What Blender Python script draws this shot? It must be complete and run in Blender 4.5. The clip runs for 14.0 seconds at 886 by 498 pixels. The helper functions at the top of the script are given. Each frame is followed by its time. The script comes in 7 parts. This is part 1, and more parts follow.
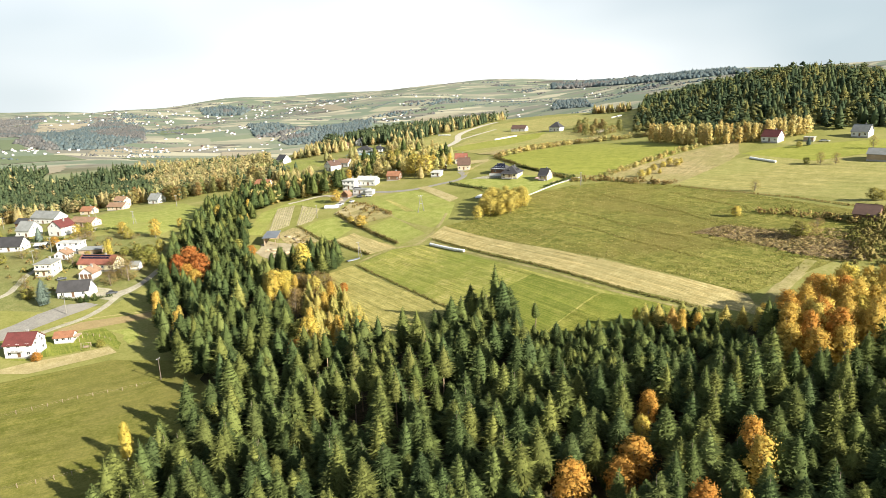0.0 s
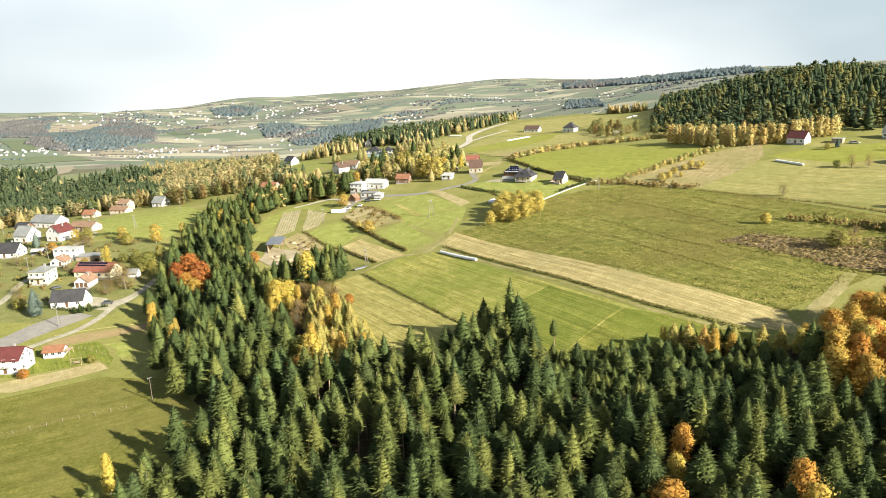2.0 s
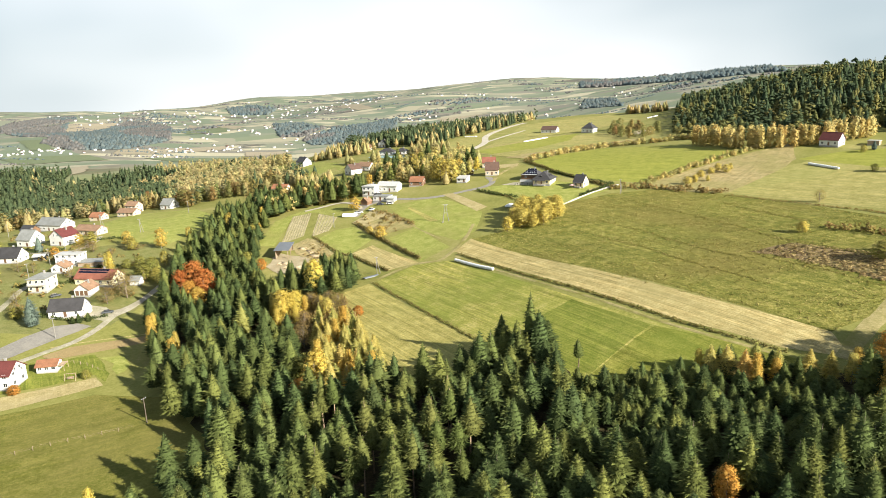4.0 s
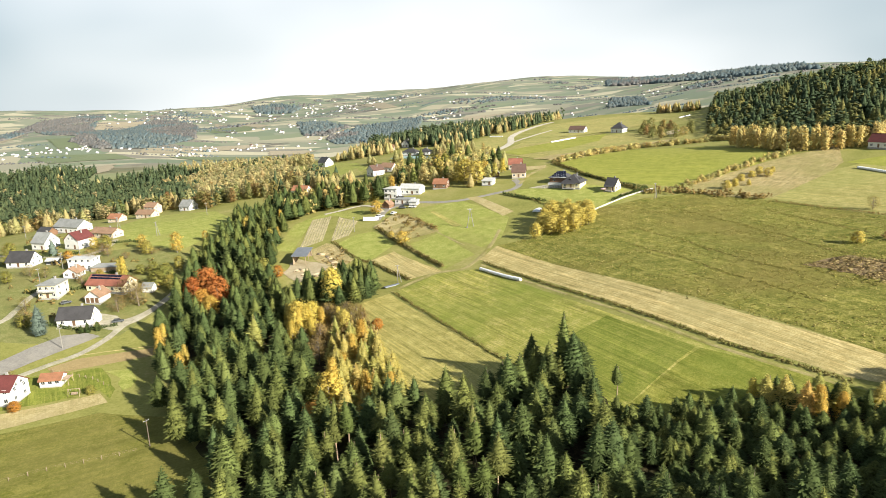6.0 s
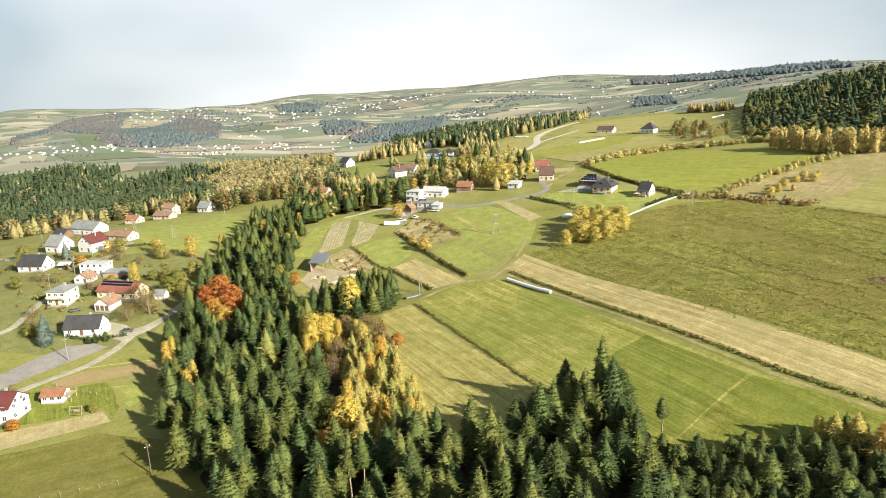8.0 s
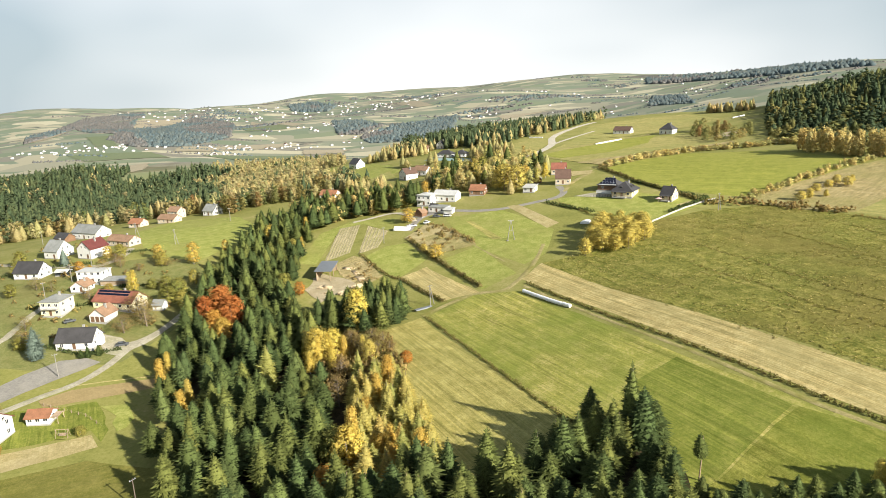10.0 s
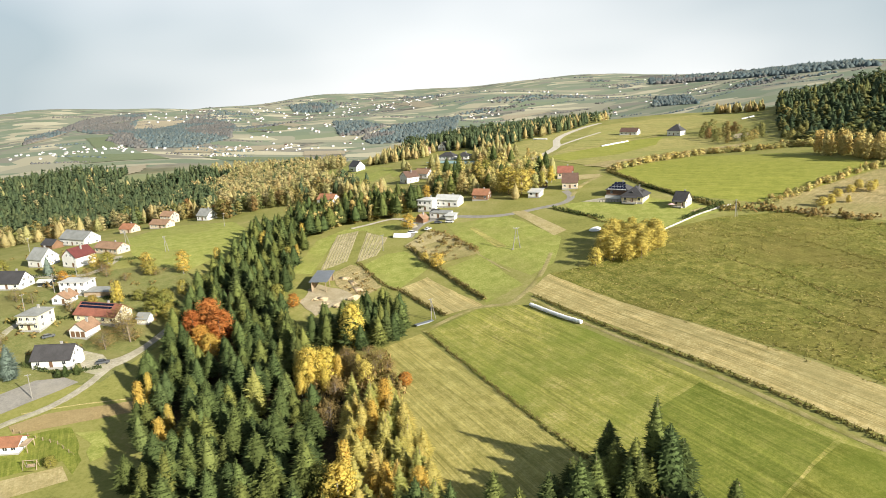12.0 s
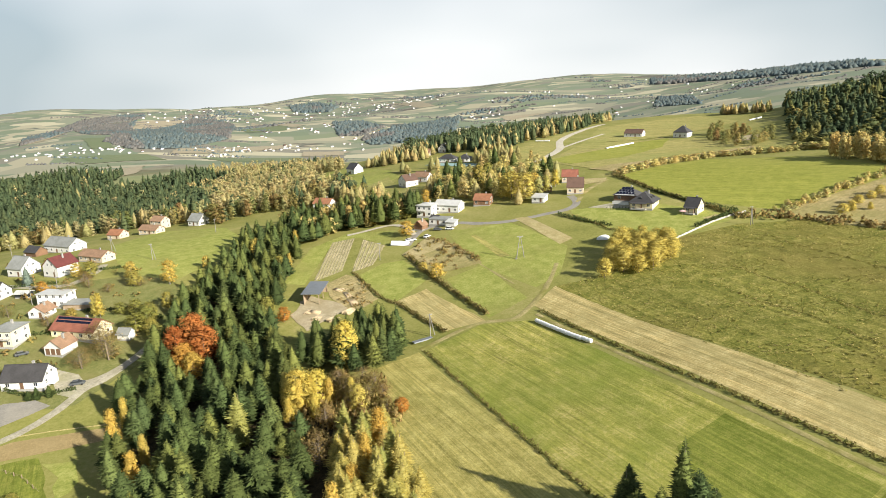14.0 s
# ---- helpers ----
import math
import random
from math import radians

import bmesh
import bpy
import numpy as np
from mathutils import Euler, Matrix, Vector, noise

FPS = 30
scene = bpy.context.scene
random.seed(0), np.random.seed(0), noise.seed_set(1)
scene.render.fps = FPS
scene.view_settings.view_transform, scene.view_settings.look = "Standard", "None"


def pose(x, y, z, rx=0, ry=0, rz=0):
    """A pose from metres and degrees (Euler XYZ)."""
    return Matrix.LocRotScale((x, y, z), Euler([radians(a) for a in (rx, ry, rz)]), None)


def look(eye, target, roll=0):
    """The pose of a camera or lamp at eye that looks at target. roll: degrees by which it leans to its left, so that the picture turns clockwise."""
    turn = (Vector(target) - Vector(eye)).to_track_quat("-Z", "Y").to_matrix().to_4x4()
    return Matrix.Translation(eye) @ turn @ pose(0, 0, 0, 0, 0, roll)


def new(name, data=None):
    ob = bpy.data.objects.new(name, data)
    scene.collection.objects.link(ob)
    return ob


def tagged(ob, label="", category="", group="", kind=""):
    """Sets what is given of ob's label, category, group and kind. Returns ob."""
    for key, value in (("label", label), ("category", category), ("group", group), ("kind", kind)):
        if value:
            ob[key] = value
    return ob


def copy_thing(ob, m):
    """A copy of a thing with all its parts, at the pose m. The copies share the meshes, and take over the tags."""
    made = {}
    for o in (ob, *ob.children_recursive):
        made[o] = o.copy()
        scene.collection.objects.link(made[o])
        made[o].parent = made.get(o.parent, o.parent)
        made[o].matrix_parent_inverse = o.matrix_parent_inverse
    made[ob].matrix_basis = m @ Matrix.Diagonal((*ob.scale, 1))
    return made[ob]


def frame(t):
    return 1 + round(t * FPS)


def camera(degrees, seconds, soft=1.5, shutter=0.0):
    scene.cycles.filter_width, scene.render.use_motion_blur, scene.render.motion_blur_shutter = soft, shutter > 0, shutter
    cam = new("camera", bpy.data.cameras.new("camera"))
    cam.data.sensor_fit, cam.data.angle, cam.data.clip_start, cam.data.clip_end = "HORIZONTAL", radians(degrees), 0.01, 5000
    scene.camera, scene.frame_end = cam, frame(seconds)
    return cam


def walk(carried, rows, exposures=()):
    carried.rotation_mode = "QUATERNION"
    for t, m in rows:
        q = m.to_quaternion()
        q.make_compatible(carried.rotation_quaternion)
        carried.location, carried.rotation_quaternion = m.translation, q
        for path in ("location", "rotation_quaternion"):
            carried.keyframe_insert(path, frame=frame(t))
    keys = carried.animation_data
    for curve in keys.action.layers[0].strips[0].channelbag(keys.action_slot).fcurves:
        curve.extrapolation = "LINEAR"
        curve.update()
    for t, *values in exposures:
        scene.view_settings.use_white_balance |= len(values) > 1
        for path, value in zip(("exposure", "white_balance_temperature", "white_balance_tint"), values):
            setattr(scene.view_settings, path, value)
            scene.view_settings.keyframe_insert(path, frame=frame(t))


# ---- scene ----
cam = camera(67.5, 14.0, soft=0.8)
PATH = [
    (0, (-3.139, 0.047, 103.270), (6.837, 96.684, 79.566), -2.01),
    (0.5, (-2.834, 3.853, 103.259), (7.092, 100.495, 79.557), -2.01),
    (1, (-2.316, 8.005, 103.314), (7.112, 104.706, 79.648), -2.11),
    (1.5, (-1.837, 12.240, 103.274), (7.040, 108.991, 79.602), -2.11),
    (2, (-1.532, 16.067, 103.347), (6.845, 112.858, 79.653), -2.11),
    (2.5, (-1.047, 20.077, 103.424), (6.777, 116.913, 79.724), -2.11),
    (3, (-0.762, 23.921, 103.472), (6.562, 120.790, 79.752), -2.11),
    (5.5, (0.253, 43.807, 103.739), (4.023, 140.880, 80.018), -2.21),
    (6, (0.269, 47.858, 103.827), (2.981, 144.948, 80.033), -2.21),
    (6.5, (0.256, 51.831, 103.916), (1.918, 148.950, 80.145), -2.20),
    (7, (0.132, 55.764, 103.936), (0.938, 152.883, 80.118), -2.20),
    (7.5, (0.000, 60.000, 104.000), (-0.000, 157.110, 80.134), -2.20),
    (8, (-0.213, 63.998, 104.055), (-0.815, 161.106, 80.186), -2.20),
    (8.5, (-0.292, 67.914, 104.101), (-1.447, 165.012, 80.214), -2.20),
    (11, (-0.638, 87.444, 104.276), (-3.247, 184.516, 80.395), -2.29),
    (11.5, (-0.713, 91.434, 104.258), (-3.316, 188.520, 80.435), -2.29),
    (12, (-0.660, 95.284, 104.240), (-3.313, 192.369, 80.421), -2.29),
    (12.5, (-0.680, 99.373, 104.278), (-3.383, 196.458, 80.463), -2.29),
    (13, (-0.689, 103.130, 104.314), (-3.391, 200.224, 80.535), -2.29),
    (13.5, (-0.639, 107.012, 104.393), (-3.391, 204.105, 80.617), -2.29),
    (14, (-0.709, 111.021, 104.530), (-3.412, 208.106, 80.715), -2.29),
]
walk(cam, [(t, look(eye, target, roll)) for t, eye, target, roll in PATH], [(0.0, 1.37), (3.0, 1.33), (6.0, 1.26), (9.0, 1.19), (11.5, 1.13), (14.0, 1.08)])

# ---- light ----
SUN_EL, SUN_AZ = 25.5, 129.5
sun_dir = Vector((math.sin(radians(SUN_AZ)) * math.cos(radians(SUN_EL)), math.cos(radians(SUN_AZ)) * math.cos(radians(SUN_EL)), math.sin(radians(SUN_EL))))
sun = new("sun", bpy.data.lights.new("sun", "SUN"))
sun.data.energy, sun.data.angle, sun.data.color = 5.0, radians(0.6), (1.0, 0.94, 0.82)
sun.matrix_world = look(sun_dir * 500, (0, 0, 0))

world = bpy.data.worlds.new("world")
scene.world = world
world.use_nodes = True
wn, wl = world.node_tree.nodes, world.node_tree.links
wn.clear()
sky = wn.new("ShaderNodeTexSky")
sky.sky_type, sky.sun_disc = "NISHITA", False
sky.sun_elevation, sky.sun_rotation = radians(SUN_EL), radians(SUN_AZ)
sky.air_density, sky.dust_density, sky.ozone_density = 1.0, 0.1, 4.0
coords = wn.new("ShaderNodeTexCoord")
stretch = wn.new("ShaderNodeMapping")
stretch.inputs["Scale"].default_value = (1.0, 1.0, 2.6)
stretch.inputs["Location"].default_value = (4.2, 1.0, 0.4)
cloud = wn.new("ShaderNodeTexNoise")
cloud.inputs["Scale"].default_value, cloud.inputs["Detail"].default_value = 1.3, 3.0
sides = wn.new("ShaderNodeSeparateXYZ")
wl.new(coords.outputs["Generated"], stretch.inputs["Vector"])
wl.new(coords.outputs["Generated"], sides.inputs["Vector"])
wl.new(stretch.outputs["Vector"], cloud.inputs["Vector"])
# the veil of high haze is brightest to the north and grey-blue to either side
thick = wn.new("ShaderNodeMath")
thick.operation = "MULTIPLY"
wl.new(sides.outputs["X"], thick.inputs[0])
wl.new(sides.outputs["X"], thick.inputs[1])
fade = wn.new("ShaderNodeMath")
fade.operation = "MULTIPLY_ADD"
fade.inputs[1].default_value = -1.25
wl.new(thick.outputs[0], fade.inputs[0])
wl.new(cloud.outputs["Fac"], fade.inputs[2])
bright = wn.new("ShaderNodeMapRange")
bright.inputs["From Min"].default_value, bright.inputs["From Max"].default_value = 0.10, 0.46
wl.new(fade.outputs[0], bright.inputs["Value"])
haze = wn.new("ShaderNodeMix")
haze.data_type = "RGBA"
haze.inputs["A"].default_value, haze.inputs["B"].default_value = (5.7, 6.7, 7.2, 1.0), (11.2, 11.4, 11.4, 1.0)
wl.new(bright.outputs["Result"], haze.inputs["Factor"])
# it thins out towards the zenith
veil = wn.new("ShaderNodeMapRange")
veil.inputs["From Min"].default_value, veil.inputs["From Max"].default_value = 0.05, 0.65
veil.inputs["To Min"].default_value, veil.inputs["To Max"].default_value = 0.95, 0.22
wl.new(sides.outputs["Z"], veil.inputs["Value"])
mixed = wn.new("ShaderNodeMix")
mixed.data_type = "RGBA"
back = wn.new("ShaderNodeBackground")
back.inputs["Strength"].default_value = 0.043
wout = wn.new("ShaderNodeOutputWorld")
wl.new(veil.outputs["Result"], mixed.inputs["Factor"])
wl.new(sky.outputs["Color"], mixed.inputs["A"])
wl.new(haze.outputs["Result"], mixed.inputs["B"])
wl.new(mixed.outputs["Result"], back.inputs["Color"])
wl.new(back.outputs["Background"], wout.inputs["Surface"])


# ---- materials ----
def nodes_of(name):
    m = bpy.data.materials.new(name)
    m.use_nodes = True
    n = m.node_tree.nodes
    return m, n, m.node_tree.links, n["Principled BSDF"]


def ramp(n, stops):
    r = n.new("ShaderNodeValToRGB")
    e = r.color_ramp.elements
    e[0].position, e[0].color = stops[0][0], (*stops[0][1], 1)
    e[1].position, e[1].color = stops[-1][0], (*stops[-1][1], 1)
    for p, c in stops[1:-1]:
        s = e.new(p)
        s.color = (*c, 1)
    return r


def noise_tex(n, l, vec, scale, detail=4.0, rough=0.6):
    t = n.new("ShaderNodeTexNoise")
    t.inputs["Scale"].default_value, t.inputs["Detail"].default_value, t.inputs["Roughness"].default_value = scale, detail, rough
    l.new(vec, t.inputs["Vector"])
    return t


def blend(n, l, kind, fac, a, b):
    m = n.new("ShaderNodeMix")
    m.data_type, m.blend_type = "RGBA", kind
    for key, v in (("Factor", fac), ("A", a), ("B", b)):
        if isinstance(v, bpy.types.NodeSocket):
            l.new(v, m.inputs[key])
        elif key == "Factor":
            m.inputs[key].default_value = v
        else:
            m.inputs[key].default_value = (*v, 1)
    return m.outputs["Result"]


def turf(name, dark, mid, light, angle=None, stripe=2.5, amount=0.35, patch=0.03, blotch=(0.3, 0.25, 0.1), blotchy=0.25, relief=0.6):
    """Ground cover: three tones broken up at two scales, mowing or drilling stripes along an angle, blotches of another tone."""
    m, n, l, p = nodes_of(name)
    if angle is not None:
        dark, mid, light, blotch = [(c[0] * 1.22, c[1] * 1.2, c[2] * 1.2) for c in (dark, mid, light, blotch)]
    pos = n.new("ShaderNodeNewGeometry").outputs["Position"]
    big = noise_tex(n, l, pos, patch, 5, 0.6)
    fine = noise_tex(n, l, pos, 1.3, 6, 0.75)
    mid_s = noise_tex(n, l, pos, 0.22, 5, 0.7)
    tone = n.new("ShaderNodeMath")
    tone.operation = "MULTIPLY_ADD"
    l.new(fine.outputs["Fac"], tone.inputs[0])
    tone.inputs[1].default_value = 0.55
    half = n.new("ShaderNodeMath")
    half.operation = "MULTIPLY"
    l.new(mid_s.outputs["Fac"], half.inputs[0])
    half.inputs[1].default_value = 0.45
    l.new(half.outputs[0], tone.inputs[2])
    r = ramp(n, [(0.40, dark), (0.5, mid), (0.60, light)])
    l.new(tone.outputs[0], r.inputs["Fac"])
    col = r.outputs["Color"]
    if angle is not None:
        mp = n.new("ShaderNodeMapping")
        mp.inputs["Rotation"].default_value = (0, 0, radians(-angle))
        l.new(pos, mp.inputs["Vector"])
        ms = n.new("ShaderNodeMapping")
        ms.inputs["Scale"].default_value = (0.007, 1.1 / stripe, 1)
        l.new(mp.outputs["Vector"], ms.inputs["Vector"])
        streak = noise_tex(n, l, ms.outputs["Vector"], 1.0, 6, 0.75)
        mt = n.new("ShaderNodeMapping")
        mt.inputs["Scale"].default_value = (0.02, 4.5 / stripe, 1)
        l.new(mp.outputs["Vector"], mt.inputs["Vector"])
        thin = noise_tex(n, l, mt.outputs["Vector"], 1.0, 4, 0.7)
        both = blend(n, l, "MIX", 0.42, streak.outputs["Color"], thin.outputs["Color"])
        band = ramp(n, [(0.40, (0.55, 0.57, 0.5)), (0.5, (1.0, 1.0, 1.0)), (0.60, (1.55, 1.45, 1.45))])
        l.new(both, band.inputs["Fac"])
        col = blend(n, l, "MULTIPLY", amount, col, band.outputs["Color"])
    br = ramp(n, [(0.46, (0, 0, 0)), (0.66, (blotchy, blotchy, blotchy))])
    l.new(big.outputs["Fac"], br.inputs["Fac"])
    col = blend(n, l, "MIX", br.outputs["Color"], col, blotch)
    l.new(col, p.inputs["Base Color"])
    p.inputs["Roughness"].default_value = 0.95
    p.inputs["Specular IOR Level"].default_value = 0.05
    if relief:
        b = n.new("ShaderNodeBump")
        b.inputs["Strength"].default_value, b.inputs["Distance"].default_value = relief, 0.5
        l.new(tone.outputs[0], b.inputs["Height"])
        l.new(b.outputs["Normal"], p.inputs["Normal"])
    return m


def foliage(name, stops, translucent=0.25, spread=0.14):
    """Leaves or needles: each tree its own tone, each spray a little different."""
    m, n, l, p = nodes_of(name)
    own = n.new("ShaderNodeObjectInfo").outputs["Random"]
    att = n.new("ShaderNodeAttribute")
    att.attribute_name = "tint"
    geo = n.new("ShaderNodeNewGeometry")
    add = n.new("ShaderNodeMath")
    l.new(own, add.inputs[0])
    l.new(att.outputs["Fac"], add.inputs[1])
    fr = n.new("ShaderNodeMath")
    fr.operation = "FRACT"
    l.new(add.outputs[0], fr.inputs[0])
    r = ramp(n, stops)
    l.new(fr.outputs[0], r.inputs["Fac"])
    isl = ramp(n, [(0.0, (1 - spread, 1 - spread, 1 - spread)), (1.0, (1 + spread, 1 + spread * 0.95, 1 + spread * 0.8))])
    l.new(geo.outputs["Random Per Island"], isl.inputs["Fac"])
    col = blend(n, l, "MULTIPLY", 1.0, r.outputs["Color"], isl.outputs["Color"])
    fine = noise_tex(n, l, geo.outputs["Position"], 2.0, 3)
    fr2 = ramp(n, [(0.3, (0.75, 0.78, 0.75)), (0.7, (1.2, 1.18, 1.15))])
    l.new(fine.outputs["Fac"], fr2.inputs["Fac"])
    col = blend(n, l, "MULTIPLY", 1.0, col, fr2.outputs["Color"])
    l.new(col, p.inputs["Base Color"])
    p.inputs["Roughness"].default_value = 0.9
    p.inputs["Specular IOR Level"].default_value = 0.06
    tr = n.new("ShaderNodeBsdfTranslucent")
    l.new(col, tr.inputs["Color"])
    mx = n.new("ShaderNodeMixShader")
    mx.inputs["Fac"].default_value = translucent
    l.new(p.outputs["BSDF"], mx.inputs[1])
    l.new(tr.outputs["BSDF"], mx.inputs[2])
    l.new(mx.outputs["Shader"], n["Material Output"].inputs["Surface"])
    return m


def plain(name, color, rough=0.8, metal=0.0, vary=0.25, scale=1.5, bump=0.15):
    """Paint, plaster, bark or board: a base tone with grain, blotches and faint relief."""
    m, n, l, p = nodes_of(name)
    pos = n.new("ShaderNodeTexCoord").outputs["Object"]
    a = noise_tex(n, l, pos, scale, 6, 0.7)
    b = noise_tex(n, l, pos, scale * 0.2, 3, 0.5)
    own = n.new("ShaderNodeObjectInfo").outputs["Random"]
    lo, hi = 1 - vary, 1 + vary * 0.6
    r1 = ramp(n, [(0.3, (lo, lo, lo)), (0.7, (hi, hi, hi))])
    l.new(a.outputs["Fac"], r1.inputs["Fac"])
    r2 = ramp(n, [(0.35, (lo, lo, lo * 0.97)), (0.65, (hi, hi, hi))])
    l.new(b.outputs["Fac"], r2.inputs["Fac"])
    r3 = ramp(n, [(0.0, (1 - vary * 0.4,) * 3), (1.0, (1 + vary * 0.3,) * 3)])
    l.new(own, r3.inputs["Fac"])
    col = blend(n, l, "MULTIPLY", 1.0, color, r1.outputs["Color"])
    col = blend(n, l, "MULTIPLY", 0.7, col, r2.outputs["Color"])
    col = blend(n, l, "MULTIPLY", 1.0, col, r3.outputs["Color"])
    l.new(col, p.inputs["Base Color"])
    p.inputs["Roughness"].default_value, p.inputs["Metallic"].default_value = rough, metal
    if bump:
        bu = n.new("ShaderNodeBump")
        bu.inputs["Strength"].default_value, bu.inputs["Distance"].default_value = bump, 0.05
        l.new(a.outputs["Fac"], bu.inputs["Height"])
        l.new(bu.outputs["Normal"], p.inputs["Normal"])
    return m


def distance_ground():
    """The countryside: pasture near by, a patchwork of narrow strip fields on the far slopes, haze painted into their
    colours.
    """
    m, n, l, p = nodes_of("countryside")
    pos = n.new("ShaderNodeNewGeometry").outputs["Position"]
    mp = n.new("ShaderNodeMapping")
    mp.inputs["Scale"].default_value = (0.0085, 0.014, 0.0)
    mp.inputs["Rotation"].default_value = (0, 0, 0.35)
    warp = noise_tex(n, l, pos, 0.0016, 3)
    add = n.new("ShaderNodeVectorMath")
    add.operation = "MULTIPLY_ADD"
    l.new(warp.outputs["Color"], add.inputs[0])
    add.inputs[1].default_value = (240, 240, 0)
    l.new(pos, add.inputs[2])
    l.new(add.outputs[0], mp.inputs["Vector"])
    v = n.new("ShaderNodeTexVoronoi")
    v.inputs["Scale"].default_value = 1.0
    l.new(mp.outputs["Vector"], v.inputs["Vector"])
    sep = n.new("ShaderNodeSeparateColor")
    l.new(v.outputs["Color"], sep.inputs["Color"])
    # strip field tones, paled and greyed by haze put into the colour
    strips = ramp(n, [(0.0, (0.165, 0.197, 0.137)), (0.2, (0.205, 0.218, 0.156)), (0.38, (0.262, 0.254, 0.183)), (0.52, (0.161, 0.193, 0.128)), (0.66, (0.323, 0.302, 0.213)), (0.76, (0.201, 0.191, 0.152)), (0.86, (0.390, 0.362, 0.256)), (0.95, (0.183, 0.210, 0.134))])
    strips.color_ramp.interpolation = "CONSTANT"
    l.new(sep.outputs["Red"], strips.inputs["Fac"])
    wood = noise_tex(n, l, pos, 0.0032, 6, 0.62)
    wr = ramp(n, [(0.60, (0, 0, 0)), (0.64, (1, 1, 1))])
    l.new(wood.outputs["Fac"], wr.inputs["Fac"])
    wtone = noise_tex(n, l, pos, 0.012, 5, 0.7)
    # wood patches on the slopes, with the same painted haze
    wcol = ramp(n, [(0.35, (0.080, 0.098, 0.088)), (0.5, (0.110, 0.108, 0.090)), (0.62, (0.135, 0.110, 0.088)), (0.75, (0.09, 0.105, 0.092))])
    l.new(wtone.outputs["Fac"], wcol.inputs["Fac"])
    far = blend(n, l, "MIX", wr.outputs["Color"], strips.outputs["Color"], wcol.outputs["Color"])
    fine = noise_tex(n, l, pos, 0.9, 6, 0.75)
    broad = noise_tex(n, l, pos, 0.05, 5, 0.6)
    mixf = blend(n, l, "MIX", 0.5, fine.outputs["Color"], broad.outputs["Color"])
    g = ramp(n, [(0.40, (0.15, 0.158, 0.04)), (0.48, (0.215, 0.212, 0.058)), (0.55, (0.255, 0.240, 0.078)), (0.61, (0.32, 0.28, 0.115))])
    l.new(mixf, g.inputs["Fac"])
    # the hazed far colours take over from the grass with distance
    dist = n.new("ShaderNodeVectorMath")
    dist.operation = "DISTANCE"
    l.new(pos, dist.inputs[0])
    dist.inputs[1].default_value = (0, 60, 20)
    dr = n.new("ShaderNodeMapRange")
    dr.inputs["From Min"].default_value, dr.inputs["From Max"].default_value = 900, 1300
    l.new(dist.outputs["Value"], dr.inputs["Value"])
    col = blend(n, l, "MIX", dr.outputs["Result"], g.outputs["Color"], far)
    l.new(col, p.inputs["Base Color"])
    p.inputs["Roughness"].default_value, p.inputs["Specular IOR Level"].default_value = 0.95, 0.1
    return m


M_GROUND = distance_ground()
M_MOWN = turf("mown_meadow", (0.167, 0.174, 0.037), (0.224, 0.220, 0.055), (0.313, 0.278, 0.098), 118, 2.6, 1.0, 0.018, (0.132, 0.168, 0.027), 0.8)
M_DARKGRASS = turf("lush_grass", (0.104, 0.128, 0.022), (0.134, 0.155, 0.029), (0.178, 0.187, 0.043), 118, 2.6, 0.8, 0.02, (0.146, 0.157, 0.036), 0.5)
M_AFTER = turf("dry_mown_meadow", (0.203, 0.191, 0.055), (0.271, 0.244, 0.078), (0.350, 0.313, 0.114), 118, 2.0, 0.9, 0.03, (0.192, 0.201, 0.058), 0.5)
M_DRY = turf("dry_pasture", (0.086, 0.094, 0.017), (0.119, 0.119, 0.027), (0.166, 0.156, 0.042), 25, 5.0, 0.5, 0.03, (0.166, 0.147, 0.047), 0.5)
M_STUBBLE = turf("stubble", (0.250, 0.207, 0.084), (0.312, 0.262, 0.112), (0.395, 0.338, 0.162), 118, 1.7, 1.0, 0.05, (0.250, 0.223, 0.095), 0.5)
M_ROUGH = turf("rough_pasture", (0.080, 0.091, 0.018), (0.137, 0.140, 0.031), (0.240, 0.218, 0.068), 113, 7.0, 0.7, 0.018, (0.160, 0.133, 0.039), 0.7, 1.0)
M_GREEN = turf("young_grass", (0.155, 0.172, 0.033), (0.195, 0.207, 0.041), (0.243, 0.244, 0.058), 150, 3.0, 0.4, 0.012, (0.243, 0.238, 0.065), 0.5)
M_LAWN = turf("lawn", (0.190, 0.220, 0.048), (0.260, 0.276, 0.069), (0.339, 0.343, 0.108), None, 1, 0, 0.05, (0.230, 0.217, 0.069), 0.5)
M_GARDEN = turf("garden_grass", (0.128, 0.142, 0.045), (0.168, 0.175, 0.058), (0.225, 0.218, 0.088), None, 1, 0, 0.05, (0.20, 0.175, 0.07), 0.6)
M_HILLGRASS = turf("pale_pasture", (0.184, 0.178, 0.055), (0.238, 0.221, 0.077), (0.309, 0.275, 0.110), 128, 4.0, 0.5, 0.012, (0.190, 0.208, 0.062), 0.6)
M_PLOUGH = turf("ploughed_soil", (0.231, 0.196, 0.086), (0.292, 0.249, 0.118), (0.363, 0.314, 0.162), 118, 0.9, 0.25, 0.08, (0.308, 0.258, 0.144), 0.4)
M_BROWN = turf("dead_bracken", (0.13, 0.09, 0.045), (0.20, 0.145, 0.075), (0.28, 0.21, 0.12), None, 1, 0, 0.06, (0.15, 0.14, 0.04), 0.5, 1.0)
M_DULL = turf("dull_meadow", (0.105, 0.115, 0.020), (0.149, 0.155, 0.031), (0.209, 0.206, 0.050), 118, 2.6, 0.8, 0.02, (0.110, 0.144, 0.022), 0.7)
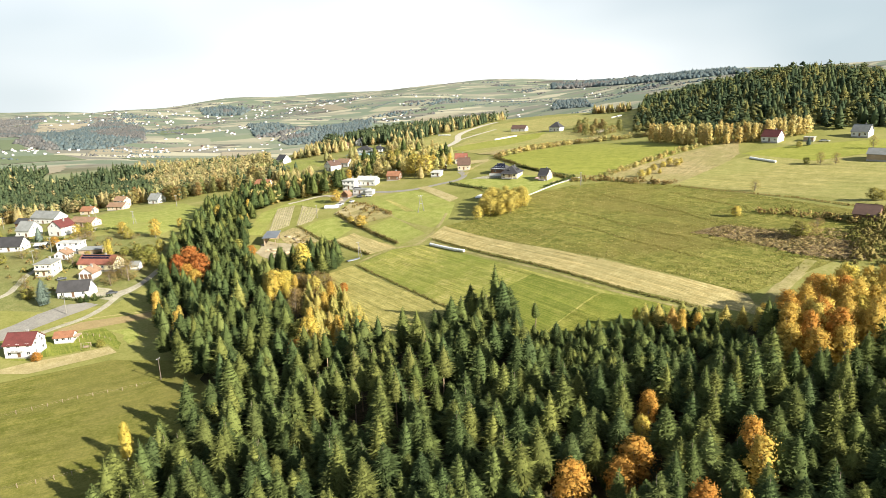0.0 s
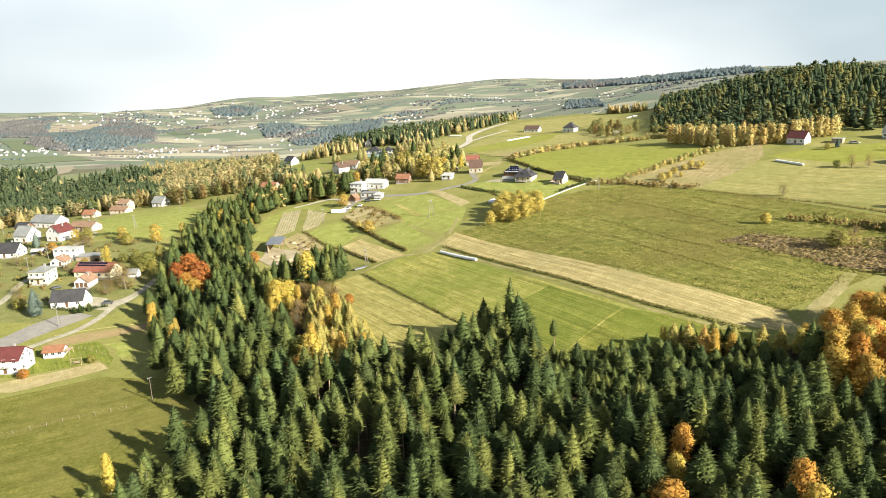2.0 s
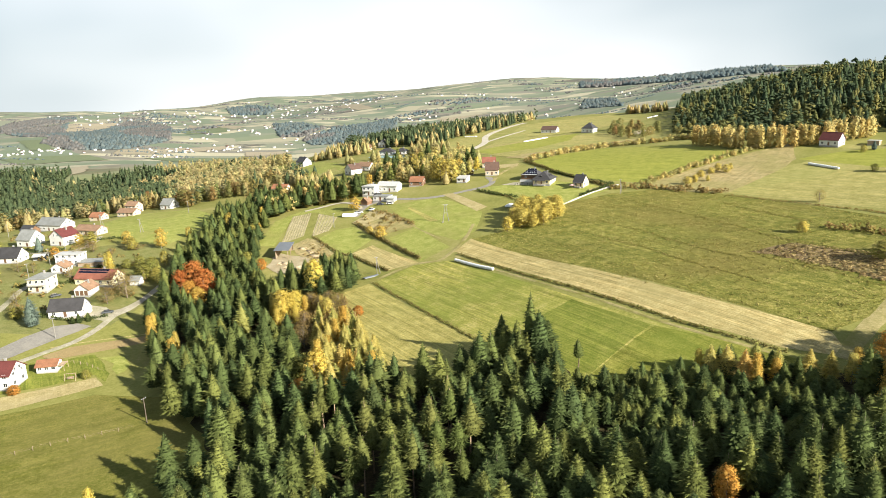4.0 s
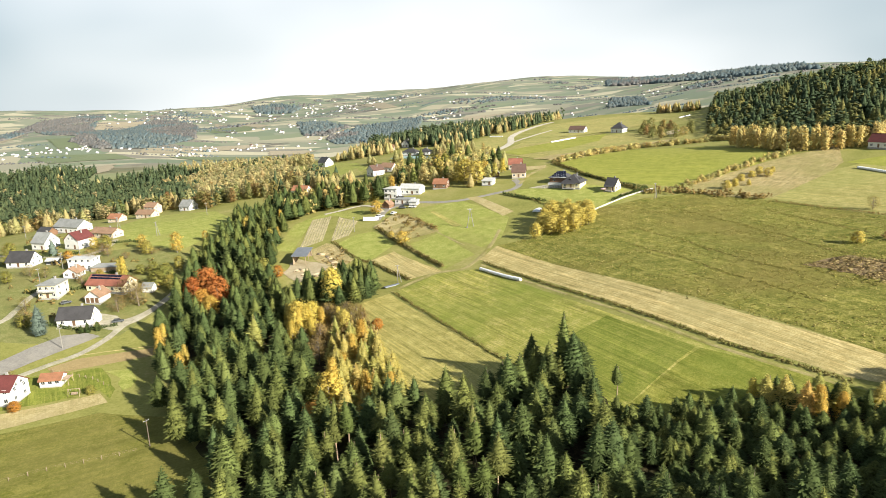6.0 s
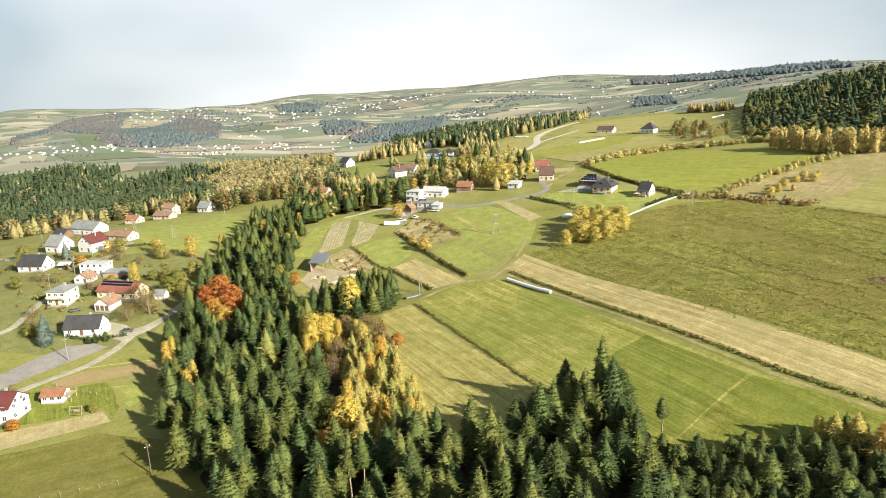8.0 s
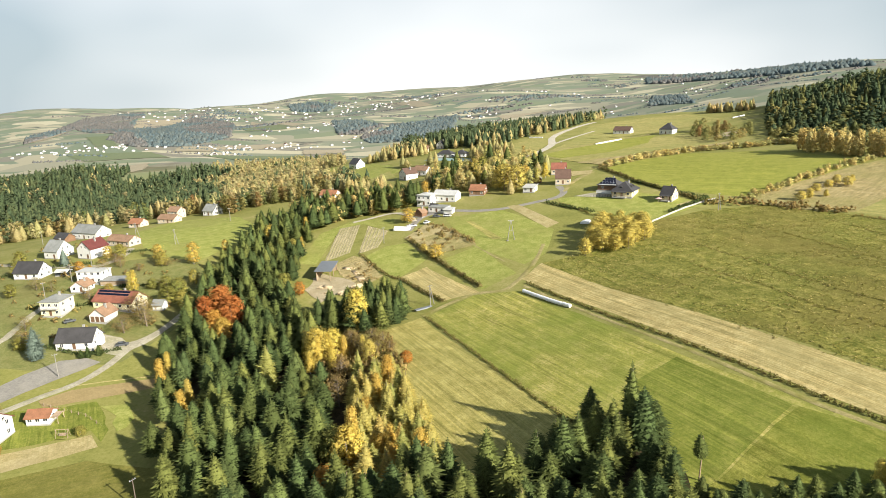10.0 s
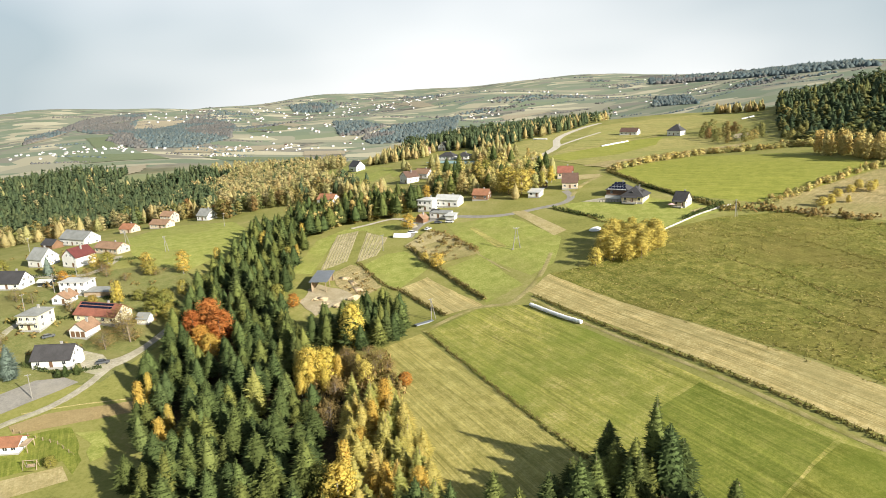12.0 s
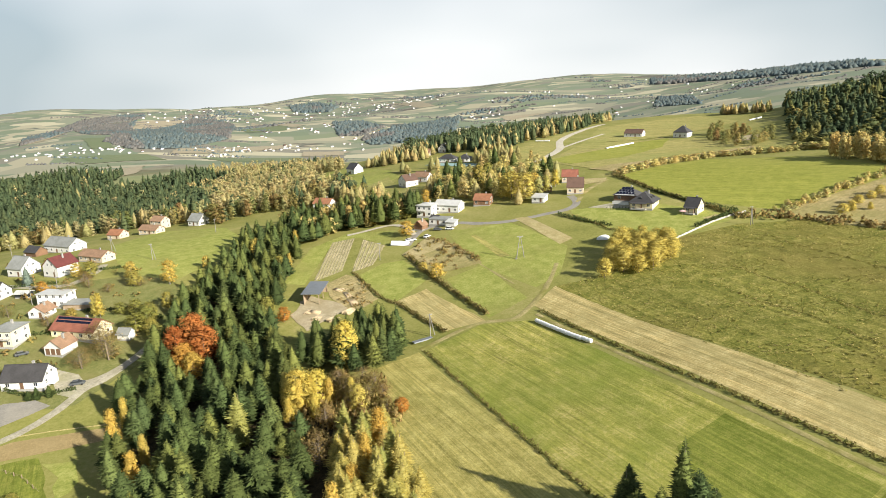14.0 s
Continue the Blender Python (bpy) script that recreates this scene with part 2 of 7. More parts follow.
M_FALLOW = turf("fallow_grass", (0.20, 0.165, 0.075), (0.27, 0.225, 0.105), (0.34, 0.285, 0.15), 40, 3.0, 0.6, 0.03, (0.19, 0.185, 0.06), 0.6, 1.0)
M_TILTH = turf("brown_tilth", (0.20, 0.155, 0.07), (0.235, 0.18, 0.085), (0.28, 0.215, 0.105), 118, 0.9, 0.15, 0.05, (0.25, 0.20, 0.10), 0.4)
M_STRIP = turf("garden_plot", (0.220, 0.198, 0.088), (0.297, 0.264, 0.143), (0.396, 0.341, 0.209), 76, 1.6, 1.0, 0.08, (0.242, 0.242, 0.077), 0.6)
M_STRAW = turf("straw_row", (0.25, 0.22, 0.125), (0.31, 0.27, 0.16), (0.37, 0.325, 0.20), None, 1, 0, 0.2, (0.35, 0.33, 0.18), 0.4)
# litter tones taken darker: some shade between the trees is in this colour
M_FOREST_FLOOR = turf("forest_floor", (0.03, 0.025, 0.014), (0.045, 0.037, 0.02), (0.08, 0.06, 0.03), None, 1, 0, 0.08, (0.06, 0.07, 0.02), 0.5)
M_SAND = turf("pale_sawdust", (0.30, 0.25, 0.16), (0.38, 0.32, 0.21), (0.46, 0.40, 0.28), None, 1, 0, 0.15, (0.3, 0.25, 0.14), 0.6, 0.5)
M_ASPHALT = turf("asphalt", (0.20, 0.188, 0.165), (0.245, 0.23, 0.20), (0.29, 0.272, 0.235), None, 1, 0, 0.1, (0.33, 0.3, 0.24), 0.4, 0.1)
M_SHEETTEAL = turf("turquoise_sheet", (0.22, 0.33, 0.32), (0.26, 0.38, 0.37), (0.30, 0.42, 0.41), None, 1, 0, 0.1, (0.3, 0.36, 0.34), 0.4, 0.1)
M_LANE = turf("grey_gravel", (0.253, 0.230, 0.161), (0.345, 0.316, 0.241), (0.437, 0.402, 0.310), None, 1, 0, 0.15, (0.230, 0.230, 0.092), 0.5, 0.3)
M_GRAVEL = turf("pale_gravel", (0.40, 0.36, 0.29), (0.48, 0.44, 0.36), (0.56, 0.52, 0.44), None, 1, 0, 0.15, (0.4, 0.37, 0.25), 0.4, 0.3)
M_DIRT = turf("worn_track", (0.229, 0.201, 0.081), (0.301, 0.259, 0.113), (0.386, 0.328, 0.162), None, 1, 0, 0.1, (0.200, 0.190, 0.049), 0.9, 0.4)

M_SPRUCE = foliage("spruce_needles", [(0.0, (0.057, 0.082, 0.031)), (0.3, (0.079, 0.104, 0.035)), (0.55, (0.101, 0.121, 0.037)), (0.8, (0.139, 0.149, 0.042)), (1.0, (0.062, 0.091, 0.037))], 0.06, 0.30)
M_OLDSPRUCE = foliage("old_spruce_needles", [(0.0, (0.048, 0.070, 0.039)), (0.5, (0.063, 0.088, 0.043)), (0.75, (0.114, 0.123, 0.045)), (0.88, (0.147, 0.138, 0.049)), (1.0, (0.054, 0.077, 0.041))], 0.1)
M_VALLEYSPRUCE = foliage("valley_spruce_needles", [(0.0, (0.055, 0.079, 0.042)), (0.5, (0.072, 0.096, 0.047)), (1.0, (0.100, 0.118, 0.054))], 0.12)
M_GOLD = foliage("golden_leaves", [(0.0, (0.634, 0.501, 0.129)), (0.3, (0.691, 0.571, 0.137)), (0.55, (0.634, 0.456, 0.117)), (0.8, (0.528, 0.478, 0.151)), (1.0, (0.665, 0.501, 0.123))], 0.42, 0.24)
M_ORANGE = foliage("orange_leaves", [(0.0, (0.566, 0.300, 0.072)), (0.5, (0.618, 0.369, 0.088)), (1.0, (0.524, 0.242, 0.061))], 0.40, 0.24)
M_AMBER = foliage("amber_leaves", [(0.0, (0.602, 0.424, 0.106)), (0.5, (0.655, 0.483, 0.125)), (1.0, (0.560, 0.366, 0.087))], 0.42, 0.24)
M_RED = foliage("red_leaves", [(0.0, (0.494, 0.165, 0.054)), (1.0, (0.551, 0.235, 0.072))], 0.40, 0.24)
M_OLIVE = foliage("olive_leaves", [(0.0, (0.253, 0.246, 0.062)), (0.4, (0.380, 0.324, 0.081)), (0.7, (0.228, 0.246, 0.069)), (1.0, (0.430, 0.311, 0.081))], 0.28)
M_HILLOLIVE = foliage("olive_larch_needles", [(0.0, (0.204, 0.198, 0.066)), (0.4, (0.276, 0.246, 0.084)), (0.7, (0.180, 0.186, 0.066)), (0.9, (0.396, 0.300, 0.108)), (1.0, (0.228, 0.216, 0.072))], 0.28)
M_PALELEAF = foliage("pale_leaves", [(0.0, (0.592, 0.490, 0.144)), (0.5, (0.643, 0.530, 0.144)), (1.0, (0.541, 0.439, 0.115))], 0.42, 0.22)
M_SCRUB = foliage("brown_scrub", [(0.0, (0.254, 0.183, 0.070)), (0.4, (0.343, 0.237, 0.095)), (0.7, (0.292, 0.243, 0.076)), (1.0, (0.395, 0.286, 0.121))], 0.35)
M_BOXHEDGE = foliage("clipped_evergreen", [(0.0, (0.055, 0.08, 0.028)), (0.5, (0.075, 0.10, 0.034)), (1.0, (0.095, 0.115, 0.04))], 0.15)
M_HEDGE = foliage("dark_hedge", [(0.0, (0.150, 0.150, 0.041)), (0.5, (0.213, 0.175, 0.062)), (1.0, (0.275, 0.219, 0.088))], 0.3)
M_MIXWOOD = foliage("mixed_wood", [(0.0, (0.391, 0.374, 0.179)), (0.16, (0.428, 0.394, 0.179)), (0.3, (0.521, 0.455, 0.235)), (0.5, (0.577, 0.475, 0.235)), (0.66, (0.446, 0.414, 0.202)), (0.8, (0.539, 0.414, 0.202)), (0.92, (0.521, 0.465, 0.258)), (1.0, (0.391, 0.384, 0.179))], 0.5, 0.22)
M_LARCHWOOD = foliage("larch_wood", [(0.0, (0.571, 0.480, 0.237)), (0.3, (0.516, 0.461, 0.216)), (0.5, (0.406, 0.404, 0.183)), (0.75, (0.590, 0.452, 0.216)), (1.0, (0.535, 0.470, 0.237))], 0.5, 0.2)
M_GOLDWOOD = foliage("gold_wood", [(0.0, (0.591, 0.524, 0.217)), (0.2, (0.645, 0.548, 0.204)), (0.4, (0.602, 0.449, 0.178)), (0.55, (0.408, 0.426, 0.166)), (0.7, (0.538, 0.487, 0.204)), (0.85, (0.538, 0.389, 0.166)), (1.0, (0.602, 0.536, 0.242))], 0.42, 0.22)
M_RUSTWOOD = foliage("rusty_wood", [(0.0, (0.342, 0.210, 0.090)), (0.3, (0.247, 0.263, 0.090)), (0.55, (0.399, 0.315, 0.120)), (0.8, (0.190, 0.231, 0.080)), (1.0, (0.380, 0.252, 0.110))], 0.5)
M_AMBERWOOD = foliage("amber_wood", [(0.0, (0.640, 0.522, 0.212)), (0.4, (0.694, 0.572, 0.234)), (0.7, (0.619, 0.448, 0.168)), (1.0, (0.662, 0.584, 0.264))], 0.42, 0.22)
M_BRACKEN = foliage("bracken_fronds", [(0.0, (0.413, 0.312, 0.150)), (0.5, (0.525, 0.413, 0.213)), (1.0, (0.350, 0.275, 0.125))], 0.45)
# far woods: distance haze is painted into these pale blue-grey tones
M_HAZEDWOOD = foliage("hazed_far_wood", [(0.0, (0.088, 0.122, 0.138)), (0.4, (0.110, 0.141, 0.148)), (0.7, (0.136, 0.153, 0.142)), (1.0, (0.096, 0.129, 0.141))], 0.1)
M_HAZEDBROWN = foliage("hazed_brown_wood", [(0.0, (0.130, 0.123, 0.122)), (0.5, (0.158, 0.149, 0.140)), (1.0, (0.115, 0.123, 0.130))], 0.1)
M_FARWALL = plain("far_render", (0.62, 0.61, 0.59), 0.85, 0, 0.1, 0.05, 0)
M_PINE = foliage("pine_needles", [(0.0, (0.085, 0.11, 0.032)), (0.5, (0.115, 0.13, 0.038)), (1.0, (0.14, 0.145, 0.044))], 0.1)
M_LARCH = foliage("larch_needles", [(0.0, (0.513, 0.465, 0.149)), (0.25, (0.595, 0.498, 0.163)), (0.45, (0.410, 0.423, 0.134)), (0.7, (0.554, 0.487, 0.163)), (0.85, (0.636, 0.444, 0.149)), (1.0, (0.472, 0.455, 0.149))], 0.45, 0.26)
M_BLUESPRUCE = foliage("silver_needles", [(0.0, (0.13, 0.17, 0.14)), (1.0, (0.15, 0.19, 0.16))], 0.1)
M_TUSSOCK = foliage("tussock_grass", [(0.0, (0.230, 0.216, 0.052)), (0.5, (0.338, 0.297, 0.091)), (0.8, (0.486, 0.405, 0.169)), (1.0, (0.216, 0.216, 0.046))], 0.35)
M_PINEBARK = plain("pine_bark", (0.34, 0.24, 0.16), 0.9, 0, 0.3, 3)
M_BARK = plain("bark", (0.22, 0.175, 0.13), 0.9, 0, 0.35, 3)
M_BIRCHBARK = plain("birch_bark", (0.38, 0.35, 0.30), 0.8, 0, 0.35, 2)
M_WHITE = plain("white_render", (0.66, 0.65, 0.62), 0.85, 0, 0.1, 0.8, 0.05)
M_CREAM = plain("cream_render", (0.72, 0.64, 0.42), 0.85, 0, 0.1, 0.8, 0.05)
M_BEIGE = plain("beige_render", (0.55, 0.46, 0.34), 0.85, 0, 0.12, 0.8, 0.05)
M_BRICKW = plain("brown_boards", (0.20, 0.11, 0.06), 0.8, 0, 0.25, 1.5)
M_PLINTH = plain("grey_plinth", (0.32, 0.31, 0.29), 0.9, 0, 0.15, 1)
M_WOOD = plain("weathered_wood", (0.36, 0.27, 0.18), 0.85, 0, 0.3, 1.5)
M_OLDWOOD = plain("dark_tarred_wood", (0.13, 0.10, 0.075), 0.9, 0, 0.3, 2)
M_LOG = plain("fresh_timber", (0.55, 0.43, 0.27), 0.85, 0, 0.25, 1.5)
M_CONCRETE = plain("concrete", (0.24, 0.225, 0.20), 0.9, 0, 0.15, 1)
M_PALECONCRETE = plain("pale_concrete", (0.46, 0.44, 0.40), 0.9, 0, 0.12, 1)
M_STEEL = plain("galvanised_steel", (0.42, 0.43, 0.44), 0.5, 0.6, 0.15, 1)
M_SHEETGREY = plain("grey_sheet", (0.17, 0.185, 0.20), 0.5, 0.2, 0.12, 0.7)
M_WRAP = plain("white_wrap", (0.80, 0.80, 0.79), 0.35, 0, 0.06, 2, 0.1)
M_GLASS = plain("window_glass", (0.03, 0.035, 0.04), 0.08, 0, 0.1, 1, 0)
M_FRAME = plain("white_frame", (0.75, 0.74, 0.72), 0.5, 0, 0.05, 1, 0)
M_PARASOL = plain("pink_canvas", (0.6, 0.38, 0.36), 0.8, 0, 0.1, 2, 0)
M_SOLAR = plain("solar_cells", (0.012, 0.016, 0.035), 0.2, 0.2, 0.1, 1, 0)
M_DOORWOOD = plain("brown_door", (0.16, 0.09, 0.05), 0.6, 0, 0.15, 1)
M_CARPAINT = plain("white_car_paint", (0.72, 0.72, 0.72), 0.25, 0, 0.04, 1, 0)
M_CARGREY = plain("grey_car_paint", (0.13, 0.14, 0.15), 0.25, 0.3, 0.04, 1, 0)
M_RUBBER = plain("rubber", (0.03, 0.03, 0.03), 0.8, 0, 0.1, 1, 0)
ROOFS = {"dark": plain("dark_roof_tiles", (0.055, 0.052, 0.052), 0.55, 0, 0.25, 2.5), "red": plain("red_roof_tiles", (0.26, 0.095, 0.06), 0.7, 0, 0.25, 2.5),
         "orange": plain("orange_roof_tiles", (0.30, 0.135, 0.07), 0.75, 0, 0.25, 2.5), "maroon": plain("maroon_roof", (0.13, 0.035, 0.03), 0.6, 0, 0.2, 2.5),
         "grey": plain("grey_roof", (0.23, 0.235, 0.22), 0.6, 0, 0.2, 2), "tan": plain("weathered_tan_roof", (0.27, 0.165, 0.10), 0.8, 0, 0.25, 2),
         "brown": plain("brown_roof", (0.12, 0.07, 0.05), 0.65, 0, 0.2, 2.5), "white": plain("pale_sheet_roof", (0.48, 0.48, 0.46), 0.5, 0, 0.12, 1.5)}


# ---- the lie of the land ----
# heights of broad swells on a 150 m by 200 m lattice, first row at y = 0, first column at x = -450
SWELLS = np.array([
    (-3.8, -3.4, -4.0, -8.4, -6.8, 4.6, 11.8),
    (-12.1, -2.9, -2.2, -4.4, 3.2, 6.2, 3.2),
    (-12.0, 8.6, 3.1, -0.8, 6.7, 6.1, 15.8),
    (-13.6, -3.8, -6.1, 7.8, 7.9, -3.1, 39.2),
    (-13.9, -6.1, -0.4, 13.2, 5.6, -6.9, 27.1),
    (-19.1, -14.7, -7.5, 4.4, 9.7, 14.1, 29.4),
])
# smaller knolls and hollows on a 70 m lattice from (-180, 40)
KNOLLS = np.array([
    (0.6, 1.3, -1.4, 0.1, 1.5, -1.4, -0.7),
    (3.1, 4.6, -3.4, -2.0, 2.4, -2.3, -0.3),
    (0.3, -0.4, -2.0, 0.7, 1.4, -1.7, 1.7),
    (-1.2, -4.0, 0.2, 2.9, 2.2, 2.3, 2.0),
    (1.1, -0.9, -3.4, -3.0, -0.3, -2.1, -2.4),
    (2.7, -1.0, -2.2, 0.6, 1.1, -2.3, 1.0),
    (1.8, -2.5, 0.3, 2.8, 1.0, 0.5, 3.5),
])
KX, KY = np.arange(-180.0, 241.0, 70.0), np.arange(40.0, 461.0, 70.0)
SX, SY = np.arange(-450.0, 451.0, 150.0), np.arange(0.0, 1001.0, 200.0)


def smooth(a, b, v):
    t = np.clip((v - a) / (b - a), 0, 1)
    return t * t * (3 - 2 * t)


def height(x, y):
    """Ground level in metres at x, y (numbers or arrays)."""
    x, y = np.asarray(x, float), np.asarray(y, float)
    z = np.full(np.broadcast(x, y).shape, 25.0)
    for j, cy in enumerate(SY):
        for i, cx in enumerate(SX):
            z = z + SWELLS[j][i] * np.exp(-((x - cx) ** 2 + (y - cy) ** 2) / 45000.0)
    for j, cy in enumerate(KY):
        for i, cx in enumerate(KX):
            z = z + KNOLLS[j][i] * np.exp(-((x - cx) ** 2 + (y - cy) ** 2) / 9800.0)
    r, az = np.hypot(x, y - 60), np.arctan2(x, y - 60)
    crest = 86 + 125 * az - 40 * az * az
    floor_z = -25 + 60 * smooth(-0.1, 0.6, az)
    back_z = floor_z + (crest - floor_z) * np.clip((r - 1300) / 3200, -0.1, 1.02)
    back_z = back_z + 14 * np.sin(x / 310 + 1.3) * np.sin(y / 420 + 0.4) + 8 * np.sin(x / 150 + y / 230)
    back_z = back_z + smooth(1600, 2600, r) * (20 * np.sin(x / 520 + y / 900 + 2.1) + 14 * np.sin(x / 260 - y / 640))
    t = np.where(y < 60, smooth(500, 900, r), smooth(800, 1500, r))
    back_z = np.where(y < 60, 20.0, back_z)
    z = z * (1 - t) + back_z * t
    # the wooded hill's summit, and the dip behind its shoulder
    for rise, cx, cy, wide, deep in ((22, 545, 770, 120, 220), (-15, 405, 960, 95, 140)):
        u, v = (x - cx) * 0.83 - (y - cy) * 0.56, (x - cx) * 0.56 + (y - cy) * 0.83
        z = z + rise * np.exp(-(u / wide) ** 2 - (v / deep) ** 2)
    return z


def axis(lo, hi, step, end_lo, end_hi, grow):
    mid = list(np.arange(lo, hi + 0.1, step))
    out, s, v = [], step, mid[-1]
    while v < end_hi:
        s *= grow
        v += s
        out.append(v)
    low, s, v = [], step, mid[0]
    while v > end_lo:
        s *= grow
        v -= s
        low.append(v)
    return np.array(low[::-1] + mid + out)


GX = axis(-300, 330, 3.5, -4600, 4600, 1.07)
GY = axis(90, 660, 3.5, -1500, 4850, 1.06)
GZ = height(GX[None, :], GY[:, None])


def on_ground(x, y):
    i = int(np.clip(np.searchsorted(GX, x) - 1, 0, len(GX) - 2))
    j = int(np.clip(np.searchsorted(GY, y) - 1, 0, len(GY) - 2))
    u, v = (x - GX[i]) / (GX[i + 1] - GX[i]), (y - GY[j]) / (GY[j + 1] - GY[j])
    return float((GZ[j, i] * (1 - u) + GZ[j, i + 1] * u) * (1 - v) + (GZ[j + 1, i] * (1 - u) + GZ[j + 1, i + 1] * u) * v)


def mesh_of(name, verts, faces, mat, smooth_shade=False):
    """A mesh from vertex and face arrays; faces all triangles or all quads. Six columns hold places and soft leaf normals."""
    verts, faces = np.asarray(verts, np.float32), np.asarray(faces, np.int32)
    normals = verts[:, 3:] if verts.shape[1] == 6 else None
    verts = np.ascontiguousarray(verts[:, :3])
    me = bpy.data.meshes.new(name)
    k = faces.shape[1]
    me.vertices.add(len(verts))
    me.vertices.foreach_set("co", verts.ravel())
    me.loops.add(faces.size)
    me.loops.foreach_set("vertex_index", faces.ravel())
    me.polygons.add(len(faces))
    me.polygons.foreach_set("loop_start", np.arange(0, faces.size, k, dtype=np.int32))
    me.update(calc_edges=True)
    me.validate()
    if smooth_shade:
        me.polygons.foreach_set("use_smooth", np.ones(len(faces), bool))
    if normals is not None:
        soft = me.attributes.new("custom_normal", "FLOAT_VECTOR", "POINT")
        soft.data.foreach_set("vector", np.ascontiguousarray(normals).ravel())
    for mm in (mat if isinstance(mat, (list, tuple)) else [mat]):
        me.materials.append(mm)
    return me


nx, ny = len(GX), len(GY)
gv = np.stack([np.broadcast_to(GX, (ny, nx)), np.broadcast_to(GY[:, None], (ny, nx)), GZ], -1).reshape(-1, 3)
gi = np.arange(nx * ny).reshape(ny, nx)
gf = np.stack([gi[:-1, :-1], gi[:-1, 1:], gi[1:, 1:], gi[1:, :-1]], -1).reshape(-1, 4)
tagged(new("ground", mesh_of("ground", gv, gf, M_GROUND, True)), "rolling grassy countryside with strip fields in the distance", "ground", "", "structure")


def cut(poly, ax, val, keep_less):
    out = []
    for k in range(len(poly)):
        a, b = poly[k - 1], poly[k]
        ia, ib = (a[ax] <= val) == keep_less, (b[ax] <= val) == keep_less
        if ia != ib:
            t = (val - a[ax]) / (b[ax] - a[ax])
            out.append((a[0] + (b[0] - a[0]) * t, a[1] + (b[1] - a[1]) * t))
        if ib:
            out.append(b)
    return out


def wavy(poly, amp, closed=True):
    """The outline with points every few metres, gently uneven."""
    out = []
    n = len(poly)
    for k in range(n if closed else n - 1):
        a, b = Vector(poly[k]).to_2d(), Vector(poly[(k + 1) % n]).to_2d()
        steps = max(1, int((b - a).length / 4))
        for s in range(steps):
            p = a.lerp(b, s / steps)
            q = noise.noise_vector(Vector((p.x * 0.15, p.y * 0.15, 3.0)))
            out.append((p.x + q.x * amp, p.y + q.y * amp))
    if not closed:
        out.append(tuple(poly[-1]))
    return out


def patch(name, poly, mat, label, category, lift=0.06, amp=0.6):
    """A field or surface laid over the ground, cut along the ground's own lattice."""
    poly = wavy(poly, amp)
    bm = bmesh.new()
    ys = [p[1] for p in poly]
    j0, j1 = np.searchsorted(GY, min(ys)) - 1, np.searchsorted(GY, max(ys))
    cache = {}

    def vert(p):
        key = (round(p[0], 3), round(p[1], 3))
        if key not in cache:
            cache[key] = bm.verts.new((p[0], p[1], on_ground(p[0], p[1]) + lift))
        return cache[key]
    for j in range(j0, j1):
        row = cut(cut(poly, 1, GY[j], False), 1, GY[j + 1], True)
        if len(row) < 3:
            continue
        xs = [p[0] for p in row]
        for i in range(np.searchsorted(GX, min(xs)) - 1, np.searchsorted(GX, max(xs))):
            cell = cut(cut(row, 0, GX[i], False), 0, GX[i + 1], True)
            vs = []
            for p in cell:
                v = vert(p)
                if v not in vs:
                    vs.append(v)
            if len(vs) >= 3:
                try:
                    bm.faces.new(vs)
                except ValueError:
                    pass
    bm.normal_update()
    for f in bm.faces:
        if f.normal.z < 0:
            f.normal_flip()
        f.smooth = True
    me = bpy.data.meshes.new(name)
    bm.to_mesh(me)
    bm.free()
    me.materials.append(mat)
    return tagged(new(name, me), label, category, "", "structure")


def ribbon(name, pts, width, mat, label, category, lift=0.10):
    """A road or track of even width along a line, a little proud of the ground."""
    line = [Vector(p).to_2d() for p in pts]
    dense = []
    for k in range(len(line) - 1):
        p0, p1, p2, p3 = line[max(k - 1, 0)], line[k], line[k + 1], line[min(k + 2, len(line) - 1)]
        steps = max(2, int((p2 - p1).length / 2))
        for s in range(steps):
            t = s / steps
            dense.append(0.5 * ((2 * p1) + (p2 - p0) * t + (2 * p0 - 5 * p1 + 4 * p2 - p3) * t * t + (3 * p1 - p0 - 3 * p2 + p3) * t ** 3))
    dense.append(line[-1])
    vs, fs, across = [], [], 5
    for k, p in enumerate(dense):
        d = (dense[min(k + 1, len(dense) - 1)] - dense[max(k - 1, 0)]).normalized()
        side = Vector((-d.y, d.x))
        for a in range(across):
            f = a / (across - 1) - 0.5
            wob = 1 + 0.12 * noise.noise(Vector((p.x * 0.2, p.y * 0.2, a)))
            q = p + side * (width * f * wob)
            vs.append((q.x, q.y, on_ground(q.x, q.y) + lift - (0.07 if a in (0, across - 1) else 0)))
        if k:
            b = (k - 1) * across
            for a in range(across - 1):
                fs.append((b + a, b + across + a, b + across + a + 1, b + a + 1))
    return tagged(new(name, mesh_of(name, vs, fs, mat, True)), label, category, "", "structure")


# ---- fields ----
patch("field_dry_meadow", [(-31.7, 301.2), (-15.3, 310.7), (-6.1, 290.8), (8, 262.4), (18, 240), (24.1, 226.5), (34.5, 207.1), (14.3, 201.4), (-4.1, 208.3), (-14.2, 224.5), (-22.3, 264.7)], M_AFTER, "pale dry mown meadow beside the larch wood", "field")
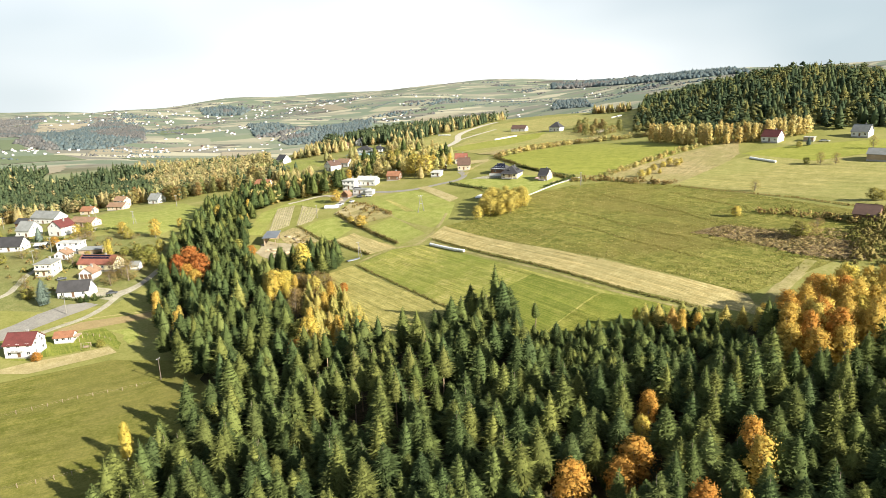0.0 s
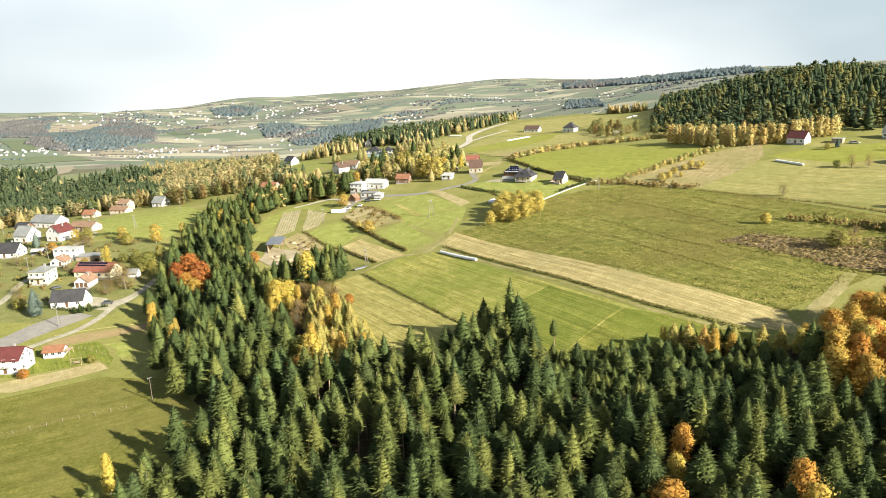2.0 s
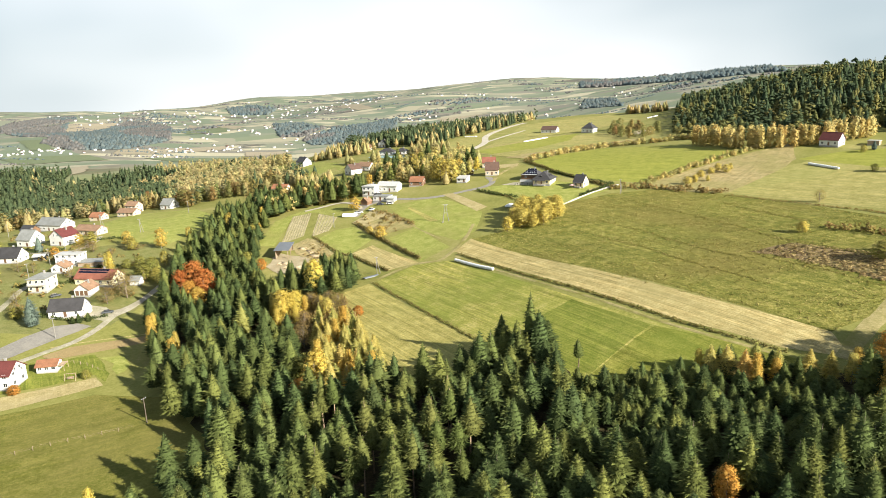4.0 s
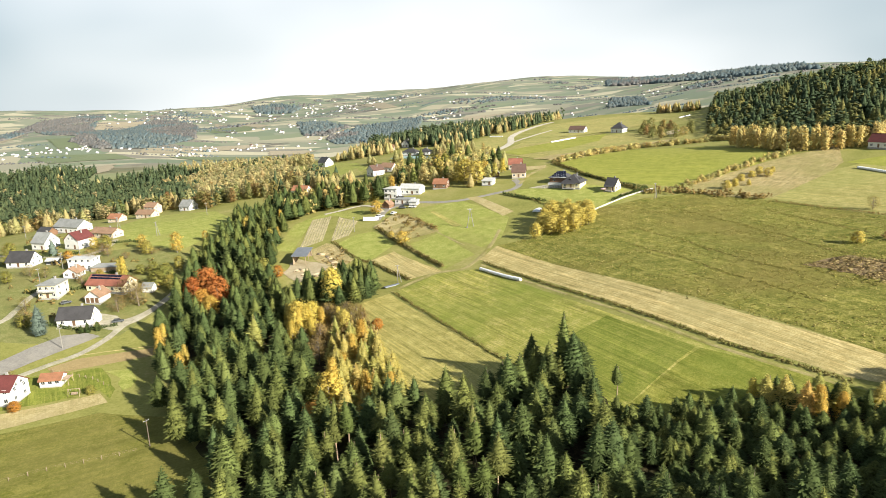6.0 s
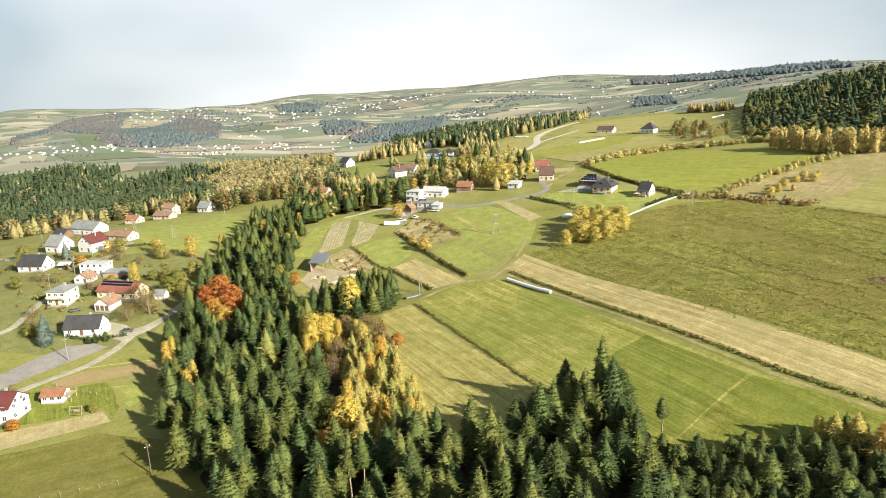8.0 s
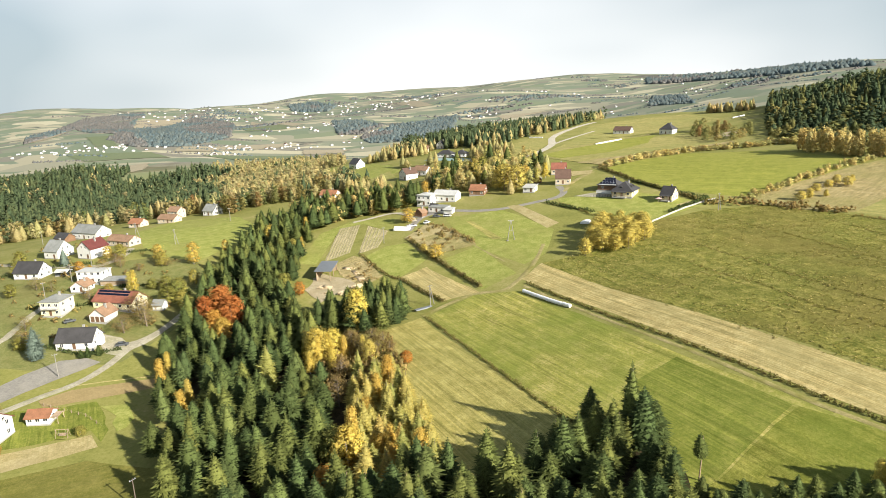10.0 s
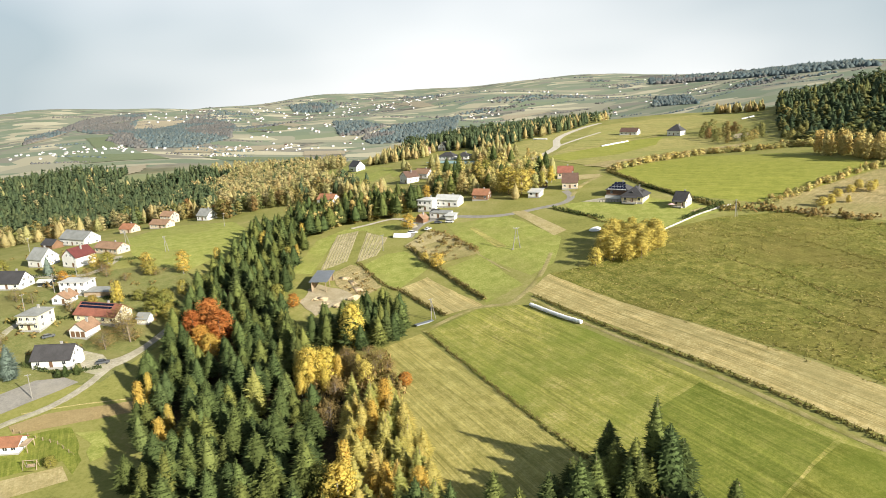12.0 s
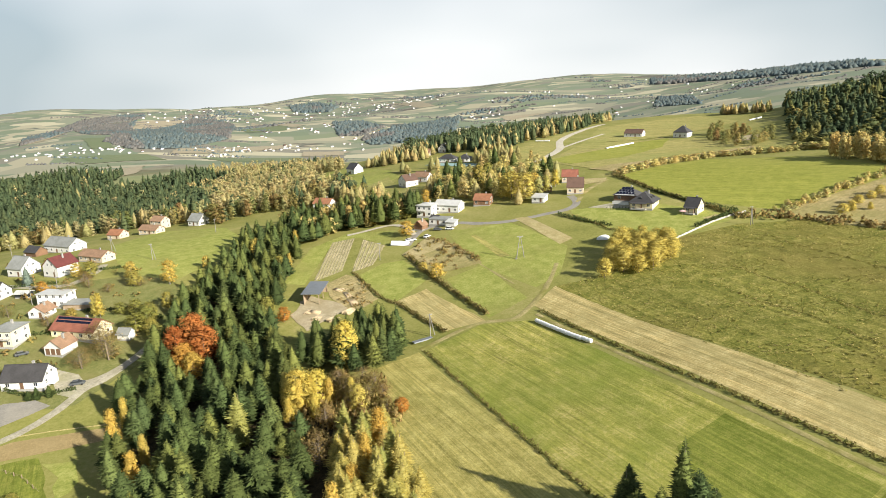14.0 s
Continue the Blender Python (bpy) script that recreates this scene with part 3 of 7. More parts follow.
patch("field_mown", [(-13.2, 311.1), (5.1, 325.6), (22.2, 323.1), (37.9, 294.7), (45.7, 279.5), (60.3, 251.3), (81.2, 217.4), (101.7, 192.6), (111.4, 181.8), (103.7, 165.8), (63.6, 163.9), (44, 175.3), (36.7, 202.6), (20, 237.5), (8, 263.4)], M_MOWN, "mown green meadow with tractor stripes", "field")
patch("field_lush", [(58.5, 250.5), (75.5, 220.8), (64.4, 211.9), (50.5, 200), (43, 206), (42, 214), (44.5, 241)], M_DARKGRASS, "darker lush grass at the lower meadow end", "field", 0.10, 0.4)
patch("field_dull", [(76.5, 220), (101, 192.8), (110.8, 181.8), (103.2, 166.4), (64, 164.6), (45, 176), (42, 196), (50.5, 199.4), (64.9, 211.4)], M_DULL, "dull green end of the mown meadow", "field", 0.09, 0.4)
patch("field_stubble", [(34.1, 349.6), (53, 312.9), (75.3, 274.9), (96.5, 237.1), (119.8, 200.3), (116.2, 186.5), (103.5, 196.2), (82.9, 223.8), (65.2, 257.6), (47.8, 291), (24.2, 335)], M_STUBBLE, "golden stubble strip beside a dark hedge bank", "field")
patch("field_rough", [(90.1, 381.9), (118.6, 391), (147.4, 387.1), (170.4, 359.8), (191.8, 321.9), (207, 273.1), (215.6, 241.4), (162.3, 215.1), (119.8, 200.3), (76.3, 274.9), (53, 312.9), (34.1, 349.6), (49.9, 351.6), (83.7, 361.1)], M_ROUGH, "rough olive pasture with tussocks and old furrows", "field")
patch("field_bracken", [(132.4, 269.6), (152.4, 273), (165.5, 249.8), (180.4, 230.3), (171.9, 211.4), (156.3, 224.4), (143.7, 250.9)], M_BROWN, "patch of brown dead bracken in the pasture", "field", 0.12, 2.0)
patch("field_right", [(171.2, 364.5), (220.1, 394.6), (236.6, 398.4), (264, 377.2), (287.3, 347.3), (264.5, 287.1), (222.2, 264.1), (217.3, 290.6), (196, 326.2), (178.1, 352.4)], M_HILLGRASS, "pale striped hay field with a bale row", "field")
patch("field_bright", [(232.8, 405.2), (259.3, 405.4), (317.2, 389.1), (329.3, 371.4), (291, 363), (256.8, 365.3), (246.3, 382.7)], M_GREEN, "bright green sown strip below the houses", "field", 0.1)
patch("field_green", [(96.2, 507.7), (125.3, 529.5), (155.7, 539.1), (197.7, 505.3), (218.2, 440.6), (195.8, 427.9), (144.9, 405.7), (137.5, 406.7), (116.7, 426.7), (102.9, 460.8)], M_GREEN, "large even green field ringed by hedges", "field")
patch("field_scrubland", [(139.8, 403.6), (195.8, 427.9), (213.3, 433.4), (252.3, 441.9), (232.7, 406.1), (220.1, 394.6), (171.2, 364.5), (152.4, 376.9)], M_FALLOW, "overgrown rough grassland with golden bushes", "field")
patch("lawn_villa", [(54, 437.2), (80.3, 435.3), (97.3, 429.8), (109.9, 418.2), (120, 402.3), (122.3, 399.1), (84.1, 381.5), (65.5, 400.3), (54.2, 422.3)], M_LAWN, "fenced villa lawn of short green grass", "lawn")
patch("field_mast", [(-7.9, 432.1), (24.3, 430.1), (45.3, 388.7), (37.9, 360.4), (27.1, 351.1), (5, 385.3)], M_LAWN, "green mown field round a lattice mast", "field")
patch("plot_mown_strip", [(3.9, 420), (6.4, 420.8), (20.6, 387.3), (16, 387.7)], M_AFTER, "paler mown strip in the meadow", "field", 0.12, 0.3)
ribbon("track_edge", [(-5, 414.5), (1.6, 398.8), (7.8, 382.2), (19.5, 357.6)], 0.9, M_DIRT, "worn pale edge of the meadow", "track")
patch("plot_ploughed", [(26.2, 436.1), (32.9, 435.5), (49, 397), (42.3, 392.2)], M_PLOUGH, "bare ploughed garden plot in the meadow", "field", 0.1, 0.3)
patch("plot_rubble", [(-28.1, 407.8), (-16.8, 427.4), (-5.9, 416), (8, 384.1), (-7, 379.7), (-17.1, 384.3)], M_FALLOW, "overgrown bank of rough grass and earth", "ground", 0.3, 1.5)
patch("plot_earth", [(-27, 409), (-17, 426), (-8, 417), (-2, 405), (-12, 407), (-20, 402)], M_PLOUGH, "strip of bare brown earth on the bank", "ground", 0.36, 1.5)
plots = (((-65, 385), (-54, 396), (-66, 439), (-55, 443), 8), ((-49.5, 393), (-40.5, 399.5), (-50, 438), (-37.5, 424), 6))
for a0, a1, b0, b1, rows_n in plots:
    patch("plot_strips", [a0, a1, b1, b0], M_STRIP, "striped tan garden plot with crop rows", "field", 0.10, 0.2)
    for i in range(rows_n):
        f = (i + 0.5) / rows_n
        lo, hi = Vector(a0).lerp(Vector(a1), f), Vector(b0).lerp(Vector(b1), f)
        ribbon("crop_row", [tuple(lo), tuple(lo.lerp(hi, 0.5)), tuple(hi)], 0.6, M_STRAW, "pale straw crop row in the garden plot", "crop row", 0.2)
patch("field_garden", [(-78.2, 384.9), (-75.7, 432.6), (-60.3, 453.7), (-34.8, 446.8), (-36, 423.1), (-43, 431.4), (-53.2, 443.1), (-65.5, 439.7), (-68.1, 382.4)], M_LAWN, "green grass verge round the garden plots", "field")
patch("field_triangle", [(-7.1, 372.6), (8, 382.4), (23.2, 342.9), (8.1, 330.4)], M_LAWN, "small green triangular pasture", "field")
patch("field_pasture", [(-45.6, 388.6), (-36.3, 399.7), (-27.1, 400.5), (-14.1, 376.9), (-26.5, 356.7), (-32.6, 362.7)], M_LAWN, "small pasture below the earth heap", "field")
patch("field_golden", [(-27.5, 355.8), (-15.2, 365.2), (7.1, 328.5), (-7.1, 324.6)], M_STUBBLE, "small golden hay stubble plot", "field", 0.1)
patch("field_tan_strip", [(-140.5, 227.3), (-124.4, 225.3), (-100, 239.8), (-105.1, 245.9), (-129.6, 234.5)], M_PLOUGH, "bare tan ploughed strip by the cottage", "field", 0.1, 0.3)
patch("field_brown_strip", [(-131.5, 264.8), (-124.9, 271.5), (-98.6, 279.6), (-95.6, 273.6), (-127.6, 261)], M_TILTH, "brown tilled strip above the garage", "field", 0.1, 0.3)
ribbon("track_strip_edge", [(-132, 271.6), (-118.3, 276.6), (-99, 281)], 0.55, M_STUBBLE, "pale edge of the tilled strip", "track")
patch("lawn_garage", [(-137, 259), (-126, 260.8), (-113, 264.8), (-108.5, 259), (-101.5, 248.5), (-100.8, 242), (-106, 247.5), (-131, 236.5), (-140, 240)], M_DARKGRASS, "lush green lawn round the small garage", "lawn", 0.08, 1.2)
patch("lawn_worn", [(-110, 261.5), (-101.5, 263.5), (-95.5, 250), (-99.5, 248), (-104, 256)], M_LAWN, "worn tan patch of grass", "lawn", 0.10, 2.6)
patch("field_meadow_left", [(-146.8, 211.7), (-99.9, 233.5), (-78.1, 228.2), (-56, 200.9), (-48, 166.9), (-44, 102.6), (-106.9, 118.3), (-140.7, 144.4)], M_DRY, "dry mown meadow with fence lines beside the forest", "field")
patch("lawn_village", [(-118, 290), (-110, 312), (-110, 335), (-119, 374), (-128, 391), (-150, 398), (-172, 388), (-200, 384), (-240, 408), (-262, 392), (-215, 330), (-165, 286), (-140, 283)], M_GARDEN, "green garden grass between the village houses", "lawn", 0.03, 1.5)
patch("field_village_meadow", [(-167.3, 418.3), (-148.3, 398.1), (-127.7, 391.2), (-118.4, 421.3), (-117, 458.5), (-141.7, 499.2), (-187.5, 508.7), (-194.7, 467.3)], M_LAWN, "sloping green village meadow", "field")
patch("field_upper", [(-4.1, 600.9), (53.1, 603.7), (70, 640), (90, 700), (120, 790), (160, 850), (110, 800), (60, 710), (20, 650)], M_HILLGRASS, "pale upland pasture beside the gravel road", "field", 0.2)
patch("field_upper_green", [(63.3, 601.5), (95.1, 525.5), (165.6, 553.6), (224, 557.8), (215, 640), (190, 670), (150, 690), (110, 700), (92, 660)], M_HILLGRASS, "pale green upland pasture below the farmhouses", "field", 0.2)
patch("field_upper_strip", [(66, 608), (119, 646), (152, 679), (180, 687), (157, 630), (119, 590), (78, 577)], M_GREEN, "bright green strip beside the upland bale row", "field", 0.3, 1.0)
patch("field_upper_fallow", [(84, 545), (100, 556), (128, 560), (170, 571), (205, 578), (200, 566), (165, 554.5), (96, 527)], M_FALLOW, "tan uncut verge above the green field", "field", 0.3, 1.0)
patch("plot_tan", [(71, 508), (87, 504), (83, 492), (69, 489)], M_PLOUGH, "bare tan plot behind the brick house", "field", 0.2, 0.4)
patch("plot_sand", [(214, 644), (236, 645), (227, 614), (206, 614)], M_SAND, "sandy bare ground beside the hill copse", "ground", 0.3, 1.5)
patch("plot_turquoise", [(-28, 661), (-22, 668), (19, 624), (16, 608)], M_SHEETTEAL, "long plot under pale turquoise sheeting below a house", "sheeting", 0.3, 0.3)
patch("field_ridge", [(110, 700), (150, 694), (205, 720), (270, 760), (265, 860), (200, 855), (150, 830)], M_HILLGRASS, "pale pasture along the ridge", "field", 0.25)
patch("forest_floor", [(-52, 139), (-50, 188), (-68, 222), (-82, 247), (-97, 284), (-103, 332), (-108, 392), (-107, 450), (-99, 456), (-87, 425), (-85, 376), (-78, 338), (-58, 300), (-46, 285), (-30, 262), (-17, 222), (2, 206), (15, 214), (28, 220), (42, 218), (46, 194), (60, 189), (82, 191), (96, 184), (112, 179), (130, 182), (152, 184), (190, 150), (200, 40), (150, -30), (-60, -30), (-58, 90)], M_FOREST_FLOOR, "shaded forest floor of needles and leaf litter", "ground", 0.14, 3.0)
patch("field_clearing", [(-165, 820), (-110, 760), (-59, 670), (-46, 620), (-64, 566), (-98, 632), (-136, 701)], M_LAWN, "sloping green meadow below the upper houses", "field", 0.2, 1.5)
patch("field_hay_strip", [(-70, 598), (-55, 627), (-48, 592), (-61, 566)], M_HILLGRASS, "pale hay strip at the meadow foot", "field", 0.3, 0.8)
ribbon("road_village", [(-26.9, 419.2), (-19.8, 440.4), (-4.9, 444.2), (9.8, 436.4), (24.3, 432.8), (41.5, 435.8), (54, 439.9), (59.7, 450), (58.8, 464.7)], 4.0, M_ASPHALT, "narrow grey village road", "road")
ribbon("road_farm", [(59.7, 450), (69.5, 473.4), (85.9, 498.3)], 3.0, M_DIRT, "worn farm track past the brick house", "track")
ribbon("track_field", [(38, 372), (34, 359), (29, 346), (22, 333), (16, 326.5), (4, 327), (-11, 316), (-15, 312.5)], 2.2, M_DIRT, "pale worn grass track across the fields", "track")
ribbon("track_meadow", [(155, 219), (143, 209.5), (130.5, 200), (114, 187)], 5.0, M_DIRT, "mown pale track at the pasture corner", "track")
ribbon("road_gravel", [(54.2, 603.7), (69, 629), (84, 668), (93, 724), (111, 776), (139, 832), (162, 863)], 6.5, M_GRAVEL, "pale gravel road winding up the hill", "road", 0.3)
ribbon("road_gravel_branch", [(86, 672), (118, 728), (142, 767)], 3.5, M_GRAVEL, "pale gravel side track", "track", 0.3)
patch("road_asphalt", [(-172.3, 240), (-150.8, 270.4), (-145.8, 281), (-139.2, 290.5), (-131, 292.6), (-124.7, 290), (-128.1, 284.6), (-134, 277.2), (-139.1, 269.5), (-144.4, 260.2), (-165, 233)], M_ASPHALT, "wide grey asphalt village road ending in a yard", "road", 0.14, 0.3)
patch("yard_cottage", [(-135, 311), (-126, 308), (-117.7, 299.5), (-120.3, 294.4), (-126, 296), (-131, 302)], M_LANE, "pale paved yard beside the white cottage", "pavement", 0.15, 0.3)
ribbon("road_forest_lane", [(-126, 300.5), (-119, 305.1), (-114.5, 313), (-112.5, 322), (-111, 334)], 3.0, M_LANE, "narrow lane along the forest edge", "track", 0.17)
ribbon("road_parallel", [(-160, 234), (-148, 247), (-139.3, 257.8), (-133.3, 265.9), (-125.5, 275.6), (-121.3, 286.9), (-119.7, 299.2), (-116.4, 304.8), (-113.9, 313.6)], 3.0, M_LANE, "pale gravel lane beside the road", "track", 0.19)
ribbon("track_hedge", [(24.5, 327.5), (45.5, 285.5), (62.8, 253.6), (80.6, 220), (100.5, 192.5)], 1.5, M_DIRT, "worn strip of dry grass along the hedge bank", "track", 0.13)
ribbon("track_upland", [(54.4, 613.9), (85, 633), (120.4, 653.6), (150, 675), (182.8, 702.2)], 2.4, M_DIRT, "pale farm track across the upland meadow", "track", 0.35)
ribbon("track_plots", [(-60, 449), (-52.8, 451.9), (-38.2, 457.4), (-28, 448), (-24, 434)], 3.0, M_GRAVEL, "pale gravel lane behind the garden plots", "track", 0.3)
ribbon("road_lane", [(-188, 282.6), (-170.4, 300.8), (-169.2, 313.3), (-170.7, 326.4), (-169.5, 335.9)], 3.0, M_LANE, "pale lane between the gardens", "track")
ribbon("road_back", [(-250.1, 410.2), (-232.5, 399.3), (-197.6, 385.8), (-174.4, 384.3), (-169.7, 398.5), (-172.9, 416.7)], 4.0, M_LANE, "pale lane behind the cottages", "track")


# ---- trees ----
def cyl(vs, fs, a, b, ra, rb, n=6):
    """A tapered round stick from a to b, as triangles."""
    a, b = np.array(a, float), np.array(b, float)
    d = b - a
    d = d / np.linalg.norm(d)
    u = np.cross(d, (0.3, 0.9, 0.2))
    u /= np.linalg.norm(u)
    w = np.cross(d, u)
    o = len(vs)
    for c, r in ((a, ra), (b, rb)):
        for k in range(n):
            t = 2 * math.pi * k / n
            vs.append(tuple(c + (u * math.cos(t) + w * math.sin(t)) * r))
    for k in range(n):
        k2 = (k + 1) % n
        fs.append((o + k, o + k2, o + n + k2))
        fs.append((o + k, o + n + k2, o + n + k))


def spruce_crown(rng, H, R, rings, per, low=0.12, fine=2):
    """A full cone of drooping boughs in tiers, each a fan of needle sprays with a raised tip, round a dense inner crown."""
    vs, fs = [], []
    z0 = H * low
    lean = (rng.uniform(-0.02, 0.02), rng.uniform(-0.02, 0.02))
    lop = rng.uniform(0, 6.28)
    fans = {2: ((-0.66, 0.66), (-0.32, 0.88), (0.0, 1.0), (0.32, 0.88), (0.66, 0.66)), 1: ((-0.46, 0.8), (0.0, 1.0), (0.46, 0.8)), 0: ((-0.3, 0.95), (0.3, 0.95))}[fine]
    half = {2: 0.085, 1: 0.125, 0: 0.27}[fine]

    def spread(u):
        return R * (1 - u ** 1.6) ** 0.9 * (0.7 + 0.3 * min(1.0, u * 5 + 0.1))
    for i in range(rings):
        u = min(max((i + rng.uniform(-0.25, 0.25)) / (rings - 0.4), 0), 0.975)
        z = z0 + (H - z0) * u
        r0 = spread(u) * rng.uniform(0.88, 1.12)
        n = max(4, round(per * (0.42 + 0.58 * (1 - u))))
        off = rng.uniform(0, 6.28)
        for k in range(n):
            t = off + 6.283 * (k + rng.uniform(-0.3, 0.3)) / n
            r = r0 * rng.uniform(0.78, 1.18) * (1 + 0.12 * math.cos(t - lop)) + 0.2
            zb = z + rng.uniform(-0.5, 0.5) * (H - z0) / rings
            slope = -0.30 + 0.36 * u ** 1.3 + rng.uniform(-0.13, 0.13)
            for da, lf in fans:
                a = t + da * rng.uniform(0.8, 1.2)
                rr, w = r * lf * rng.uniform(0.9, 1.1), r * half * rng.uniform(0.8, 1.25) + 0.05
                c, sn, roll = math.cos(a), math.sin(a), rng.uniform(-0.5, 0.5) * w
                o = len(vs)
                for f, side in ((0.42, 1), (0.42, -1), (1.0, 0)):
                    droop = slope * f + (0.2 - 0.05 * u) * f * f
                    vs.append((c * rr * f - sn * w * side + lean[0] * zb, sn * rr * f + c * w * side + lean[1] * zb, zb + r * droop + roll * side - abs(da) * 0.14 * r * f))
                fs.append((o, o + 2, o + 1))
    cyl(vs, fs, (lean[0] * H, lean[1] * H, H * 0.93), (lean[0] * H, lean[1] * H, H + 0.25), 0.13, 0.02, 4)
    o, n, levels = len(vs), (7 if fine else 5), (6 if fine else 3)
    for lev in range(levels):
        u = lev / levels
        for k in range(n):
            a = 6.283 * (k + 0.5 * (lev % 2)) / n
            w = spread(u) * 0.68 * rng.uniform(0.85, 1.15)
            vs.append((w * math.cos(a) + lean[0] * H * u, w * math.sin(a) + lean[1] * H * u, z0 + (H - z0) * u * 0.97 - 0.3 * w * 0.62))
    vs.append((lean[0] * H * 0.95, lean[1] * H * 0.95, H * 0.95))
    for lev in range(levels - 1):
        for k in range(n):
            a, b2 = o + lev * n + k, o + lev * n + (k + 1) % n
            fs += [(a, b2, b2 + n), (a, b2 + n, a + n)]
    for k in range(n):
        fs.append((o + (levels - 1) * n + k, o + (levels - 1) * n + (k + 1) % n, o + levels * n))
    return np.array(vs), np.array(fs)


OCTA_V = np.array([(1, 0, 0), (0, 1, 0), (-1, 0, 0), (0, -1, 0), (0, 0, 1), (0, 0, -1)], float)
OCTA_F = np.array([(0, 1, 4), (1, 2, 4), (2, 3, 4), (3, 0, 4), (1, 0, 5), (2, 1, 5), (3, 2, 5), (0, 3, 5)])


def leaf_crown(rng, H, R, low, clumps, leaves, size, shape, core=0.55, lumps=None, clump=0.30):
    """Clumps of small leaf sprays inside an uneven crown, with gaps between them."""
    cs, n = [], clumps
    for k in range(n):
        u = (k + rng.random()) / n
        if shape == "cone":
            rr = R * (1 - u) ** 0.7 * (0.5 + 0.5 * min(1, u * 5 + 0.3))
        else:
            rr = R * math.sqrt(max(0.03, 1 - (2 * u - 0.86) ** 2 / 1.32))
        t = k * 2.39996 + rng.uniform(-0.5, 0.5)
        q = rr * rng.uniform(0.25, 1.0) ** 0.5 * rng.uniform(0.82, 1.08)
        cs.append((q * math.cos(t), q * math.sin(t), H * low + (H * (1 - low)) * u * 0.97, clump * R * rng.uniform(0.65, 1.25)))
    cs = np.array(cs)
    m = n * leaves
    base = np.repeat(cs, leaves, 0)
    g = np.random.RandomState(rng.randrange(99999))
    d = g.normal(size=(m, 3)) + np.array([0, 0, 0.25])
    d /= np.linalg.norm(d, axis=1)[:, None]
    pos = base[:, :3] + d * (base[:, 3:4] * g.uniform(0.5, 1.15, (m, 1))) * np.array([1, 1, 0.9])
    a = np.cross(d, g.normal(size=(m, 3)))
    a = a / np.linalg.norm(a, axis=1)[:, None] + d * g.uniform(-0.35, 0.45, (m, 1))
    b = np.cross(a, d + g.normal(size=(m, 3)) * 0.5)
    b /= np.linalg.norm(b, axis=1)[:, None]
    s = size * g.uniform(0.6, 1.35, (m, 1))
    v = np.stack([pos - a * s, pos + a * s * 0.6 + b * s * 0.8, pos + a * s * 0.6 - b * s * 0.8], 1).reshape(-1, 3)
    f = np.arange(m * 3).reshape(-1, 3)
    # inner leaf mass of each clump
    cvert, ctri = lumps or (OCTA_V, OCTA_F)
    e = len(cvert)
    cv = cs[:, None, :3] + cvert[None] * (cs[:, None, 3:4] * g.uniform(core * 0.7, core * 1.3, (n, e, 1)))
    f = np.concatenate([f, (ctri[None] + (np.arange(n) * e)[:, None, None]).reshape(-1, 3) + len(v)])
    v = np.concatenate([v, cv.reshape(-1, 3)])
    # leaves take the light of the billow that they sit on
    crown = v * np.array([1, 1, 0.45]) - np.array([0, 0, 0.45 * H * (low + 0.42 * (1 - low))])
    crown /= np.linalg.norm(crown, axis=1)[:, None] + 1e-6
    bill = np.concatenate([np.repeat(d, 3, 0), np.tile(cvert, (n, 1))])
    nrm = bill * 0.5 + crown * 0.8 + np.array([0, 0, 0.28]) + g.normal(size=(len(v), 3)) * 0.06
    nrm /= np.linalg.norm(nrm, axis=1)[:, None] + 1e-6
    face = np.cross(v[f[:, 1]] - v[f[:, 0]], v[f[:, 2]] - v[f[:, 0]])
    turned = (face * nrm[f[:, 0]]).sum(1) < 0
    f[turned] = f[turned][:, ::-1]
    return np.concatenate([v, nrm], 1), f, cs


def trunk_geo(rng, H, r, top, limbs=(), n=7):
    vs, fs = [], []
    bend = (rng.uniform(-0.02, 0.02) * H, rng.uniform(-0.02, 0.02) * H)
    cyl(vs, fs, (0, 0, -0.6), (bend[0], bend[1], H * top * 0.5), r, r * 0.7, n)
    cyl(vs, fs, (bend[0], bend[1], H * top * 0.5), (bend[0] * 1.5, bend[1] * 1.5, H * top), r * 0.7, r * 0.2, n)
    for (x, y, z) in limbs:
        z1 = max(z - math.hypot(x, y) * 0.8, H * 0.15)
        cyl(vs, fs, (0, 0, z1), (x * 0.9, y * 0.9, z), r * 0.28, r * 0.06, 4)
    return np.array(vs), np.array(fs)


def make_tree(name, crown, trunk, leafmat, barkmat, label, category="tree", group=""):
    root = new(name)
    tagged(root, label, category, group)
    for nm, (v, f), mt in (("trunk", trunk, barkmat), ("crown", crown, leafmat)):
        ob = new(nm, mesh_of(nm, v, f, mt))
        ob.parent = root
    return root


rng = random.Random(11)
SPRUCE_GEO, SPRUCE_LOW, LEAF_MID, LEAF_GEO, LEAF_SMALL, LEAF_LOW, PINE_LOW, PINE_GEO = [], [], [], [], [], [], [], []
for k in range(6):
    cr = spruce_crown(rng, 18.0, rng.uniform(3.4, 4.2), 22, 16, (0.04, 0.06, 0.10, 0.16, 0.26, 0.36)[k])
    SPRUCE_GEO.append((cr, trunk_geo(rng, 18.0, 0.2, 0.95)))
SPRUCE_MID = [spruce_crown(rng, 18.0, rng.uniform(3.4, 4.1), 18, 13, rng.choice([0.05, 0.12, 0.24]), 1) for k in range(6)]
for k in range(3):
    PINE_GEO.append((spruce_crown(rng, 18.0, rng.uniform(2.5, 3.0), 12, 12, 0.42 + 0.06 * k), trunk_geo(rng, 18.0, 0.24, 0.95)))
for k in range(5):
    SPRUCE_LOW.append(spruce_crown(rng, 18.0, rng.uniform(3.6, 4.3), 7, 8, 0.06, 0))
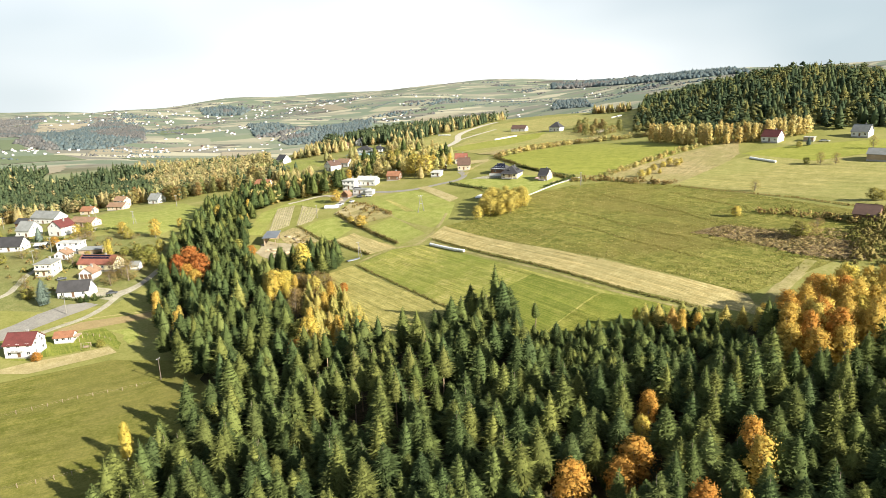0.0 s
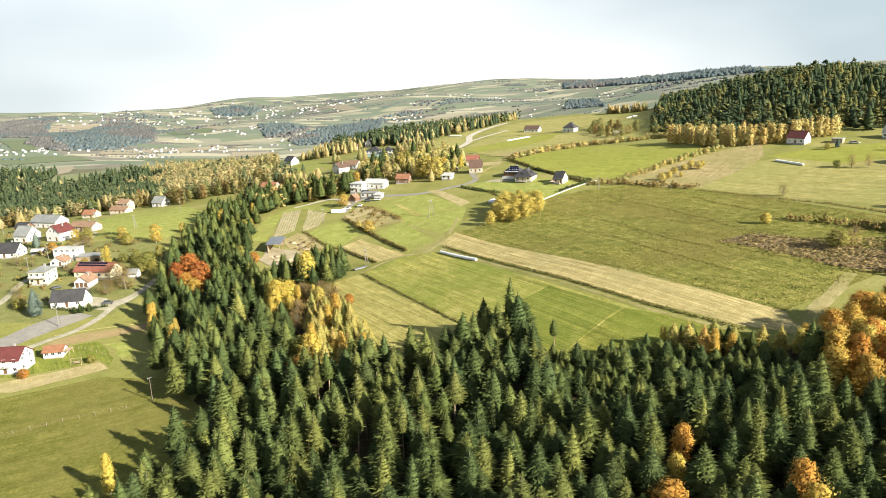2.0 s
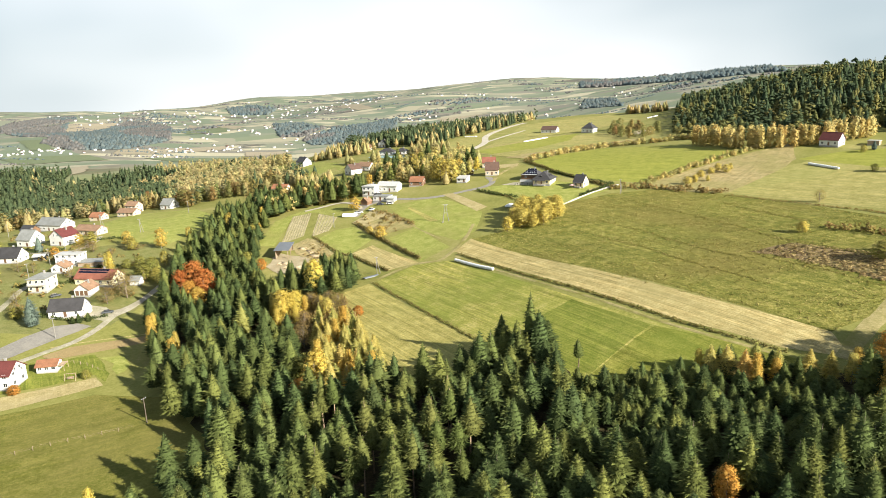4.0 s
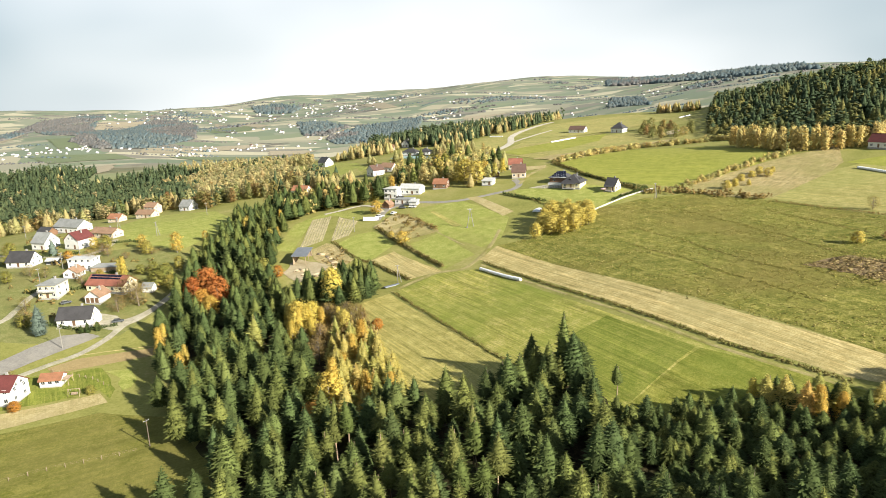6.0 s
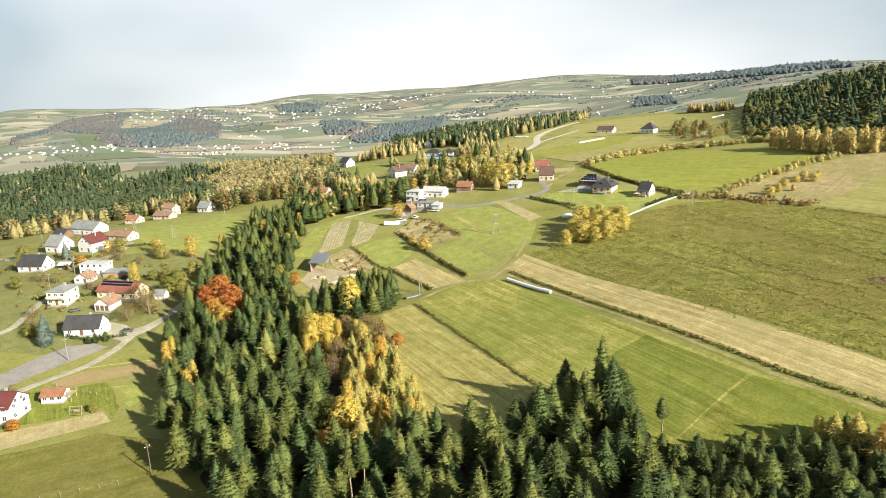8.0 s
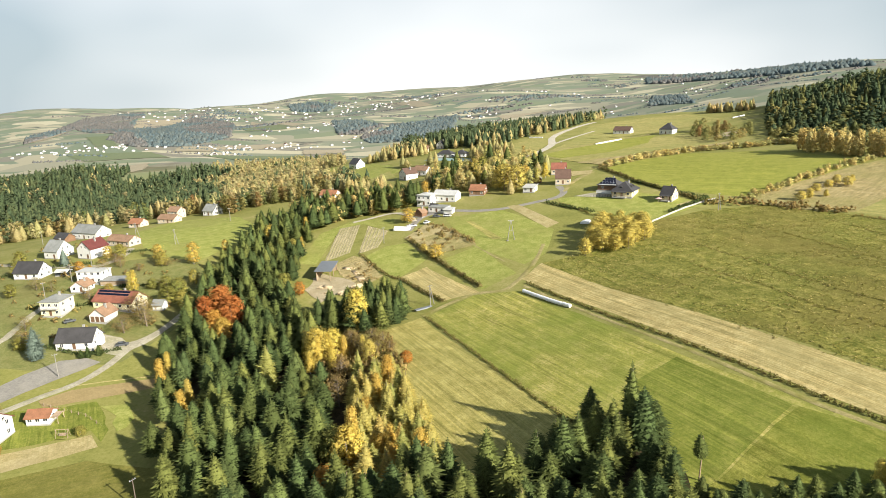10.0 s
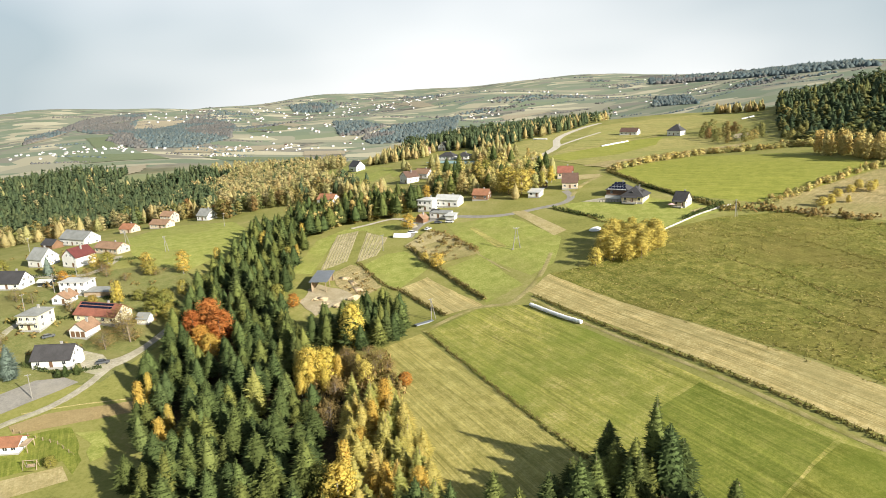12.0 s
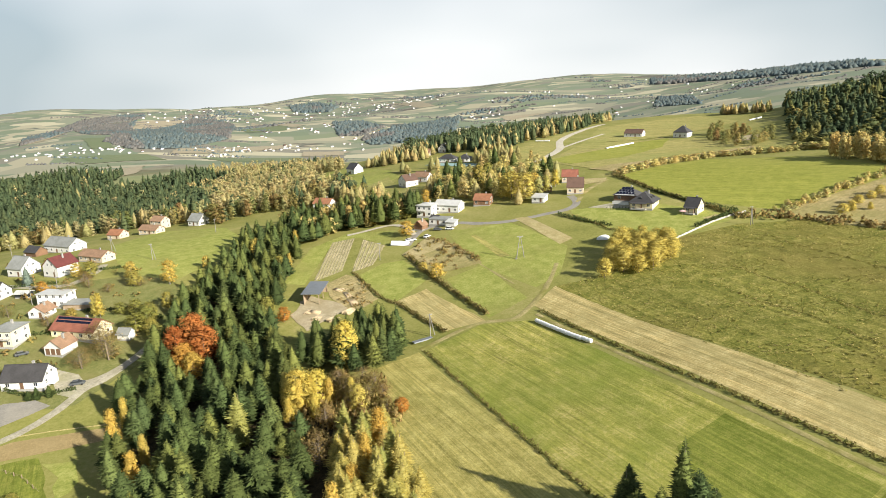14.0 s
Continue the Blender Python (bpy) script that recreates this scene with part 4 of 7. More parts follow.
for k in range(6):
    shape = "cone" if k < 3 else "round"
    R = 2.3 if k < 3 else 3.3
    for geo, n, leaves, size, clump in ((LEAF_GEO, 50, 58, 0.225, 0.50), (LEAF_SMALL, 30, 52, 0.27, 0.58)):
        v, f, cs = leaf_crown(rng, 15.0, R * 0.9, 0.14, n, leaves, size, shape, 0.42, None, clump if k > 2 else clump * 1.2)
        geo.append(((v, f), trunk_geo(rng, 15.0, 0.16, 0.85, [tuple(c[:3]) for c in cs[2::4]])))
LARCH_GEO = [(spruce_crown(rng, 15.0, rng.uniform(2.7, 3.3), 20, 13, 0.05 + 0.04 * k), trunk_geo(rng, 15.0, 0.16, 0.95)) for k in range(3)]
LARCH_MID = [spruce_crown(rng, 15.0, rng.uniform(2.7, 3.4), 13, 10, 0.06, 1) for k in range(4)]
LARCH_LOW = [spruce_crown(rng, 15.0, rng.uniform(2.9, 3.5), 8, 8, 0.06, 0) for k in range(4)]
BARE_GEO = []
for k in range(3):
    v, f, cs = leaf_crown(rng, 15.0, 3.4, 0.16, 70, 22, 0.17, "round", 0.10, None, 0.45)
    BARE_GEO.append(((v, f), trunk_geo(rng, 15.0, 0.2, 0.8, [tuple(c[:3]) for c in cs])))
for k in range(6):
    shape = "cone" if k < 2 else "round"
    LEAF_MID.append(leaf_crown(rng, 15.0, 2.4 if k < 2 else 3.1, 0.06, 18, 24, 0.42, shape, 0.5, None, 0.62)[:2])
    LEAF_LOW.append(leaf_crown(rng, 15.0, 2.6 if k < 2 else 3.4, 0.06, 11, 12, 0.66, shape, 0.6, None, 0.68)[:2])
    PINE_LOW.append(leaf_crown(rng, 18.0, 3.0, 0.12, 8, 5, 1.0, shape, 0.75, None, 0.75)[:2])


def in_poly(x, y, poly):
    c = False
    for k in range(len(poly)):
        (x1, y1), (x2, y2) = poly[k - 1], poly[k]
        if (y1 > y) != (y2 > y) and x < (x2 - x1) * (y - y1) / (y2 - y1) + x1:
            c = not c
    return c


def scatter(poly, step, seed, jitter=0.42):
    """Uneven rows of tree places inside an outline."""
    r = random.Random(seed)
    xs, ys = [p[0] for p in poly], [p[1] for p in poly]
    out, y, row = [], min(ys), 0
    while y < max(ys):
        x = min(xs) + (row % 2) * step * 0.5
        while x < max(xs):
            px, py = x + r.uniform(-jitter, jitter) * step, y + r.uniform(-jitter, jitter) * step
            if in_poly(px, py, poly):
                out.append((px, py))
            x += step
        y += step * 0.87
        row += 1
    return out


def stand(name, items, mat, label, category="wood"):
    """Many trees grown into one mass: items are (geometry, x, y, scale xy, scale z, turn)."""
    vs, fs, tint, o = [], [], [], 0
    r = random.Random(5)
    soft = all(g[0].shape[1] == 6 for g, *_ in items)
    for (v, f), x, y, sxy, sz, turn in items:
        c, s = math.cos(turn), math.sin(turn)
        w = np.empty((len(v), 6 if soft else 3))
        if soft:
            w[:, 3], w[:, 4], w[:, 5] = v[:, 3] * c - v[:, 4] * s, v[:, 3] * s + v[:, 4] * c, v[:, 5]
        w[:, 0], w[:, 1] = (v[:, 0] * c - v[:, 1] * s) * sxy + x, (v[:, 0] * s + v[:, 1] * c) * sxy + y
        w[:, 2] = v[:, 2] * sz + on_ground(x, y)
        vs.append(w)
        fs.append(f + o)
        o += len(v)
        tint.append(np.full(len(v), r.random(), np.float32))
    if not vs:
        return None
    me = mesh_of(name, np.concatenate(vs), np.concatenate(fs), mat)
    a = me.attributes.new("tint", "FLOAT", "POINT")
    a.data.foreach_set("value", np.concatenate(tint))
    return tagged(new(name, me), label, category, "", "stuff")


FOREST = [(-67, 139), (-63, 181), (-75, 219), (-87, 247), (-101, 285), (-108, 332), (-113, 390), (-112, 452), (-100, 460), (-78, 425), (-75, 375), (-70, 340), (-54, 305), (-44, 272), (-36, 240), (-26, 222), (-12, 217), (2, 205), (15, 212), (27, 216), (40, 216), (44, 192), (60, 186), (80, 187), (95, 179), (112, 174), (128, 178), (150, 180), (190, 140), (175, 98), (-64, 98), (-69, 106)]
SPUR = [(-54, 306), (-52, 322), (-42, 325), (-30, 330), (-22, 318), (-20, 304), (-30, 296), (-40, 300)]
BAND = [(-101, 463), (-80, 437), (-62, 457), (-34, 456), (-22, 470), (-30, 490), (-60, 490), (-92, 484)]
LARCH = [(-34, 262), (-22, 264), (-12, 243), (-5, 224), (-6, 210), (-20, 206), (-31, 228)]
YOUNG = [(43, 195), (60, 190), (80, 192), (98, 184), (104, 166), (96, 158), (66, 152), (46, 165)]
PINES = [(-30, 195), (-8, 200), (16, 190), (20, 165), (-4, 158), (-28, 168)]
GOLDWOOD = [(103, 152), (118, 148), (140, 156), (152, 182), (130, 184), (112, 172)]
GLADE = [(-66, 165), (-56, 178), (-54, 204), (-70, 210)]

protos = {}
TREE_KINDS = {"spruce": ("spruce_tree", M_SPRUCE, M_BARK, "tall dark green spruce in the forest", "forest spruces"),
              "pine": ("pine_tree", M_PINE, M_PINEBARK, "tall pine with a bare trunk and high crown", "forest pines"),
              "gold": ("birch_tree", M_GOLD, M_BIRCHBARK, "golden autumn birch with a pale trunk", "birch trees"),
              "larch": ("larch_tree", M_LARCH, M_BARK, "yellow-green autumn larch at the forest edge", "larch trees"),
              "orange": ("beech_tree", M_ORANGE, M_BARK, "orange autumn beech among the spruces", "beech trees"),
              "amber": ("golden_beech_tree", M_AMBER, M_BIRCHBARK, "amber gold autumn tree at the forest edge", "amber trees"),
              "red": ("maple_tree", M_RED, M_BARK, "broad red autumn maple beside the village", "maple trees"),
              "olive": ("alder_tree", M_OLIVE, M_BARK, "olive brown alder in thinning leaf", "alder trees"),
              "pale": ("willow_tree", M_PALELEAF, M_BARK, "pale yellowish leafy willow by the road", "willow trees"),
              "brown": ("shrub_tree", M_SCRUB, M_BARK, "brown half-bare shrubby tree in a garden", "garden trees"),
              "thuja": ("thuja_tree", M_BOXHEDGE, M_BARK, "clipped dark green thuja beside the white cottage", "garden thujas"),
              "blue": ("silver_spruce_tree", M_BLUESPRUCE, M_BARK, "silver blue garden spruce beside the white cottage", "garden conifers")}


def plant(kind, x, y, wide, tall, pick=None):
    """Sets a tree of a kind on the ground, about tall metres high; wide is a factor of its usual spread."""
    if pick is None:
        pick = r.randrange(3 if kind == "pine" else 6)
    if kind in ("larch", "brown"):
        pick %= 3
    if kind == "pine":
        geo, full = PINE_GEO, 18.0
    elif kind == "larch":
        geo, full = LARCH_GEO, 15.0
    elif kind in ("spruce", "blue", "thuja"):
        geo, full = SPRUCE_GEO, 18.0
    elif kind == "brown":
        geo, full = BARE_GEO, 15.0
    else:
        geo, full = (LEAF_SMALL if kind == "olive" or y > 330 else LEAF_GEO), 15.0
    m = Matrix.LocRotScale((x, y, on_ground(x, y) - 0.1), Euler((0, 0, r.uniform(0, 6.28))), (wide, wide, tall / full))
    key = (kind, pick, geo is LEAF_SMALL)
    if key not in protos:
        nm, leaf, bark, lab, grp = TREE_KINDS[kind]
        t = make_tree(nm, *geo[pick], leaf, bark, lab, "tree", grp)
        protos[key] = t
    else:
        t = copy_thing(protos[key], Matrix.Identity(4))
    t.matrix_basis = m
    return t


SINGLES = (
        ("red", -92, 321, 1.7, 15, 3), ("red", -87, 316, 1.5, 13, 4), ("red", -97.5, 318, 1.3, 12, 5), ("orange", -91, 309, 1.2, 10.5, 3), ("amber", -87, 305, 1.0, 9, 4), ("larch", -60, 267, 1.35, 15, 0), ("gold", -48, 281, 1.3, 13, 3), ("gold", -43, 284, 1.2, 11, 4),
        ("gold", -37.5, 303, 1.3, 17, 4), ("amber", -38.5, 309, 0.8, 12, 4), ("gold", -28, 219, 1.2, 13, 3), ("olive", -32, 222, 1.0, 11, 4), ("larch", -25, 221, 1.0, 13, 2), ("orange", -31, 208, 1.1, 10, 4),
        ("amber", -92.0, 264, 1.0, 14, 1), ("amber", -80, 249, 0.95, 11, 2), ("gold", -95.5, 277, 0.75, 10, 0), ("gold", -82, 259, 0.7, 9.5, 1), ("gold", -70.8, 164, 0.8, 11, 0),
        ("larch", -44, 122, 0.85, 13, 1), ("larch", -56, 116, 0.85, 12, 2), ("orange", 61.5, 144, 0.75, 10, 4), ("gold", 57, 137, 0.7, 8.5, 5), ("gold", 74, 116, 1.0, 13.5, 3),
        ("orange", 51, 126, 1.3, 11.5, 3), ("orange", 46, 122, 1.0, 10, 5), ("orange", 34.7, 120, 1.3, 13.5, 4), ("orange", 56.5, 106, 1.1, 13.5, 5), ("orange", 76, 123, 0.9, 13, 4), ("gold", 63, 103, 0.9, 13, 1),
        ("gold", -100, 421, 0.8, 10, 3), ("olive", -82, 396, 0.8, 9, 4), ("olive", -76, 352, 0.9, 8, 5), ("orange", -68, 346, 0.8, 6, 4), ("gold", -84, 436, 0.7, 9, 0), ("gold", -79, 402, 0.6, 8, 1),
        ("pale", -33, 283, 0.7, 8, 1), ("pale", -30, 276, 0.7, 9, 4), ("brown", -27, 289, 0.9, 6, 4), ("brown", -31, 293, 0.9, 6, 3), ("brown", -24, 283, 0.8, 5, 5), ("brown", -36, 288, 0.9, 6, 5), ("brown", -22, 275, 0.7, 4.5, 3), ("orange", -18, 274, 0.6, 4.5, 4),
        ("larch", 79.5, 189, 1.1, 9, 3), ("larch", 85, 182.5, 1.15, 10, 4), ("amber", 88.5, 183, 0.8, 8, 1), ("larch", 83, 187.5, 1.1, 9, 5), ("larch", 90, 186.5, 1.1, 9, 5), ("amber", 87, 180, 0.8, 8, 2), ("larch", 94, 183, 1.05, 8.5, 4), ("larch", 106, 180, 0.9, 7.5, 3), ("amber", 92, 180, 0.8, 7.5, 0), ("larch", 102, 182, 0.9, 7.5, 5), ("gold", 109, 176, 0.8, 8, 2), ("amber", 112, 178.5, 0.8, 8, 1), ("gold", 77, 191, 0.7, 7, 1),
        ("pale", 163, 285, 0.75, 4.8, 3), ("brown", 197, 327, 0.85, 6, 4), ("olive", 166, 242, 1.3, 7, 4), ("brown", 171, 244, 1.2, 5, 2), ("brown", 172, 251, 0.9, 4, 3), ("brown", 180, 252, 0.9, 4, 5), ("olive", 228, 276, 0.8, 5, 4),
        ("amber", -27.6, 434, 1.15, 8, 4), ("red", -34, 470, 0.75, 9, 3), ("amber", -20, 489, 0.8, 10, 4), ("olive", -30, 466, 1.1, 7, 5), ("gold", -11, 375, 1.05, 6.5, 4), ("gold", -17, 385, 0.6, 4, 5),
        ("brown", -126, 324, 1.6, 11, 5), ("olive", -120.4, 338, 1.1, 8, 3), ("olive", -119, 346, 1.1, 8.5, 4), ("brown", -161, 366, 1.1, 9, 3), ("amber", -170, 370, 0.6, 5, 4), ("brown", -161, 381, 0.8, 6, 5), ("amber", -128, 386, 1.0, 11, 4), ("olive", -142.4, 383.5, 1.0, 7, 5),
        ("gold", -140, 350, 0.75, 10, 1), ("olive", -151, 349.5, 0.7, 4, 5), ("olive", -134, 353.5, 0.8, 5, 4), ("blue", -208, 409, 0.65, 9, 0), ("olive", -109, 329, 0.9, 8, 3), ("brown", -167, 389, 0.8, 5, 4),
        ("brown", 254, 357, 0.75, 7.5, 4), ("brown", 260, 352, 0.7, 7, 3), ("olive", 249, 362, 0.7, 4, 5), ("brown", 298, 372, 0.8, 8, 5), ("olive", 225, 278, 0.9, 6, 4), ("olive", 268, 398, 0.6, 4, 3), ("blue", 275, 399, 0.5, 6, 2),
        ("blue", -147.5, 290.5, 0.95, 12.5, 2), ("blue", -191, 386, 0.7, 9, 1), ("thuja", -131, 293.5, 0.4, 4.2, 0), ("thuja", -128, 295, 0.35, 4, 1), ("thuja", -133, 293, 0.35, 3.2, 1),
        ("gold", -148, 393, 0.85, 8, 4), ("gold", -174, 395, 0.8, 7, 3), ("olive", -167, 394, 0.9, 8, 5), ("brown", -121, 318, 1.5, 10.5, 4), ("brown", -127, 312, 1.2, 7.5, 5),
        ("olive", -127, 352, 0.9, 7, 3), ("gold", -142, 350, 0.7, 9, 1), ("olive", -119, 344, 0.9, 8, 4), ("olive", -114, 336, 0.8, 7, 5), ("olive", -118, 360, 0.8, 7, 3), ("brown", -165, 313, 0.8, 6, 4), ("brown", -160, 303, 0.9, 5, 5), ("olive", -157, 298, 0.9, 5, 3),
        ("brown", -184, 352, 0.9, 6, 3), ("olive", -190, 344, 0.8, 6, 4), ("brown", -176, 350, 0.8, 5, 5), ("orange", -178, 376, 0.7, 5, 4), ("olive", -205, 372, 0.9, 7, 3), ("olive", -215, 390, 0.9, 8, 5), ("brown", -155, 341, 0.8, 6, 3), ("brown", -150, 376, 0.7, 4, 4), ("brown", -140, 384, 0.8, 3.5, 3),
        ("brown", -135, 246, 0.7, 4, 4), ("orange", -126, 236, 0.6, 3.5, 5), ("olive", -108, 246, 0.5, 3, 3), ("brown", -140, 258, 0.5, 3, 4),
        ("pale", 28, 472, 1.9, 16, 4), ("pale", 35, 468, 1.7, 15, 3), ("pale", 24, 478, 1.1, 12, 5), ("olive", 11, 512, 1.3, 16, 4), ("olive", 17, 520, 1.2, 15, 3), ("gold", -47, 279, 0.9, 11, 1), ("gold", -52, 284, 0.8, 11, 0), ("gold", -44, 283, 0.8, 10, 2), ("gold", -42, 276, 0.7, 8, 1), ("gold", -49, 275, 0.7, 8, 2), ("amber", -39, 282, 0.7, 9, 0), ("brown", -36, 252, 1.0, 10, 1), ("brown", -38, 271, 0.9, 7, 2), ("brown", -32, 280, 1.1, 7, 0), ("brown", -38, 291, 1.1, 7, 1), ("brown", -34, 286, 1.1, 7, 2), ("brown", -28, 282, 1.0, 6, 1), ("gold", 48, 478, 1.0, 10, 0), ("gold", 42, 486, 1.0, 11, 4), ("gold", 55, 492, 1.0, 10, 1), ("gold", -120, 408, 0.6, 6, 3))


def crowded(x, y):
    """Whether a single broadleaf tree stands close by, or just behind as seen from the south."""
    return any(math.hypot(x - s[1], y - s[2]) < 2.6 * s[3] + 1.6 or (abs(x - s[1]) < 2.4 * s[3] and -9 < y - s[2] < 0) for s in SINGLES)


r = random.Random(21)
mass, gold_items, count = [], [], 0
for x, y in scatter(FOREST, 5.7, 3, 0.5):
    if in_poly(x, y, LARCH) or in_poly(x, y, GLADE) or crowded(x, y) or in_poly(x, y, GOLDWOOD):
        continue
    young = in_poly(x, y, YOUNG)
    if young and r.random() < 0.35:
        continue
    if in_poly(x, y, PINES) and r.random() < 0.55:
        plant("pine", x, y, r.uniform(0.85, 1.15), r.uniform(14, 18.5))
        continue
    tall = (r.uniform(9.5, 17.5) if y < 240 else r.uniform(9, 14.5)) if not young else r.uniform(5.5, 9.5)
    if r.random() < 0.16 and not young:
        tall *= 0.7
    wide = r.uniform(0.86, 1.18) * (0.52 + 0.48 * tall / 16)
    if -60 < x < 125 and 95 < y < 225 and count < 285 and r.random() < 0.7:
        plant("spruce", x, y, wide, tall)
        count += 1
    elif x < 0.84 * y + 14:
        mass.append((r.choice(SPRUCE_MID), x, y, wide, tall / 18, r.uniform(0, 6.28)))
    else:
        mass.append((r.choice(SPRUCE_LOW), x, y, wide, tall / 18, r.uniform(0, 6.28)))
for x, y in scatter(YOUNG, 3.6, 35):
    mass.append((r.choice(SPRUCE_MID), x, y, r.uniform(0.45, 0.66), r.uniform(0.22, 0.42), r.uniform(0, 6.28)))
for x, y in scatter(SPUR, 4.6, 31):
    mass.append((r.choice(SPRUCE_MID), x, y, r.uniform(0.75, 1.0), r.uniform(0.6, 0.85), r.uniform(0, 6.28)))
for x, y in scatter(BAND, 4.8, 33):
    if r.random() < 0.68:
        mass.append((r.choice(SPRUCE_MID), x, y, r.uniform(0.95, 1.2), r.uniform(0.6, 0.9), r.uniform(0, 6.28)))
    else:
        gold_items.append((r.choice(LEAF_MID), x, y, r.uniform(0.7, 1.0), r.uniform(0.55, 0.85), r.uniform(0, 6.28)))
stand("village_gold_trees", gold_items, M_AMBERWOOD, "golden trees behind the garden plots", "trees")
stand("spruce_forest", mass, M_SPRUCE, "dense mass of dark green forest spruces")
for x, y, h_ in ((36.5, 213.5, 21.5), (28.4, 219.5, 13.5), (24, 208, 15), (15, 207, 13), (41, 211, 13), (32, 208, 14), (20, 213, 11)):
    plant("spruce", x, y, 0.95, h_)
plant("pine", 47, 200.5, 0.75, 11)
for x, y in scatter(LARCH, 4.5, 9):
    plant(r.choice(["larch", "larch", "larch", "larch", "larch", "larch", "amber"]), x, y, r.uniform(0.85, 1.15), r.uniform(8, 13), r.randrange(3))
for kind, x, y, wide, tall, pick in SINGLES:
    plant(kind, x, y, wide, tall, pick)
for x, y in scatter(GOLDWOOD, 5.0, 17):
    plant(r.choice(["amber", "amber", "gold", "orange", "amber"]), x, y, r.uniform(0.8, 1.1), r.uniform(11, 16.5), 3 + r.randrange(3))


def row_of(line, step, seed, wide=1.0):
    q = random.Random(seed)
    out = []
    for k in range(len(line) - 1):
        a, b = Vector(line[k]).to_2d(), Vector(line[k + 1]).to_2d()
        n = max(1, int((b - a).length / step))
        for s in range(n):
            p = a.lerp(b, (s + q.random()) / n)
            out.append((p.x + q.uniform(-wide, wide), p.y + q.uniform(-wide, wide)))
    return out


BUSH = []
for k in range(3):
    v, f, cs = leaf_crown(rng, 2.0, 1.3, 0.05, 5, 7, 0.34, "round", 0.7, None, 0.42)
    BUSH.append((v, f))
HEDGES = [("hedge", [(-13.2, 311.1), (8, 263.9), (20, 237.5), (34.4, 209.8)], 0.6, 0.34, M_HEDGE), ("hedge", [(26.2, 329.8), (47.7, 286.7), (65.2, 254.7), (83, 221.1), (102.7, 193.5)], 0.55, 0.42, M_HEDGE),
          ("hedge", [(-26.5, 355.7), (-7.1, 323.6)], 0.6, 0.6, M_HEDGE), ("hedge", [(-24.1, 402.8), (-14.1, 378.7), (8.1, 333.4)], 0.6, 0.7, M_HEDGE), ("hedge", [(169.3, 360.7), (186.8, 332.5), (203.1, 302.1), (216.2, 261)], 0.8, 0.42, M_SCRUB),
          ("hedge", [(92.3, 508.6), (100.9, 455.8), (113.9, 420.3), (122.3, 399.1)], 0.7, 0.8, M_HEDGE), ("hedge", [(54.1, 427.4), (65.4, 402.8), (83, 383.2)], 0.8, 0.5, M_HEDGE), ("hedge", [(-48.7, 392.5), (-32.6, 360.8), (-27.5, 354.8)], 0.7, 0.5, M_HEDGE)]
for nm, line, step, sc, mt in HEDGES:
    items = [(r.choice(BUSH), x, y, sc * r.uniform(0.7, 1.3), sc * r.uniform(0.6, 1.3), r.uniform(0, 6.28)) for x, y in row_of(line, step, 4, 0.5)]
    stand(nm, items, mt, "low dark overgrown hedge bank between fields", "hedge")
items = [(r.choice(BUSH), x, y, r.uniform(0.5, 1.0), r.uniform(0.4, 0.9), r.uniform(0, 6.28)) for x, y in row_of([(-15, 424), (-7, 413), (0, 401), (6, 387)], 0.9, 41, 1.6) + row_of([(-9, 409), (-4, 397), (-9, 386)], 1.2, 42, 2.4)]
stand("scrub_row", items, M_SCRUB, "brown weeds and shrubs on the earth bank", "shrubs")
# golden shrub rows round the big green field, scrub on the slope
items = [(r.choice(LEAF_LOW), x, y, r.uniform(0.5, 0.85), r.uniform(0.15, 0.32), r.uniform(0, 6.28)) for x, y in row_of([(95.4, 511.3), (125.6, 534.6), (165, 546.1), (179, 540), (196, 532), (212, 529), (223, 516)], 1.2, 6, 2.0)]
stand("shrub_row", items, M_GOLDWOOD, "row of golden shrubs along the green field", "shrubs")
items = [(r.choice(LEAF_LOW), x, y, r.uniform(0.28, 0.52), r.uniform(0.1, 0.24), r.uniform(0, 6.28)) for x, y in row_of([(141, 403), (158, 411), (174.4, 419.7), (195.5, 432.3), (217.5, 439.1), (236, 446)], 1.1, 7, 3.0)]
stand("shrub_row", items, M_GOLDWOOD, "golden shrubs along the overgrown bank", "shrubs")
items = [(r.choice(BUSH), x, y, r.uniform(0.8, 1.8), r.uniform(0.7, 1.5), r.uniform(0, 6.28)) for x, y in row_of([(120.2, 399.7), (129.7, 399.1), (138.5, 393.2), (152, 382.2), (170.1, 365.4)], 1.2, 8, 3.0)]
stand("scrub_row", items, M_SCRUB, "brown thorny scrub along the pasture bank", "shrubs")
# wood on the hill, larch row in front of it
HILL = [(230, 575), (262, 650), (300, 735), (350, 840), (400, 950), (430, 1010), (520, 1000), (620, 900), (650, 760), (640, 580), (600, 420), (480, 380), (380, 397), (332, 420), (300, 442), (268, 452), (240, 468), (226, 505)]
items, pale = [], []
for x, y in scatter(HILL, 9.0, 5, 0.6):
    w = noise.noise(Vector((x * 0.011, y * 0.011, 4.0))) + 0.5 * noise.noise(Vector((x * 0.03, y * 0.03, 8.0)))
    tall = r.uniform(0.65, 1.0) * min(1.0, 0.42 + (x - 226) / 210)
    if r.random() < 0.025 + 0.35 * max(0.0, w):
        pale.append((r.choice(LEAF_LOW), x, y, r.uniform(0.85, 1.25), tall * 1.1, r.uniform(0, 6.28)))
    else:
        items.append((r.choice(SPRUCE_LOW if r.random() < 0.75 else PINE_LOW), x, y, r.uniform(1.0, 1.35), tall, r.uniform(0, 6.28)))
stand("hill_forest", items, M_OLDSPRUCE, "dark spruce forest covering the hill")
